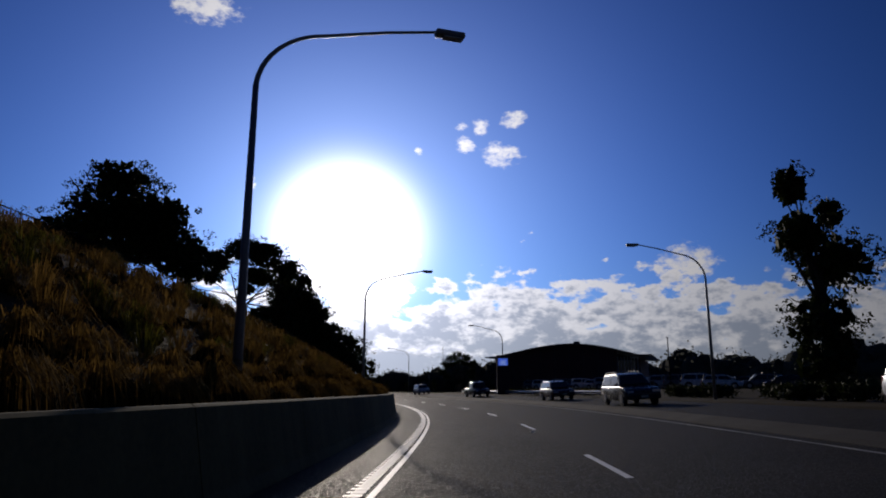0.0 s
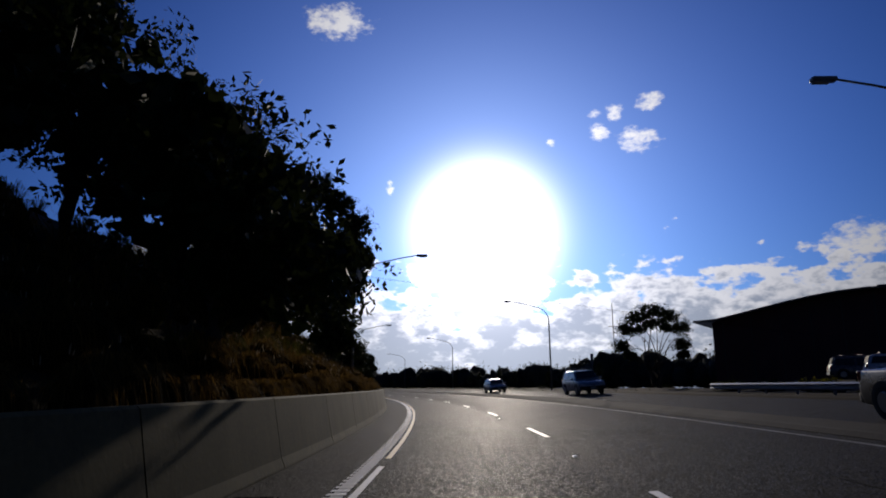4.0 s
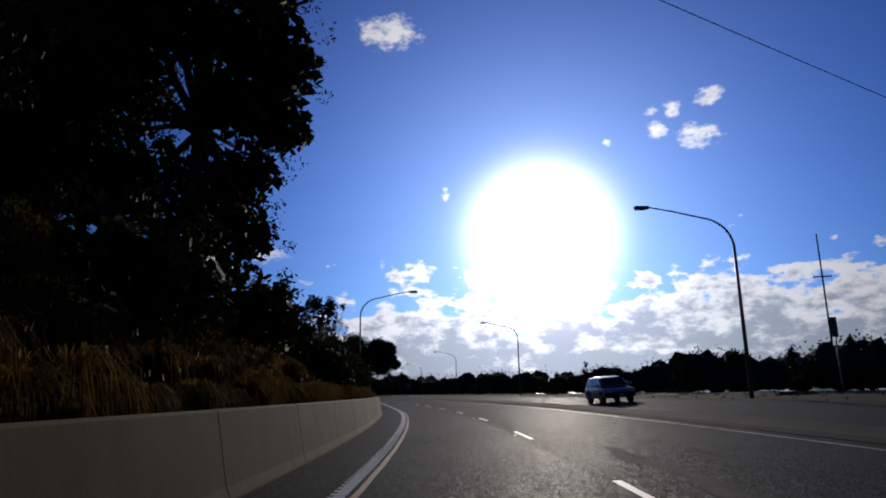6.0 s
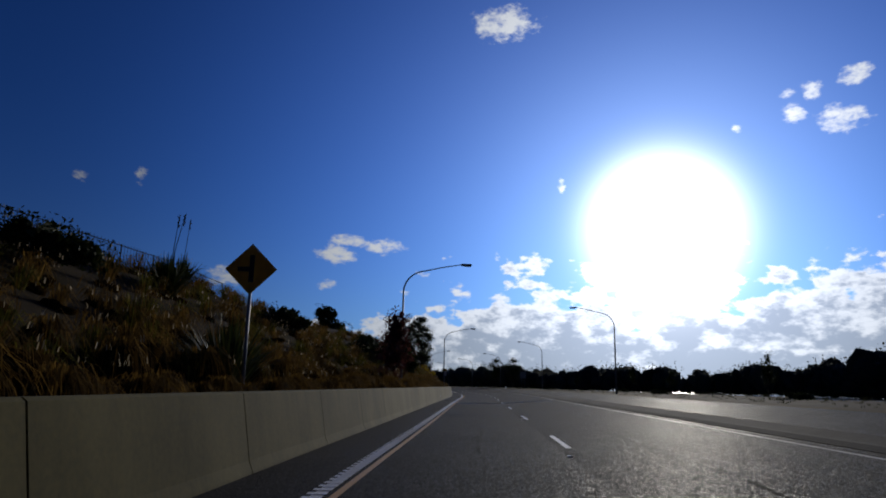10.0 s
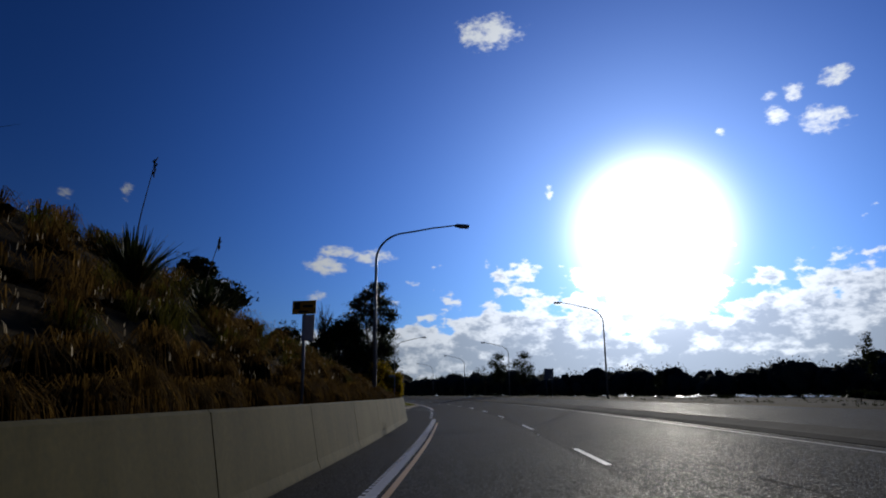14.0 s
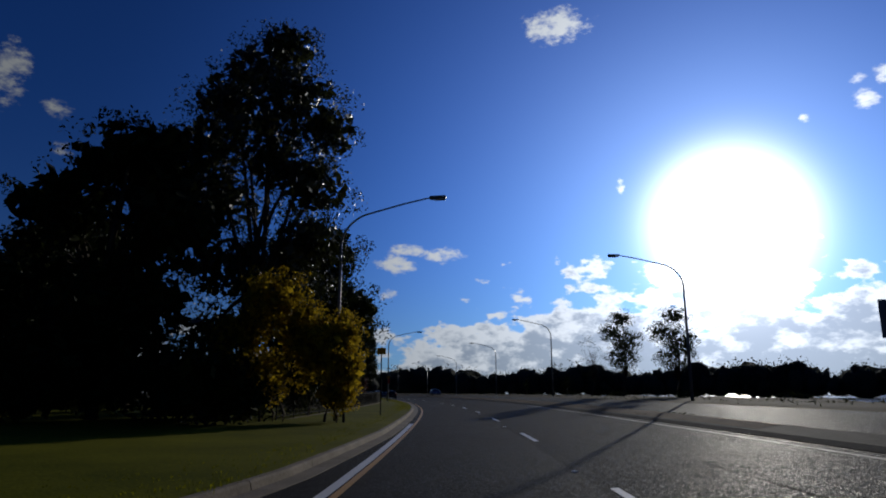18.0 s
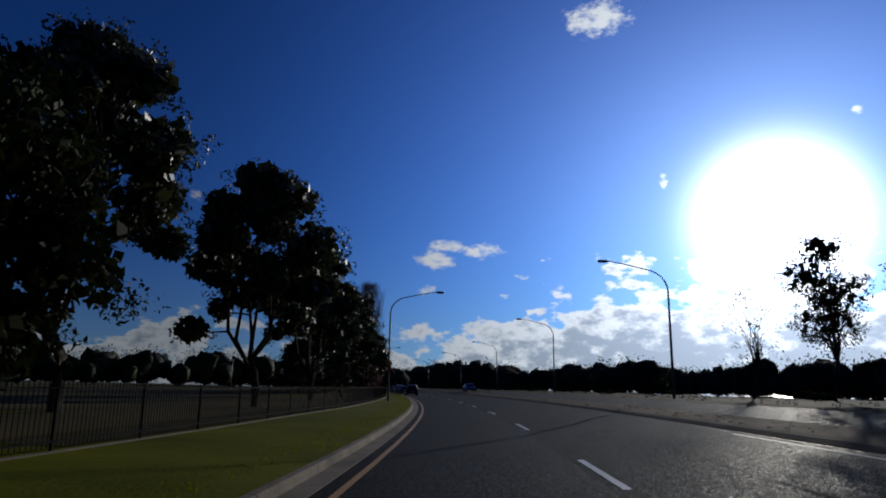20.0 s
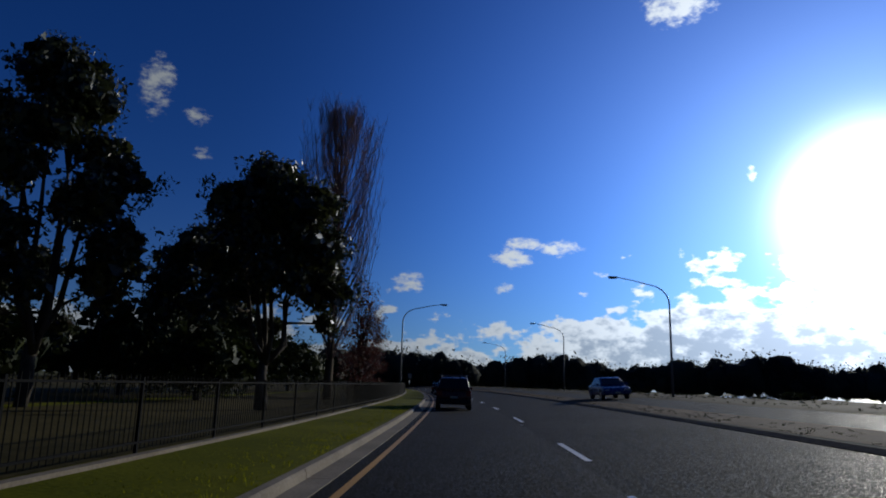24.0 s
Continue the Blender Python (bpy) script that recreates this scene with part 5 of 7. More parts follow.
for s, o, h, r, low, seed in ((294.5, -10.8, 11.2, 3.0, 4.0, 90), (303.4, -7.9, 9.8, 3.1, 3.0, 91), (317.8, -8.0, 9.5, 3.0, 2.8, 92), (330.2, -7.4, 9.0, 2.8, 2.4, 93), (338.5, -11.6, 5.0, 2.0, 1.2, 94), (350.5, -10.3, 9.1, 2.35, 1.6, 95), (354.5, -6.1, 7.3, 2.4, 2.4, 96), (364.5, -11.5, 7.4, 2.7, 2.2, 97)):
    gum(s, o, h, r, low, seed)
for i, (s, o, h, r) in enumerate(((345.0, -11.0, 3.6, 2.0), (352, -13.5, 4.4, 2.4), (360.5, -13, 4.6, 2.4), (359, -9.4, 3.4, 2.0), (367, -13, 5.2, 2.6), (374, -12, 5.0, 2.4), (383, -11.5, 4.6, 2.4))):
    tree("dense dark shrubby tree behind the gum trees", s, o, 0.3, [(0, 0, h * 0.62, r, h * 0.34), (-r * 0.5, 0, h * 0.36, r, h * 0.32), (r * 0.5, 0, h * 0.34, r * 0.9, h * 0.3)], 90, 90, 0.2, 0.16, 0.38, seed=420 + i, core=0.9)
tree("reddish bare-twigged tree by the fence", 371.5, -5.5, 0.3, [(0, 0, 5.2, 0.8, 1.3), (0.1, 0, 3.5, 1.2, 1.6), (0, 0, 1.6, 1.3, 1.3)], 200, 110, 0.10, 0.10, 0.34, RED_LEAF, 98, limbs=8, core=0.25)
tree("reddish bare-twigged tree by the fence", 378.0, -6.4, 0.3, [(0, 0, 3.6, 1.5, 1.9)], 90, 100, 0.11, 0.12, 0.34, RED_LEAF, 99, limbs=6, core=0.15)


def poplar(label, s, off, base, h, r, seed):
    p = on(s, off, base)
    ob = tagged(new("poplar"), label, "tree")
    ob.matrix_basis = pose(p.x, p.y, p.z, 0, 0, heading(s)) @ Matrix.Scale(GROWN, 4)
    g = random.Random(seed)
    bm = bmesh.new()
    tube(bm, [(0, 0, -0.4), (0.05, 0, h * 0.3), (0, 0.05, h * 0.7), (0, 0, h)], [0.24, 0.18, 0.09, 0.015], 8)
    part("trunk", bm, BARK, ob, smooth=True)
    bm = bmesh.new()
    for i in range(260):
        z = h * (0.1 + 0.82 * g.random())
        a = g.uniform(0, 6.283)
        rr = r * math.sin(min(1.0, (h * 1.02 - z) / h * 1.6) * 1.5) * g.uniform(0.55, 1.0)
        l = rr * 3.2
        m = (math.cos(a) * rr * 0.7, math.sin(a) * rr * 0.7, z + l * 0.45)
        e = (math.cos(a) * rr, math.sin(a) * rr, min(z + l, h * 1.01))
        tube(bm, [(0, 0, z), m, e], [0.028, 0.015, 0.004], 4, False)
        for _ in range(20):
            k = g.uniform(0.1, 1)
            st = tuple(m[j] * (1 - k) + e[j] * k for j in range(3))
            tube(bm, [st, (st[0] + g.uniform(-0.3, 0.3), st[1] + g.uniform(-0.3, 0.3), st[2] + g.uniform(0.3, 0.9))], [0.008, 0.003], 3, False)
    part("crown", bm, TWIG, ob, "fine bare reddish-brown branches")
    return ob


poplar("tall slender leafless poplar behind the fence", 367.2, -6.45, 0.3, 14.6, 2.5, 5)
for q, o in ((368.4, -16.9), (366.0, -23.5), (392.0, -13.0)):
    p = on(q, o, 0.3)
    bm = bmesh.new()
    tube(bm, [(0, 0, 0), (0, 0, 2.4), (0, 0, 4.7)], [0.07, 0.06, 0.045], 8)
    pole = tagged(new("park_lamp"), "slim pale steel lamp post in the park", "lamp post")
    pole.location = p
    part("post", bm, GALV, pole, smooth=True)
    bm = bmesh.new()
    tube(bm, [(0, 0, 4.7), (0, 0, 4.76), (0, 0, 4.9), (0, 0, 4.95)], [0.06, 0.17, 0.15, 0.03], 10)
    part("lantern", bm, LANTERN_GREY, pole, "round grey lantern")

# right-hand side
tree("tall narrow gum tree in the car park", 26.5, 15.0, 0.85, [(-0.7, 0, 9.2, 0.9, 1.2), (0.9, 0, 8.0, 0.8, 0.9), (-0.5, 0, 7.0, 1.4, 1.4), (1.0, 0, 5.8, 1.9, 1.6), (0.2, 0.3, 3.2, 1.8, 1.6), (0, 0, 1.6, 1.6, 1.2)], 240, 80, 0.2, 0.2, 0.34, seed=101, limbs=3, core=1.6)
tree("umbrella-shaped tree with bare spreading limbs beside the building", 106, 19.1, 0.85, [(0, 0, 6.3, 1.5, 0.7), (-1.3, 0.2, 5.8, 1.3, 0.7), (1.4, 0, 5.9, 1.3, 0.7), (-2.2, 0, 4.8, 1.1, 0.8), (2.3, 0, 4.9, 1.1, 0.8), (-2.7, 0.2, 3.4, 1.0, 0.7), (2.6, 0.4, 3.6, 1.0, 0.8), (0.3, 0.5, 5.3, 1.4, 0.6), (-1.1, 0.3, 4.8, 0.9, 0.5), (1.3, 0.3, 4.9, 0.9, 0.5), (-2.2, -0.3, 2.6, 0.8, 0.5), (2.3, -0.2, 2.7, 0.8, 0.5)], 420, 130, 0.11, 0.11, 0.26, seed=102, limbs=1, stems=3, fork=0.24, core=0.85)
AIRY = "thin airy young tree on the riverbank"
tree(AIRY, 305.2, 16.6, 0.2, [(0, 0, 4.0, 1.5, 1.2), (0.7, 0, 5.4, 1.4, 1.1), (-0.7, 0, 6.2, 1.2, 1.0), (0.1, 0, 7.4, 1.1, 0.8)], 190, 70, 0.15, 0.09, 0.32, seed=103, limbs=4, fork=0.3, core=0.4)
tree(AIRY, 303.0, 20.4, -0.3, [(0, 0, 4.4, 1.9, 1.3), (0.9, 0, 5.8, 1.5, 1.2), (-1.0, 0, 6.4, 1.4, 1.1), (0.1, 0, 7.8, 1.3, 0.9)], 220, 70, 0.15, 0.10, 0.34, seed=104, limbs=4, fork=0.3, core=0.4)
tree(AIRY, 309, 15.0, 0.5, [(0, 0, 4.0, 1.1, 2.2), (0.8, 0, 3.0, 1.0, 1.6)], 46, 36, 0.13, 0.07, 0.32, seed=105, limbs=8, core=0.0)
for i, (s, o, h) in enumerate(((120.7, 20.4, 2.7), (132.9, 19.8, 2.9), (139.4, 17.5, 2.5), (152.6, 19.4, 3.6), (153.7, 16.6, 2.6), (168, 19, 2.4), (186, 20, 3.2), (205, 19, 2.2), (226, 21, 3.4), (252, 20, 2.6), (330, 19, 2.4), (352, 20, 2.6))):
    tree("small sapling on the riverbank", s, o, RIVER_Z(s, o), [(0, 0, h * 0.55, 0.5 + 0.05 * (i % 3), h * 0.35), (0.1, 0, h * 0.85, 0.3, h * 0.16)], 16, 50, 0.13, 0.04, 0.2, seed=110 + i, limbs=3, core=0.2)
for i in range(30):
    s = 98 + i * 10.5
    o = 17.0 + (i * 37 % 10) * 0.5
    h = 0.32 + (i * 53 % 7) * 0.06
    shrub("low dark shrub on the riverbank", s, o, RIVER_Z(s, o) - 0.15, [(0, 0, h * 0.5, 0.9, h * 0.42), (0.8, 1.5, h * 0.42, 0.9, h * 0.36), (-0.2, -1.6, h * 0.4, 0.9, h * 0.35)], 16, 70, 0.10, seed=130 + i, sigma=0.2)


# Distance haze put into the leaf: paler, greyer colour and extra translucency.
HAZED_LEAF = material("haze_paled_leaf", (0.060, 0.064, 0.055), (0.125, 0.130, 0.105), 1.0, 0.8, spec=0.05, bump=0.0, coarse=0.03, fine=0.6, island=0.7, transmit=0.6)


def far_woods(name, label, line, h0, h1, seed, n, mat=None):
    """A distant belt of trees: rounded clumps of leaves along a line, as one mass."""
    g = np.random.default_rng(seed)
    line = np.array(line, float)
    k = np.concatenate([[0], np.cumsum(np.hypot(*np.diff(line[:, :2], axis=0).T))])
    u = g.uniform(0, k[-1], n)
    c = np.stack([np.interp(u, k, line[:, i]) for i in range(3)], 1)
    c[:, :2] += g.normal(size=(n, 2)) * 4
    hh = (h0 + (h1 - h0) * g.random(n) ** 1.8) * (0.85 + 0.3 * np.sin(u / 37.0) ** 2)
    per = 66 if mat is None else 130
    cc = np.repeat(c, per, axis=0)
    H = np.repeat(hh, per)
    d = g.normal(size=(n * per, 3))
    d /= np.linalg.norm(d, axis=1)[:, None]
    d *= (0.74 + 0.5 * g.random(n * per) ** 2)[:, None]
    p = cc + np.stack([d[:, 0] * H * 0.46, d[:, 1] * H * 0.46, H * (0.52 + 0.48 * d[:, 2])], 1)
    v = g.normal(size=p.shape)
    v /= np.linalg.norm(v, axis=1)[:, None]
    w = np.cross(v, g.normal(size=p.shape))
    w /= np.linalg.norm(w, axis=1)[:, None]
    L = (H * (0.036 if mat is None else 0.026))[:, None]
    quads = [np.stack([p - v * L, p + w * L * 0.7, p + v * L, p - w * L * 0.7], 1)]
    crowns = lumps(c + np.array([0, 0, 0.46]) * hh[:, None], np.stack([hh * 0.34, hh * 0.34, hh * 0.38], 1) * (1 if mat is None else 0.9), 2, g, 0.3)
    me = array_mesh(name, np.concatenate(quads), 4, mat or HAZED_LEAF, crowns)
    tagged(new(name, me), label, "woods", kind="stuff")


P3 = lambda s, o, z: tuple(on(s, o, z))
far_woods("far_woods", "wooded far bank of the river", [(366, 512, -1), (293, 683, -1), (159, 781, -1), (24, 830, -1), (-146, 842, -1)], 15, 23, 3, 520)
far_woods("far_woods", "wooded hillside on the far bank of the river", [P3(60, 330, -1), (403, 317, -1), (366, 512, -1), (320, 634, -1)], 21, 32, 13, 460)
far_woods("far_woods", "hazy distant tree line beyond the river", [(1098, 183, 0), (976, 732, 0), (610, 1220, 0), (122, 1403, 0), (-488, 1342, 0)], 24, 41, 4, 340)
far_woods("far_woods", "dark trees beyond the park", [P3(300, -75, 1), P3(340, -80, 1), P3(390, -60, 1), P3(430, -40, 1), P3(470, -22, 0.5), P3(510, -16, 0.5)], 6, 11, 5, 190, LEAF)
far_woods("far_woods", "dark trees beyond the side road", [P3(225, -45, 0), P3(240, -48, 0), P3(262, -58, 0.5), P3(290, -76, 0.5)], 7, 12, 6, 110, LEAF)
far_woods("far_woods", "trees behind the car park", [(146, 37, 0.5), (183, 73, 0.5), (171, 134, 0.5), (134, 183, 0)], 3, 5, 7, 120, LEAF)
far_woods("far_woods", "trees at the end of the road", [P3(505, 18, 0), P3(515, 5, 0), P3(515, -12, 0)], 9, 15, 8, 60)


# ---- flax plants ----
FLAX = material("flax_leaf", (0.016, 0.026, 0.008), (0.05, 0.06, 0.018), 1.0, 0.6, spec=0.12, bump=0.0, fine=1.5, island=0.6, transmit=0.2)


def flax(label, s, off, size, stalks, seed):
    p = on(s, off, bank_z(s, off) - 0.05)
    ob = tagged(new("flax_plant"), label, "plant")
    ob.matrix_basis = pose(p.x, p.y, p.z, 0, 0, heading(s) + 12 * (seed % 3)) @ Matrix.Scale(GROWN, 4)
    g = np.random.default_rng(seed)
    n = 190
    a = g.uniform(0, 6.283, n)
    lean = g.uniform(0.03, 1.0, n)
    L = size * g.uniform(0.65, 1.1, n)
    d = np.stack([np.cos(a), np.sin(a), np.zeros(n)], 1)
    sd = np.stack([-np.sin(a), np.cos(a), np.zeros(n)], 1) * (0.034 * g.uniform(0.7, 1.2, n))[:, None]
    up = np.array([0, 0, 1.0])
    b = d * g.uniform(0, 0.2, n)[:, None]
    m = b + d * (L * lean * 0.42)[:, None] + up * (L * (0.55 - 0.15 * lean))[:, None]
    t = b + d * (L * lean * 0.88)[:, None] + up * (L * (1.0 - 0.42 * lean))[:, None]
    me = array_mesh("leaves", np.concatenate([np.stack([b - sd, b + sd, m + sd, m - sd], 1), np.stack([m - sd, m + sd, t + sd * 0.1, t - sd * 0.1], 1)]), 4, FLAX)
    part("leaves", me, None, ob)
    r = random.Random(seed)
    for i in range(stalks):
        bm = bmesh.new()
        x, y, h = r.uniform(-0.25, 0.25), r.uniform(-0.25, 0.25), size * r.uniform(1.8, 2.1)
        k = r.uniform(0.02, 0.22)
        tube(bm, [(x, y, 0.2), (x + k, y, h * 0.6), (x + k * 2, y, h)], [0.016, 0.013, 0.008], 5)
        for j in range(9):
            z = h * (0.86 + 0.14 * j / 9)
            tube(bm, [(x + k * 2, y, z), (x + k * 2 + r.uniform(-0.05, 0.05), y + r.uniform(-0.05, 0.05), z + 0.1)], [0.012, 0.018], 4)
        part("flower_stalk", bm, BARK, ob, "dry brown flower stalk with seed pods")
    return ob


for i, (s, o, z, k) in enumerate(((111.5, -6.0, 1.5, 0), (127.5, -5.6, 1.9, 0), (116.0, -7.4, 1.9, 0), (117.4, -6.2, 1.8, 0), (119.6, -5.6, 2.3, 0), (123.0, -6.8, 1.7, 1), (124.6, -7.2, 1.5, 1), (150.5, -4.6, 1.5, 0), (158, -9.0, 1.4, 2), (162, -10.5, 1.3, 1), (188, -7.0, 1.8, 1), (198.5, -7.6, 2.1, 1), (205, -7.2, 1.5, 1), (208, -6.8, 1.1, 1), (212, -7.6, 1.1, 0), (60, -10.5, 1.3, 1), (46, -11.5, 1.2, 0), (87.3, -8.0, 1.6, 2), (109, -7.4, 1.0, 0))):
    flax("spiky dark flax plant with tall flower stalks" if k else "spiky dark flax plant on the embankment", s, o, z, k, i + 1)


def seed_pole(label, foot, head, seed):
    """A dead flower spike: a bare leaning pole with a tuft of dry bracts at its tip."""
    ob = tagged(new("flower_spike"), label, "plant")
    ob.location = foot
    d = head - foot
    bm = bmesh.new()
    tube(bm, [Vector((0, 0, -0.2)), d * 0.35 + Vector((0.03, 0, 0)), d * 0.7 + Vector((0.04, 0, 0)), d], [0.034, 0.030, 0.025, 0.016], 7)
    part("stem", bm, PALE_STEM, ob, "bleached bare stem", smooth=True)
    g = random.Random(seed)
    bm = bmesh.new()
    for _ in range(46):
        a = d * g.uniform(0.93, 1.0)
        v = Vector((g.uniform(-1, 1), g.uniform(-1, 1), g.uniform(-0.3, 0.9))).normalized() * g.uniform(0.12, 0.34)
        tube(bm, [a, a + v * 0.6, a + v], [0.012, 0.030, 0.008], 4)
    part("seed_head", bm, BARK, ob, "ragged dark seed head")


PALE_STEM = material("bleached_stem", (0.14, 0.13, 0.11), (0.34, 0.32, 0.28), 1.0, 0.8, spec=0.2, bump=0.2, fine=8.0)
seed_pole("tall leaning dead flower spike above the shrubs", on(124.2, -5.75, bank_z(124.2, -5.75)), on(124.2, -5.13, 7.7), 3)
seed_pole("tall leaning dead flower spike on the embankment", on(87.3, -8.0, bank_z(87.3, -8.0)), on(87.6, -7.45, 10.6), 4)


# ---- vehicles ----
GLASS = material("car_glass", (0.008, 0.009, 0.010), (0.014, 0.015, 0.017), 1.0, 0.12, bump=0.0, spec=0.6)
TYRE = material("tyre", (0.012, 0.012, 0.012), (0.025, 0.025, 0.025), 1.0, 0.85, bump=0.2, fine=30.0)
RIM = material("alloy_rim", (0.25, 0.25, 0.26), (0.42, 0.42, 0.43), 1.0, 0.35, metal=0.8, bump=0.0)
TRIM = material("black_trim", (0.010, 0.010, 0.011), (0.022, 0.022, 0.023), 1.0, 0.6, bump=0.1, fine=30.0)
TAIL = material("tail_lamp_red", (0.16, 0.006, 0.006), (0.28, 0.012, 0.012), 1.0, 0.25, bump=0.0)
HEADLAMP = material("headlamp_clear", (0.55, 0.55, 0.56), (0.75, 0.75, 0.76), 1.0, 0.15, bump=0.0)
PLATE = material("plate_plain", (0.5, 0.48, 0.36), (0.62, 0.6, 0.46), 1.0, 0.5, bump=0.0)


def paint_mat(name, c):
    return material(name, tuple(v * 0.8 for v in c), c, 1.0, 0.28, metal=0.15, bump=0.0, coarse=0.6, fine=4.0, spec=0.5)


PAINTS = {"white": paint_mat("white_car_paint", (0.72, 0.73, 0.74)), "dark": paint_mat("dark_car_paint", (0.022, 0.024, 0.030)), "red": paint_mat("dark_red_car_paint", (0.09, 0.018, 0.020)), "silver": paint_mat("silver_car_paint", (0.42, 0.43, 0.45)), "blue": paint_mat("blue_car_paint", (0.03, 0.07, 0.22)), "grey": paint_mat("grey_car_paint", (0.13, 0.135, 0.145))}


def prism(profile, half, top_half=None, zc=None):
    """Extrude a side profile of (y, z) across the width; points above zc are drawn in to top_half."""
    bm = bmesh.new()
    rows = []
    for sx in (-1, 1):
        row = []
        for y, z in profile:
            h = half
            if top_half is not None and z > zc:
                h = half + (top_half - half) * min(1.0, (z - zc) / max(1e-3, max(q for _, q in profile) - zc))
            row.append(bm.verts.new((sx * h, y, z)))
        rows.append(row)
    n = len(profile)
    for i in range(n):
        bm.faces.new((rows[0][i], rows[0][(i + 1) % n], rows[1][(i + 1) % n], rows[1][i]))
    bm.faces.new(rows[0][::-1])
    bm.faces.new(rows[1])
    bmesh.ops.recalc_face_normals(bm, faces=bm.faces)
    return bm


def car(label, paint, kind="suv", rack=False):
    """A car at the origin that looks along +y; the body, glasshouse, wheels, lamps, bumpers and plate are parts."""
    top = tagged(new("car"), label, "car", "cars on the roads")
    L, W, H, belt = {"suv": (4.6, 1.84, 1.70, 1.02), "hatch": (4.1, 1.72, 1.48, 0.92), "sedan": (4.6, 1.80, 1.45, 0.92), "pickup": (5.2, 1.85, 1.78, 1.05)}[kind]
    y0, y1, hw = -L / 2, L / 2, W / 2
    m = PAINTS[paint]
    bm = prism([(y0 + 0.06, 0.42), (y0, 0.62), (y0 + 0.04, belt - 0.06), (y0 + 0.12, belt), (y1 - 1.25, belt), (y1 - 0.25, belt - 0.14), (y1 - 0.03, belt - 0.30), (y1, 0.55), (y1 - 0.08, 0.30), (y0 + 0.5, 0.26), (y0 + 0.12, 0.30)], hw, hw - 0.05, belt - 0.2)
    bmesh.ops.bevel(bm, geom=list(bm.edges), offset=0.06, segments=3, affect="EDGES", profile=0.5)
    part("body", bm, m, top, smooth=True)
    if kind == "pickup":
        cab = [(-0.55, belt - 0.02), (-0.42, H - 0.05), (-0.30, H), (0.75, H), (0.95, H - 0.05), (1.55, belt - 0.02)]
    elif kind == "sedan":
        cab = [(y0 + 0.55, belt - 0.02), (y0 + 1.25, H - 0.03), (y0 + 1.5, H), (0.35, H), (0.55, H - 0.04), (1.35, belt - 0.02)]
    else:
        cab = [(y0 + 0.10, belt - 0.02), (y0 + 0.34, H - 0.12), (y0 + 0.62, H - 0.02), (-0.5, H), (0.2, H - 0.02), (0.58, H - 0.10), (1.32, belt - 0.02)]
    bm = prism(cab, hw - 0.06, hw - 0.24, belt)
    bmesh.ops.bevel(bm, geom=list(bm.edges), offset=0.055, segments=3, affect="EDGES", profile=0.5)
    part("cabin", bm, m, top, smooth=True)
    # glass: side, rear and front panes, a little proud of the cabin
    yr, yf = cab[0][0], cab[-1][0]
    zt = H - 0.13

    def inset(z):
        return hw - 0.06 - 0.18 * (z - belt) / (H - belt) + 0.008
    for sx in (-1, 1):
        rear_top, front_top = cab[1][0] + 0.16, cab[-2][0] - 0.10
        mid = (yr + yf) / 2 - 0.1
        for a0, a1, b0, b1 in ((yr + 0.22, mid - 0.05, rear_top, mid - 0.05), (mid + 0.05, yf - 0.28, mid + 0.05, front_top)):
            bm = bmesh.new()
            v = [bm.verts.new((sx * inset(belt + 0.04), a0, belt + 0.04)), bm.verts.new((sx * inset(belt + 0.04), a1, belt + 0.04)), bm.verts.new((sx * inset(zt), b1, zt)), bm.verts.new((sx * inset(zt), b0, zt))]
            f = bm.faces.new(v)
            r = bmesh.ops.extrude_face_region(bm, geom=[f])
            for q in r["geom"]:
                if isinstance(q, bmesh.types.BMVert):
                    q.co.x -= sx * 0.02
            bmesh.ops.recalc_face_normals(bm, faces=bm.faces)
            part("side_window", bm, GLASS, top)
        bm = bmesh.new()
        box(bm, sx * (hw + 0.01), sx * (hw + 0.17), yf - 0.35, yf - 0.25, belt + 0.02, belt + 0.15, 0.02)
        part("mirror", bm, m, top)
    for yb, yt, nm in ((cab[0][0], cab[1][0], "rear_window"), (cab[-1][0], cab[-2][0], "windscreen")):
        sgn = -1 if nm == "rear_window" else 1
        bm = bmesh.new()
        k0, k1 = 0.12, 0.86
        za, zb = belt + (H - belt) * k0, belt + (H - belt) * k1
        ya, ye = yb + (yt - yb) * k0, yb + (yt - yb) * k1
        pts = [(-inset(za) + 0.09, ya, za), (inset(za) - 0.09, ya, za), (inset(zb) - 0.09, ye, zb), (-inset(zb) + 0.09, ye, zb)]
        f = bm.faces.new([bm.verts.new((x, y + sgn * 0.016, z + 0.004)) for x, y, z in pts])
        r = bmesh.ops.extrude_face_region(bm, geom=[f])
        for q in r["geom"]:
            if isinstance(q, bmesh.types.BMVert):
                q.co.y -= sgn * 0.03
        bmesh.ops.recalc_face_normals(bm, faces=bm.faces)
        part(nm, bm, GLASS, top)
    rad = 0.36 if kind in ("suv", "pickup") else 0.31
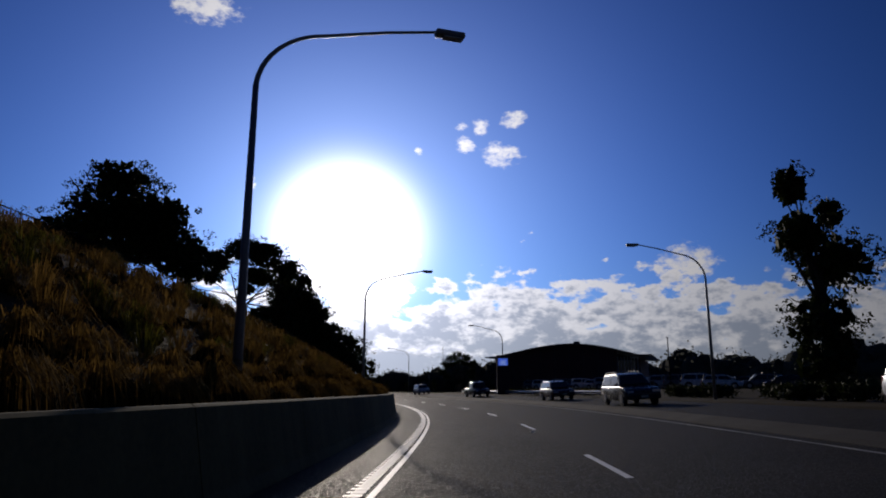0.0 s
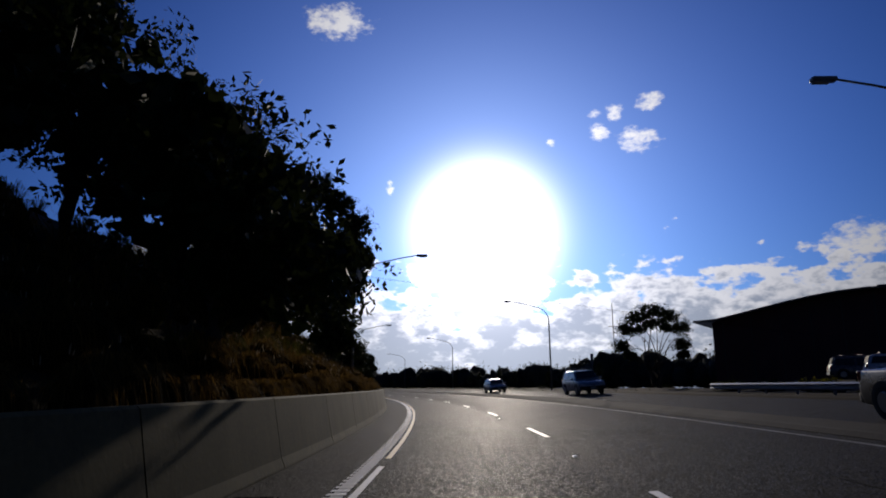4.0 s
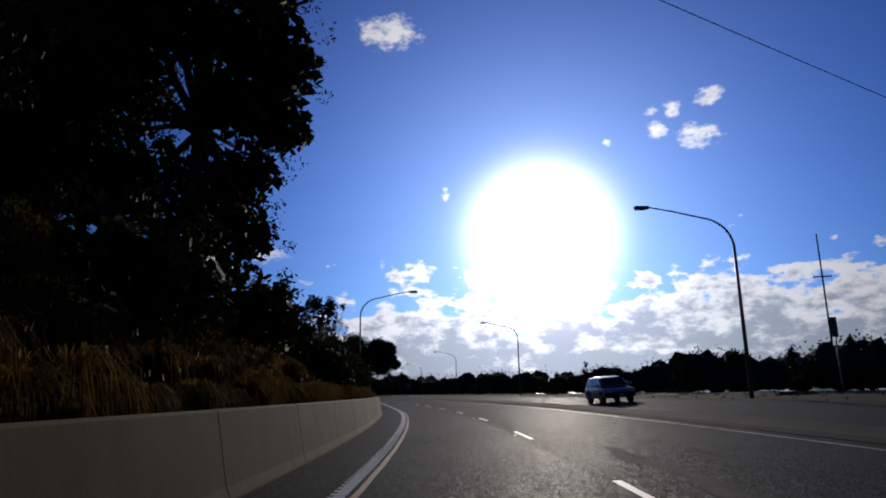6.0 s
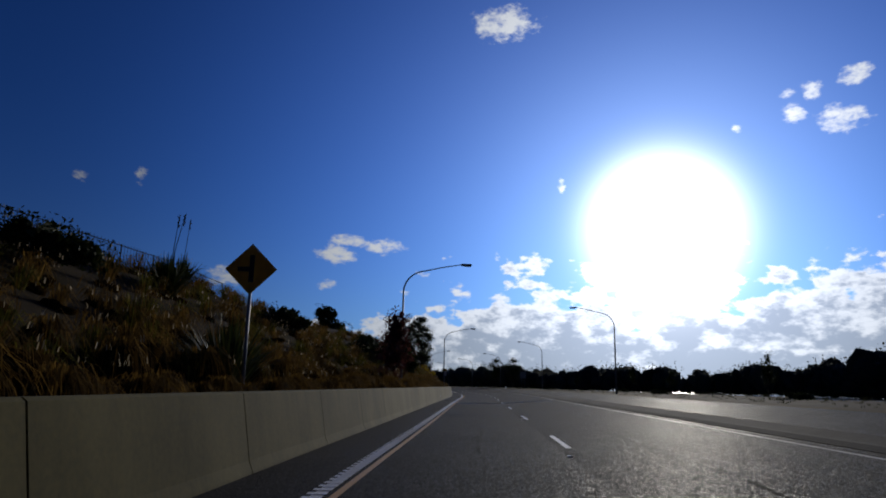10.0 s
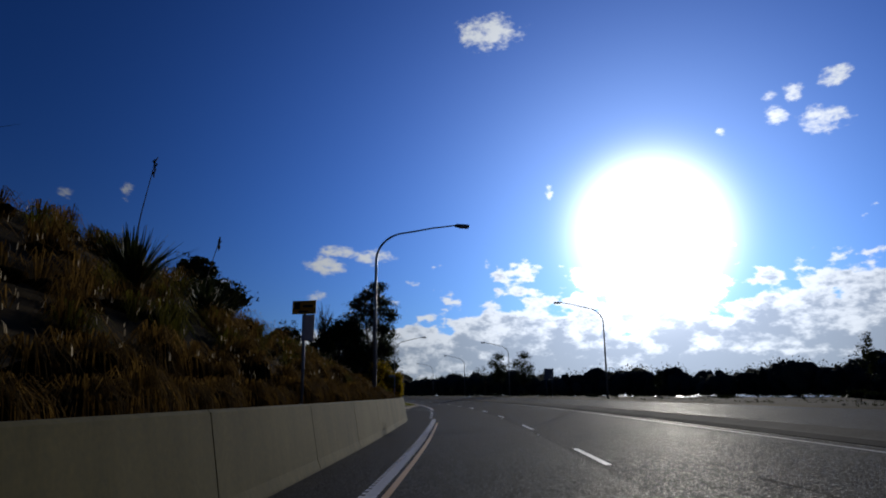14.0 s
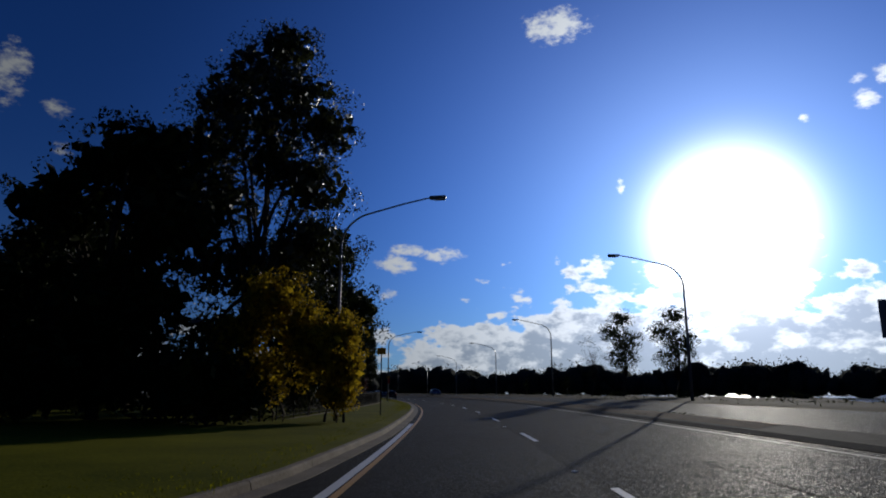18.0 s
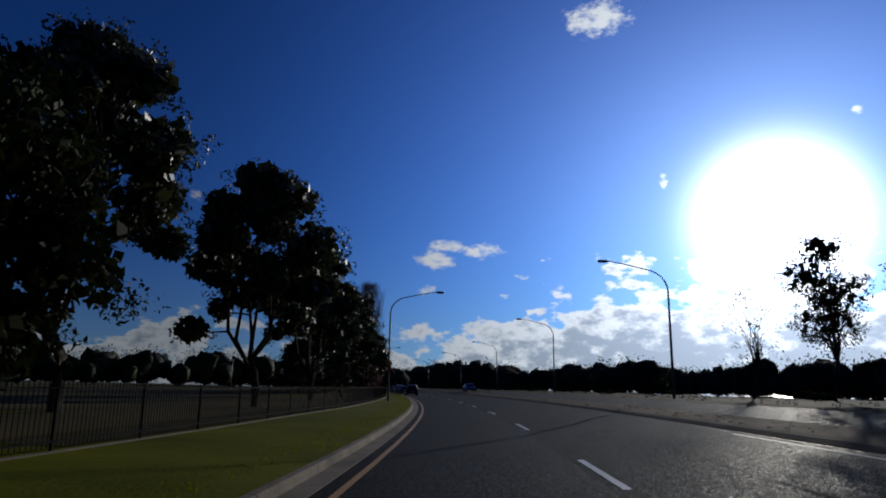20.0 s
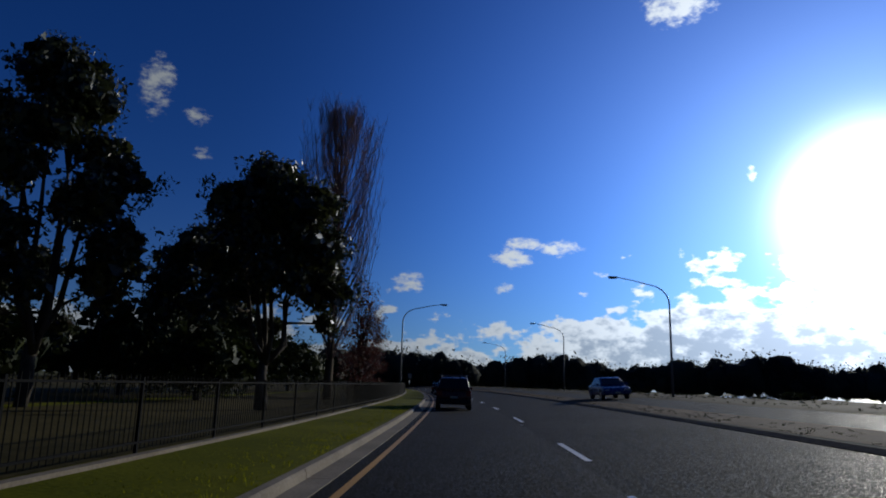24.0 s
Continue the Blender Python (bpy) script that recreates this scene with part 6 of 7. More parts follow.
    for sx in (-1, 1):
        for yy in (y0 + 0.85, y1 - 0.88):
            bm = bmesh.new()
            bmesh.ops.create_cone(bm, cap_ends=True, segments=20, radius1=rad, radius2=rad, depth=0.22, matrix=pose(sx * (hw - 0.10), yy, rad, 0, 90, 0))
            bmesh.ops.bevel(bm, geom=[e for e in bm.edges if len(e.link_faces) == 2 and e.calc_face_angle(0) > 1.0], offset=0.03, segments=2, affect="EDGES")
            wheel = part("wheel", bm, TYRE, top)
            bm = bmesh.new()
            bmesh.ops.create_cone(bm, cap_ends=True, segments=20, radius1=rad + 0.07, radius2=rad + 0.06, depth=0.03, matrix=pose(sx * (hw - 0.008), yy, rad + 0.02, 0, 90, 0))
            part("wheel_arch", bm, TRIM, top)
            bm = bmesh.new()
            bmesh.ops.create_cone(bm, cap_ends=True, segments=16, radius1=rad * 0.64, radius2=rad * 0.58, depth=0.03, matrix=pose(sx * (hw + 0.015), yy, rad, 0, 90 * sx, 0))
            part("rim", bm, RIM, wheel)
        bm = bmesh.new()
        box(bm, sx * (hw - 0.30), sx * (hw - 0.03), y0 + 0.005, y0 + 0.13, belt - 0.30, belt - 0.02, 0.02)
        part("tail_lamp", bm, TAIL, top)
        bm = bmesh.new()
        box(bm, sx * (hw - 0.42), sx * (hw - 0.06), y1 - 0.24, y1 - 0.02, belt - 0.40, belt - 0.26, 0.03)
        part("headlamp", bm, HEADLAMP, top)
        if kind == "suv":
            bm = bmesh.new()
            tube(bm, [(sx * (hw - 0.27), y0 + 0.55, H + 0.005), (sx * (hw - 0.27), y0 + 0.7, H + 0.06), (sx * (hw - 0.27), 0.1, H + 0.06), (sx * (hw - 0.27), 0.3, H + 0.005)], [0.018] * 4, 6)
            part("roof_rail", bm, TRIM, top)
            bm = bmesh.new()
            yb = y0 + 0.95 if sx < 0 else -0.15
            box(bm, -hw + 0.12, hw - 0.12, yb - 0.03, yb + 0.03, H + 0.075, H + 0.105, 0.01)
            part("roof_bar", bm, GALV, top)
    for yy, nm in ((y0, "rear_bumper"), (y1, "front_bumper")):
        bm = bmesh.new()
        box(bm, -hw + 0.03, hw - 0.03, yy - 0.06, yy + 0.08, 0.32, 0.56, 0.04)
        part(nm, bm, TRIM if kind != "sedan" else m, top)
        bm = bmesh.new()
        box(bm, -0.19, 0.19, yy - 0.075, yy + 0.095, 0.60 if nm == "rear_bumper" else 0.40, 0.71 if nm == "rear_bumper" else 0.50, 0.005)
        part("number_plate", bm, PLATE, top)
    if rack:
        bm = bmesh.new()
        for yy in (-1.4, -0.8, -0.2, 0.2):
            box(bm, -hw + 0.25, hw - 0.25, yy - 0.03, yy + 0.03, H + 0.10, H + 0.14)
        for sx in (-1, 1):
            box(bm, sx * (hw - 0.28), sx * (hw - 0.24), -1.6, 0.4, H + 0.05, H + 0.2)
        part("roof_rack", bm, TRIM, top)
    return top


def park_car(c, s, off, z, yaw, tilt=0.0, first=False):
    p = on(s, off, z)
    m = pose(p.x, p.y, p.z, 0, tilt, heading(s) + yaw)
    if first:
        c.matrix_basis = m
        return c
    return copy_thing(c, m)


lead = car("dark red-brown four-wheel-drive with roof rails, driving ahead", "red", "suv")
park_car(lead, 365.5, -0.2, 0.0, 0, first=True)
c_dark_suv = car("dark wagon on the opposite carriageway", "dark", "suv")
park_car(c_dark_suv, 30, 9.9, right_z(0, 9.9), 180, 4, True)
c_white = car("white wagon with roof rails beside the opposite carriageway", "white", "suv")
park_car(c_white, 17.5, 13.4, 0.84, 176, 0, True)
c_red = car("small dark red hatchback on the opposite carriageway", "red", "hatch")
park_car(c_red, 43, 10.2, right_z(0, 10.2), 180, 4, True)
c_pick = car("dark pickup truck on the opposite carriageway", "dark", "pickup")
park_car(c_pick, 66, 10.0, right_z(0, 10), 180, 4, True)
c_rack = car("pale grey four-wheel-drive with a loaded roof rack", "silver", "suv", True)
park_car(c_rack, 94.5, 11.2, right_z(0, 11.2), 180, 4, True)
c_hatch = car("silver hatchback on the opposite carriageway", "silver", "hatch")
park_car(c_hatch, 116, 10.2, right_z(0, 10.2), 180, 4, True)
c_sedan = car("dark sedan in the queue ahead", "grey", "sedan")
c_blue = car("bright blue sedan on the opposite carriageway", "blue", "sedan")
park_car(c_blue, 373, 10.7, right_z(0, 10.7), 180, 4, True)
# a queue far ahead
park_car(c_sedan, 382, -0.1, 0.0, 0, first=True)
park_car(c_white, 392, 0.0, 0.0, 0)
park_car(c_hatch, 402, 0.1, 0.0, 0)
park_car(c_red, 412, 0.1, 0.0, 0)
# the car park
PARKED = (("white", "hatch"), ("silver", "suv"), ("dark", "sedan"), ("grey", "suv"), ("white", "suv"), ("dark", "hatch"))
protos = {}
for i in range(30):
    p, k = PARKED[(i * 5 + i // 4) % 6]
    if (p, k) not in protos:
        protos[p, k] = car({"white": "white car parked in the car park", "silver": "silver wagon parked in the car park", "dark": "dark car parked in the car park", "grey": "grey wagon parked in the car park"}[p], p, k)
        first = True
    else:
        first = False
    row = i % 2
    park_car(protos[p, k], 54 + (i // 2) * 2.9 + row * 1.2, 27.0 + row * 7.0, 1.52 + 0.038 * row, 62 if row else -118, 0, first)


# ---- car-park side: guardrail, hedges, building, signs ----
rail = tagged(new("guardrail"), "galvanised steel guardrail beside the opposite carriageway", "guardrail")
q = 40.0
while q < 84:
    def wprof(s, o=13.05, z=1.02):
        return [(o, z), (o - 0.04, z + 0.05), (o - 0.01, z + 0.11), (o - 0.01, z + 0.17), (o - 0.04, z + 0.23), (o, z + 0.30), (o + 0.006, z + 0.30), (o - 0.03, z + 0.23), (o, z + 0.17), (o, z + 0.11), (o - 0.03, z + 0.05), (o + 0.006, z)]
    ob = new("rail", sweep("rail", wprof, q, q + 3.98, GALV, 2.0, closed=True))
    ob.parent = rail
    for d in (0.1, 2.1):
        p = on(q + d, 13.14, 0.7)
        ob = new("post", bar_mesh("post", 0.1, 0.06, 0.68, GALV))
        ob.parent, ob.matrix_basis = rail, pose(p.x, p.y, p.z, 0, 0, heading(q))
    q += 4.0
for i in range(12):
    s = 50 + i * 3.4
    shrub("low grassy hedge plant beside the car park", s, 14.6, 0.82, [(0, 0, 0.3, 0.7, 0.32), (0, 1.2, 0.3, 0.7, 0.3)], 22, 80, 0.12, GREEN_GRASS if i % 2 else LEAF, 200 + i, 0.2)
for i, (s, o) in enumerate(((34.5, 14.8), (37, 15.2), (39, 14.9), (24, 14.4), (26.5, 14.0), (28.5, 14.5))):
    shrub("rounded low hedge in front of the car park", s, o, 0.82, [(0, 0, 0.4, 1.0, 0.42), (0, 1.0, 0.4, 0.9, 0.4)], 40, 90, 0.12, seed=220 + i, sigma=0.22)

CLADDING = material("dark_cladding", (0.046, 0.018, 0.020), (0.092, 0.038, 0.040), 1.0, 0.7, bump=0.2, coarse=0.3, fine=3.0)
ROOFING = material("dark_roof", (0.035, 0.036, 0.040), (0.07, 0.072, 0.08), 1.0, 0.55, bump=0.2, coarse=0.2, fine=4.0)
PALE_FRAME = material("pale_window_frame", (0.35, 0.36, 0.37), (0.5, 0.51, 0.52), 1.0, 0.5, bump=0.0)


def long_building():
    """A low dark hall with a shallow curved roof that overhangs at its ends."""
    ob = tagged(new("building"), "long dark low hall with a shallow curved overhanging roof", "building")
    a, b = Vector((83.2, 131.4, 0)), Vector((104.3, 107.1, 0))
    d = (b - a).normalized()
    yaw = math.degrees(math.atan2(d.y, d.x))
    ob.matrix_basis = pose(a.x, a.y, 0.2, 0, 0, yaw)
    Lb, depth = (b - a).length, 28.0

    def top(u):
        return 8.7 + 2.8 * math.sin(math.pi * min(max(u, 0), 1) ** 1.15) * 0.95
    n = 14
    for nm, x0, x1, yq in (("front_wall", 0, Lb * 0.86, 0.0), ("back_wall", 0, Lb, depth)):
        v, f = [], []
        for i in range(n + 1):
            x = x0 + (x1 - x0) * i / n
            for y in (yq, yq + 0.3):
                v += [(x, y, -0.6), (x, y, top(x / Lb) - 0.2)]
        for i in range(n):
            k = i * 4
            f += [(k, k + 4, k + 5, k + 1), (k + 2, k + 3, k + 7, k + 6), (k + 1, k + 5, k + 7, k + 3)]
        f += [(0, 1, 3, 2), (n * 4, n * 4 + 2, n * 4 + 3, n * 4 + 1)]
        me = raw_mesh(nm, v, f, CLADDING)
        part(nm, me, None, ob)
    for nm, x in (("end_wall", 0.0), ("end_wall", Lb - 0.3)):
        bm = bmesh.new()
        box(bm, x, x + 0.3, 0.3 if x < 1 else 4.5, depth, -0.6, 8.4)
        part(nm, bm, CLADDING, ob)
    v, f = [], []
    for i in range(n + 1):
        x = -1.9 + (Lb + 4.8) * i / n
        z = top(x / Lb)
        v += [(x, -1.6, z - 0.16), (x, -1.6, z + 0.05), (x, depth + 1.4, z + 0.05), (x, depth + 1.4, z - 0.16)]
    for i in range(n):
        k = i * 4
        for j in range(4):
            f.append((k + j, k + (j + 1) % 4, k + 4 + (j + 1) % 4, k + 4 + j))
    f += [(0, 1, 2, 3), (n * 4 + 3, n * 4 + 2, n * 4 + 1, n * 4)]
    roof = part("roof", raw_mesh("roof", v, f, ROOFING), None, ob)
    bm = bmesh.new()
    box(bm, Lb * 0.55, Lb * 0.59, 4, 5.2, 11.2, 12.2, 0.05)
    part("roof_vent", bm, ROOFING, roof)
    for i in range(7):
        x = Lb * 0.86 + 0.15 + i * (Lb * 0.14 - 0.3) / 6
        bm = bmesh.new()
        box(bm, x - 0.06, x + 0.06, 0.05, 0.2, -0.6, 8.4)
        part("column", bm, PALE_FRAME, ob, "pale slim column")
    for i in range(3):
        bm = bmesh.new()
        box(bm, Lb * 0.86 + 0.1 + i * 1.3, Lb * 0.86 + 1.3 + i * 1.3, 0.3, 0.34, 3.6, 7.6)
        part("window_pane", bm, GLASS, ob)
    for i in range(9):
        bm = bmesh.new()
        x = 1.2 + i * 3.2
        box(bm, x, x + 0.07, -0.05, 0.0, 0.3, top(x / Lb) - 0.3)
        part("cladding_joint", bm, ROOFING, ob)
    return ob


long_building()

BLUE_PANEL = bpy.data.materials.new("blue_screen")
BLUE_PANEL.use_nodes = True
BLUE_PANEL.node_tree.nodes["Principled BSDF"].inputs["Base Color"].default_value = (0.05, 0.12, 0.6, 1)
BLUE_PANEL.node_tree.nodes["Principled BSDF"].inputs["Emission Color"].default_value = (0.06, 0.16, 0.9, 1)
BLUE_PANEL.node_tree.nodes["Principled BSDF"].inputs["Emission Strength"].default_value = 0.45
PALE_BLUE = bpy.data.materials.new("pale_blue_screen")
PALE_BLUE.use_nodes = True
PALE_BLUE.node_tree.nodes["Principled BSDF"].inputs["Base Color"].default_value = (0.3, 0.4, 0.8, 1)
PALE_BLUE.node_tree.nodes["Principled BSDF"].inputs["Emission Color"].default_value = (0.4, 0.6, 1.0, 1)
PALE_BLUE.node_tree.nodes["Principled BSDF"].inputs["Emission Strength"].default_value = 0.45
SIGN_YELLOW = material("sign_yellow", (0.42, 0.24, 0.015), (0.62, 0.36, 0.03), 1.0, 0.55, bump=0.0, coarse=0.8, fine=6.0, transmit=0.12)
SIGN_BLACK = material("sign_black", (0.008, 0.008, 0.008), (0.016, 0.016, 0.016), 1.0, 0.5, bump=0.0)
SIGN_WHITE = material("sign_white", (0.42, 0.42, 0.44), (0.6, 0.6, 0.62), 1.0, 0.5, bump=0.0, transmit=0.15)
SIGN_GREY = material("sign_back_grey", (0.20, 0.21, 0.22), (0.30, 0.31, 0.32), 1.0, 0.5, metal=0.5, bump=0.0)
SIGN_RED = material("sign_red", (0.35, 0.03, 0.03), (0.5, 0.05, 0.05), 1.0, 0.5, bump=0.0, transmit=0.15)
SIGN_LIME = material("sign_lime", (0.32, 0.34, 0.02), (0.5, 0.52, 0.05), 1.0, 0.5, bump=0.0, transmit=0.2)


def plate(bm, pts, y, t=0.012):
    """A flat plate of outline points (x, z), facing -y."""
    f = bm.faces.new([bm.verts.new((x, y, z)) for x, z in pts])
    r = bmesh.ops.extrude_face_region(bm, geom=[f])
    for q in r["geom"]:
        if isinstance(q, bmesh.types.BMVert):
            q.co.y += t
    bmesh.ops.recalc_face_normals(bm, faces=bm.faces)
    return bm


def rect(x0, x1, z0, z1):
    return [(x0, z0), (x1, z0), (x1, z1), (x0, z1)]


def sign(name, label, s, off, base, posts, height, plates, turn=0.0, post_mat=None):
    """plates: (part name, outline, material, depth in front)."""
    p = on(s, off, base)
    ob = tagged(new(name), label, "sign")
    ob.matrix_basis = pose(p.x, p.y, p.z, 0, 0, heading(s) + turn) @ Matrix.Scale(1.16, 4)
    for x in posts:
        bm = bmesh.new()
        tube(bm, [(x, 0, -0.3), (x, 0, height)], [0.03, 0.03], 8)
        part("post", bm, post_mat or GALV, ob, smooth=True)
    for nm, pts, m, front in plates:
        part(nm, plate(bmesh.new(), pts, -0.045 - front, 0.012), m, ob)
    return ob


r0 = 0.44
sign("warning_sign", "yellow diamond warning sign with a black side-road arrow on a post", 149.4, -4.0, 0.75, (0,), 2.6,
     [("face", [(0, 2.34 - r0), (r0, 2.34), (0, 2.34 + r0), (-r0, 2.34)], SIGN_YELLOW, 0.0), ("arrow", [(-0.03, 2.12), (0.05, 2.12), (0.05, 2.58), (-0.03, 2.58)], SIGN_BLACK, 0.004), ("arrow_branch", [(-0.22, 2.30), (-0.03, 2.30), (-0.03, 2.38), (-0.22, 2.38)], SIGN_BLACK, 0.005)], 4)
bars = [("text_bar", rect(-0.10, 0.08, 1.66, 1.69), SIGN_BLACK, 0.004), ("text_bar", rect(-0.02, 0.16, 1.75, 1.79), SIGN_BLACK, 0.004), ("symbol", rect(-0.18, -0.08, 1.72, 1.84), SIGN_BLACK, 0.004)]
sign("bus_stop_sign", "yellow plate over a white plate on a thin post", 203.0, -3.6, 1.05, (0.0,), 1.7, [("yellow_plate", rect(-0.22, 0.22, 1.63, 1.87), SIGN_YELLOW, 0.0), ("white_plate", rect(-0.03, 0.2, 1.16, 1.62), SIGN_WHITE, 0.0)] + bars, -8)
sign("bus_stop_sign", "yellow plate over a white plate on a thin post", 121.6, -6.0, bank_z(121.6, -6.0) - 0.1, (0.0,), 1.6, [("yellow_plate", rect(-0.22, 0.22, 1.3, 1.62), SIGN_YELLOW, 0.0), ("white_plate", rect(-0.12, 0.2, 0.75, 1.29), SIGN_WHITE, 0.0)], -8)
sign("roadside_sign", "small orange-yellow sign on a dark post in the verge", 277.8, -3.5, 0.1, (0.0,), 3.1, [("yellow_plate", rect(-0.2, 0.2, 2.75, 3.05), SIGN_YELLOW, 0.0)], 0, BLACK_STEEL)
sign("chevron_sign", "lime chevron sign pointing to the side road", 249.6, -5.1, 0.1, (0.0,), 1.3, [("face", rect(-0.24, 0.24, 0.85, 1.5), SIGN_LIME, 0.0), ("chevron", [(0.16, 1.46), (-0.02, 1.46), (-0.18, 1.18), (-0.02, 0.89), (0.16, 0.89), (0.0, 1.18)], SIGN_BLACK, 0.004)], 12)
sign("street_name_sign", "slim white post with a dark street name blade", 245.5, -4.62, 0.1, (0.0,), 2.72, [("name_blade", rect(-0.55, -0.04, 2.48, 2.68), SIGN_GREY, -0.05)], 25, SIGN_WHITE)
sign("road_sign_board", "large square board on two posts, seen from behind", 269.5, 14.3, 0.45, (-0.35, 0.35), 3.6, [("board", rect(-0.6, 0.6, 2.5, 3.8), SIGN_GREY, -0.09)], 0)
sign("road_sign_board", "small board on a post, seen from behind", 433, -3.3, 0.1, (0.0,), 2.1, [("board", rect(-0.28, 0.28, 1.8, 2.5), SIGN_GREY, -0.09)], 0)
sign("direction_sign", "narrow dark sign on a post on the verge", 109.5, 15.2, 0.6, (0.0,), 3.2, [("board", rect(-0.14, 0.14, 2.5, 3.3), SIGN_GREY, -0.05)], 0)
sign("lamp_post_sign", "yellow plate over a red plate strapped to the lamp post", 322.55, -3.97, 0.1, (), 0, [("yellow_plate", rect(-0.2, 0.17, 2.62, 2.86), SIGN_YELLOW, 0.1), ("red_plate", rect(-0.03, 0.17, 2.06, 2.61), SIGN_RED, 0.1), ("strap", rect(-0.1, 0.1, 2.3, 2.34), GALV, 0.085), ("symbol", rect(-0.14, -0.06, 2.68, 2.8), SIGN_BLACK, 0.105)], 0)
p = on(67.8, 12.95, 0.7)
pyl = tagged(new("pylon_sign"), "dark pylon sign with a lit blue screen", "sign")
pyl.matrix_basis = pose(p.x, p.y, p.z + 0.95, 0, 0, heading(67.8) - 6) @ Matrix.Scale(0.82, 4)
bm = bmesh.new()
box(bm, -0.95, 0.95, -0.18, 0.18, -1.5, 5.0, 0.03)
part("body", bm, CLADDING, pyl)
part("screen", plate(bmesh.new(), rect(-0.76, 0.76, 3.4, 4.5), -0.205, 0.02), BLUE_PANEL, pyl, "lit blue screen")
for k, (x0, x1, z) in enumerate(((-0.35, 0.55, 4.05), (-0.5, 0.35, 3.8), (-0.4, 0.5, 3.55))):
    part("text_bar", plate(bmesh.new(), rect(x0, x1, z, z + 0.12), -0.22, 0.01), PALE_BLUE, pyl)

# utility pole, wires, slim car-park lamp
up = tagged(new("utility_pole"), "slender utility pole with a cross arm", "pole")
p = on(118.2, 21.1, -0.3)
up.matrix_basis = pose(p.x, p.y, p.z, 0, 0, heading(118) - 20)
bm = bmesh.new()
tube(bm, [(0, 0, -0.5), (0, 0, 11.4)], [0.075, 0.045], 8)
part("pole", bm, BARK, up, smooth=True)
bm = bmesh.new()
box(bm, -0.55, 0.55, -0.03, 0.03, 8.5, 8.58)
part("cross_arm", bm, BARK, up)
a, b = Vector((4.9, 91.5, 9.75)), Vector((95, 123, 6.4))
bm = bmesh.new()
n = 24
tube(bm, [a.lerp(b, i / n) + Vector((0, 0, -2.0 * (i / n) * (1 - i / n))) for i in range(n + 1)], [0.009] * (n + 1), 5)
w = tagged(new("overhead_wire"), "thin dark overhead wire crossing the road", "wire")
part("strand", bm, BLACK_STEEL, w)
cpl = tagged(new("car_park_lamp"), "slim dark lamp post in the car park", "lamp post")
p = on(59.1, 25.2, 0.8)
cpl.matrix_basis = pose(p.x, p.y, p.z, 0, 0, 30)
bm = bmesh.new()
tube(bm, [(0, 0, -0.3), (0, 0, 6.6)], [0.08, 0.06], 8)
part("pole", bm, BLACK_STEEL, cpl)
bm = bmesh.new()
box(bm, -0.45, 0.1, -0.1, 0.1, 6.55, 6.65, 0.02)
part("head", bm, BLACK_STEEL, cpl)
wp = tagged(new("utility_pole"), "wooden utility pole with a lamp arm by the side road", "pole")
p = on(286, -26, 0.1)
wp.matrix_basis = pose(p.x, p.y, p.z, 0, 0, 10)
bm = bmesh.new()
tube(bm, [(0, 0, -0.5), (0, 0, 9.5)], [0.13, 0.09], 9)
part("pole", bm, BARK, wp, smooth=True)
bm = bmesh.new()
tube(bm, [(0, 0, 8.7), (-1.2, 0, 9.05), (-2.2, 0, 9.1)], [0.03, 0.03, 0.04], 6)
part("lamp_arm", bm, GALV, wp)

SPRAY = material("spray_paint", (0.008, 0.008, 0.008), (0.02, 0.02, 0.02), 1.0, 0.98, spec=0.0, bump=0.0)
# graffiti strokes on the end of the barrier, drain grate, road studs, patched asphalt
graf = tagged(new("graffiti"), "tall scrawled dark spray-paint strokes on the barrier end", "graffiti")


def stroke(s0, z0, s1, z1):
    """A thin line drawn on the barrier's sloping face between two stations and heights."""
    q = []
    for i in range(7):
        f = i / 6
        s, z = s0 + (s1 - s0) * f, z0 + (z1 - z0) * f
        q.append((s, z))
    v, faces = [], []
    for s, z in q:
        for ds, dz in ((-0.009, -0.006), (0.009, 0.006)):
            zz = z + dz
            o = -2.97 - 0.170 * (zz - 0.18) + flare(s + ds) + 0.012 if zz > 0.18 else -2.91 - 0.4 * (zz - 0.03) + flare(s + ds) + 0.012
            v.append(tuple(on(s + ds, o, zz)))
    for i in range(6):
        faces.append((2 * i, 2 * i + 1, 2 * i + 3, 2 * i + 2))
    ob = new("stroke", raw_mesh("stroke", v, faces, SPRAY))
    ob.parent = graf


for s0, z0, s1, z1 in ((224.6, 0.2, 224.7, 0.95), (224.7, 0.95, 225.1, 0.93), (224.65, 0.6, 225.0, 0.6), (225.4, 0.15, 225.5, 0.95), (225.5, 0.95, 226.0, 0.15), (226.0, 0.15, 226.1, 0.98), (226.5, 0.2, 226.7, 0.95), (226.7, 0.95, 227.1, 0.92), (227.3, 0.15, 227.4, 0.98), (227.4, 0.95, 227.9, 0.85), (227.9, 0.85, 227.5, 0.55), (227.5, 0.55, 228.1, 0.2), (228.7, 0.12, 228.7, 1.0), (229.1, 0.15, 229.1, 0.85), (229.1, 0.85, 229.5, 0.7), (229.5, 0.7, 229.1, 0.5), (229.1, 0.5, 229.6, 0.3), (229.9, 0.2, 230.1, 0.85), (230.1, 0.85, 230.4, 0.2), (230.7, 0.2, 230.7, 0.8), (230.7, 0.8, 231.1, 0.65), (231.1, 0.65, 230.7, 0.5), (230.7, 0.5, 231.2, 0.2), (231.5, 0.6, 231.9, 0.4), (231.9, 0.4, 231.5, 0.25)):
    stroke(223.6 + (s0 - 224.6) * 0.42, z0, 223.6 + (s1 - 224.6) * 0.42, z1)
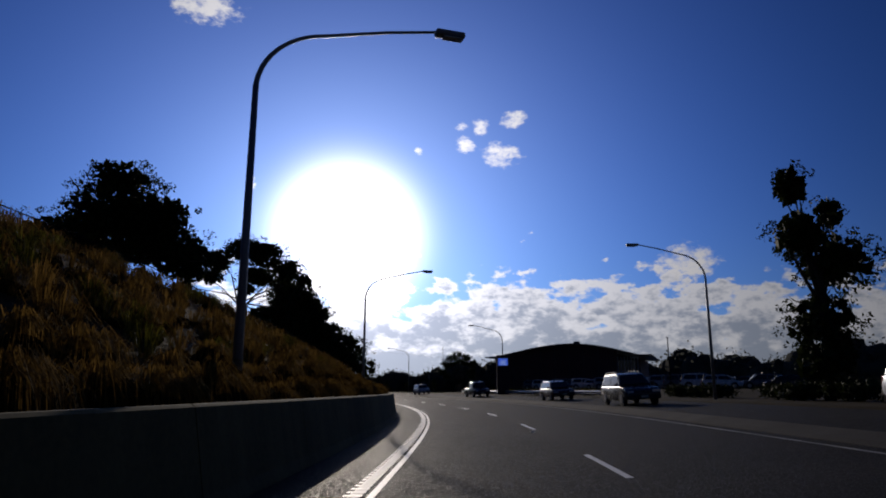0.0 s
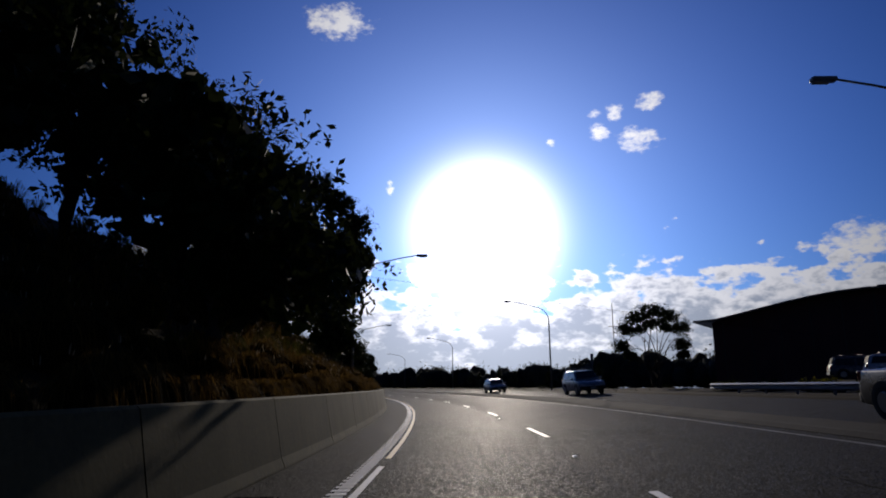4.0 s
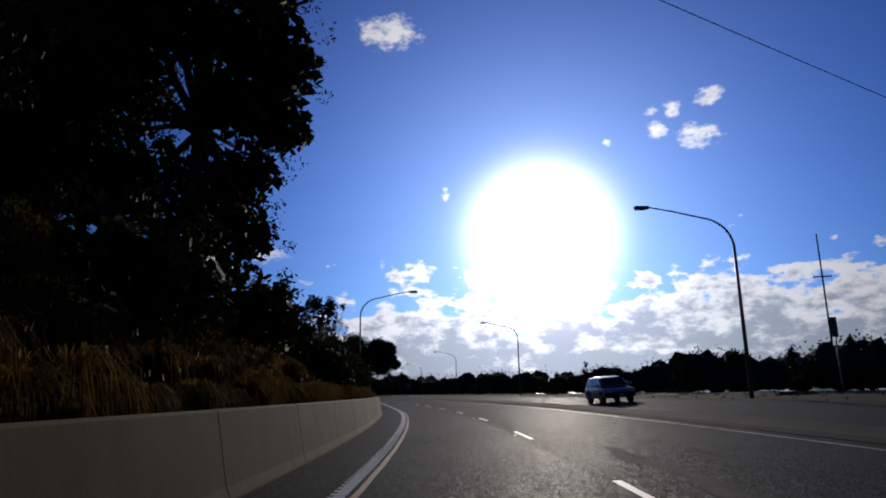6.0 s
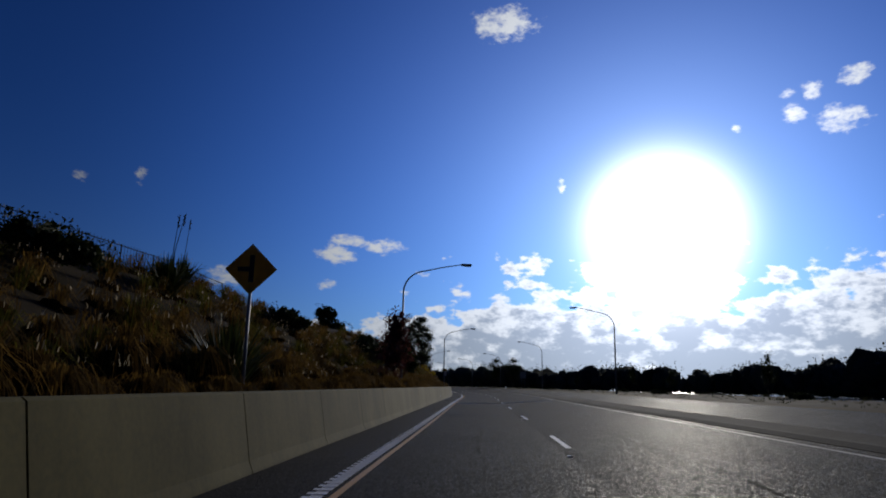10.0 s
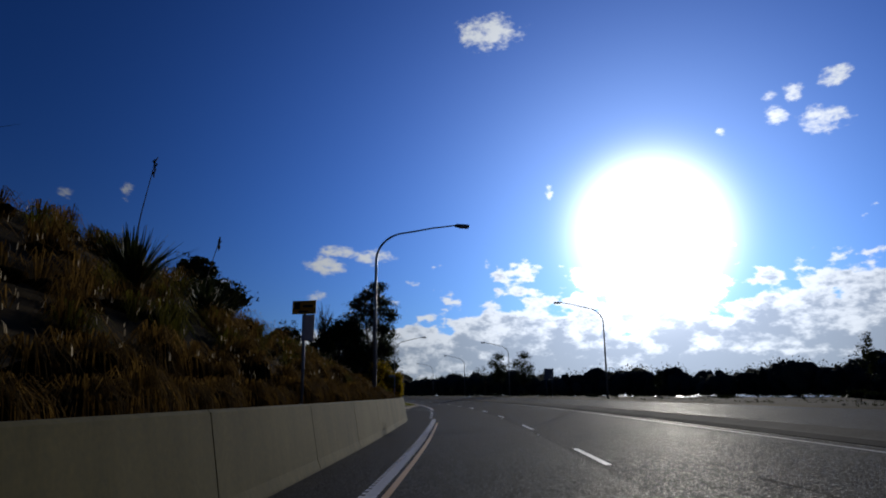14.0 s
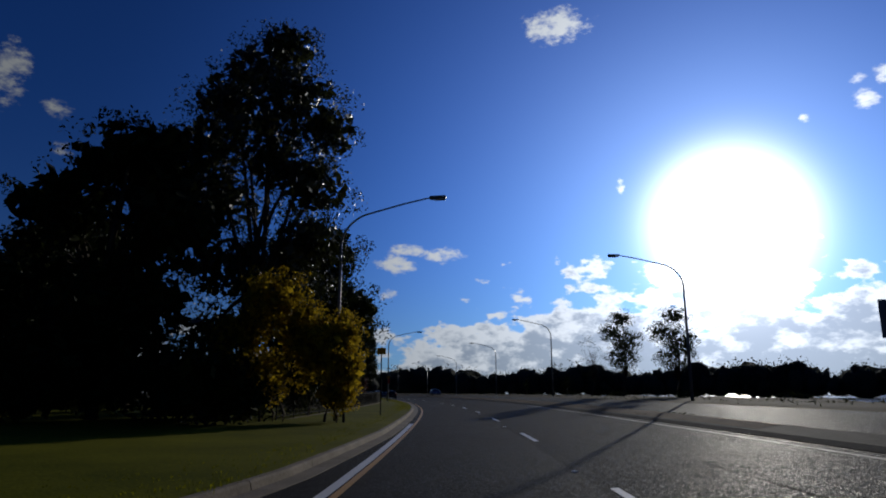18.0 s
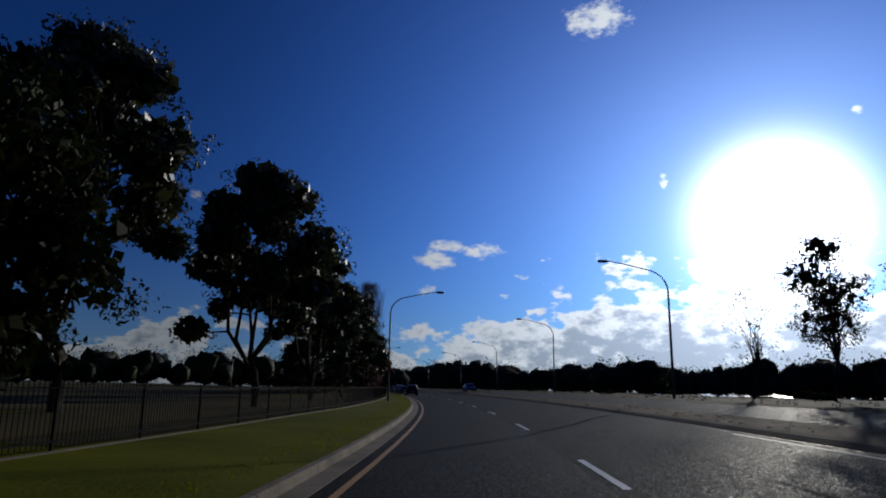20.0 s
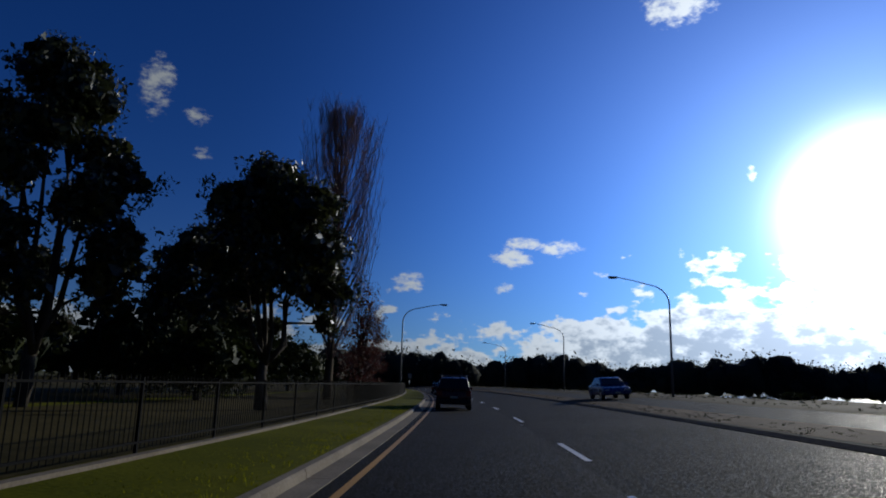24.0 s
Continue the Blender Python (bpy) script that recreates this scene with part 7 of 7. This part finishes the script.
tag = tagged(new("graffiti"), "small white scrawled tag low on the barrier", "graffiti")
for k in range(7):
    q = 187.3 + k * 0.05
    z0, z1 = 0.27 + 0.03 * (k % 3), 0.36 + 0.03 * ((k * 2) % 3)
    v = [tuple(on(q + a, -2.97 - 0.170 * (z - 0.18) + 0.010, z)) for a, z in ((-0.004, z0), (0.004, z0), (0.026, z1), (0.018, z1))]
    ob = new("stroke", raw_mesh("stroke", v, [(0, 1, 2, 3)], WHITE_PAINT))
    ob.parent = tag
for s in (62.0, 137.5, 187.9):
    g = tagged(new("drain_grate"), "dark iron drain grate in the shoulder beside the barrier", "drain")
    p = on(s, -2.52, 0.006)
    g.matrix_basis = pose(p.x, p.y, p.z, 0, 0, heading(s))
    bm = bmesh.new()
    for x0, x1, y0, y1 in ((-0.28, -0.24, -0.5, 0.5), (0.24, 0.28, -0.5, 0.5), (-0.24, 0.24, -0.5, -0.46), (-0.24, 0.24, 0.46, 0.5)):
        box(bm, x0, x1, y0, y1, 0, 0.02)
    part("frame", bm, BLACK_STEEL, g)
    for k in range(11):
        bm = bmesh.new()
        box(bm, -0.24, 0.24, -0.43 + k * 0.083, -0.405 + k * 0.083, 0.0, 0.016)
        part("bar", bm, BLACK_STEEL, g)
STUD = material("road_stud", (0.5, 0.5, 0.5), (0.75, 0.75, 0.74), 1.0, 0.3, bump=0.0)
bm = bmesh.new()
box(bm, -0.05, 0.05, -0.05, 0.05, 0, 0.018, 0.008)
stud_me = bpy.data.meshes.new("road_stud")
bm.to_mesh(stud_me)
bm.free()
stud_me.materials.append(STUD)
TAR = material("tar_seam", (0.006, 0.006, 0.007), (0.014, 0.014, 0.015), 1.0, 0.9, spec=0.02, bump=0.2, fine=20.0)
for o, s0, s1 in ((3.35, 88, 122), (4.55, 60, 104), (0.35, 150, 196), (3.9, 140, 215), (4.3, 228, 300), (0.6, 20, 58), (3.7, 290, 352)):
    me = sweep("tar_seam", lambda s: [(o + 0.05 * math.sin(s * 0.9) + 0.03 * math.sin(s * 2.7), right_z(s, o) + 0.004), (o + 0.035 + 0.05 * math.sin(s * 0.9) + 0.025 * math.sin(s * 3.1), right_z(s, o) + 0.004)], s0, s1, TAR, 0.8)
    tagged(new("tar_seam", me), "thin wavering black tar seam along the lane", "road seam", kind="structure")
studs = tagged(new("road_studs"), "small pale reflective studs along the lane line", "road stud", kind="structure")
q = -6.0
while q < 360:
    p = on(q, 2.1, 0.0)
    ob = new("stud", stud_me)
    ob.parent, ob.matrix_basis = studs, pose(p.x, p.y, 0.004, 0, 0, heading(q))
    q += 12.0
PATCH = material("patched_asphalt", (0.010, 0.010, 0.011), (0.022, 0.021, 0.021), 1.0, 0.85, spec=0.05, bump=0.5, coarse=0.6, fine=45.0)
for s0, s1, o0, o1 in ((91, 97, 3.1, 3.5), (27, 32, 0.6, 1.0), (106, 110, 2.5, 2.8), (112.9, 114.6, 2.45, 2.7)):
    me = sweep("asphalt_patch", lambda s: [(o0 + 0.12 * math.sin(s * 1.7), right_z(s, o0) + 0.004), ((o0 + o1) / 2, right_z(s, (o0 + o1) / 2) + 0.005), (o1 + 0.1 * math.sin(s * 2.3), right_z(s, o1) + 0.004)], s0, s1, PATCH, 0.6)
    tagged(new("asphalt_patch", me), "dark irregular patch in the asphalt", "road patch", kind="structure")
STRIP = material("pale_strip", (0.30, 0.30, 0.29), (0.46, 0.46, 0.45), 1.0, 0.45, bump=0.1, fine=20.0)
for ds in (0.0, -1.3):
    v, f = [], []
    for i in range(27):
        o = -1.25 + i * 0.29
        for w in (-0.035, 0.0, 0.035):
            v.append(tuple(on(181.6 + ds + 0.43 * (o + 1.0) + w, o, right_z(0, o) + (0.02 if w == 0 else 0.004))))
    for i in range(26):
        for j in (0, 1):
            f.append((3 * i + j, 3 * i + j + 1, 3 * i + j + 4, 3 * i + j + 3))
    tagged(new("road_strip", raw_mesh("road_strip", v, f, STRIP)), "thin pale strip laid slantwise across both lanes", "road marking", kind="structure")
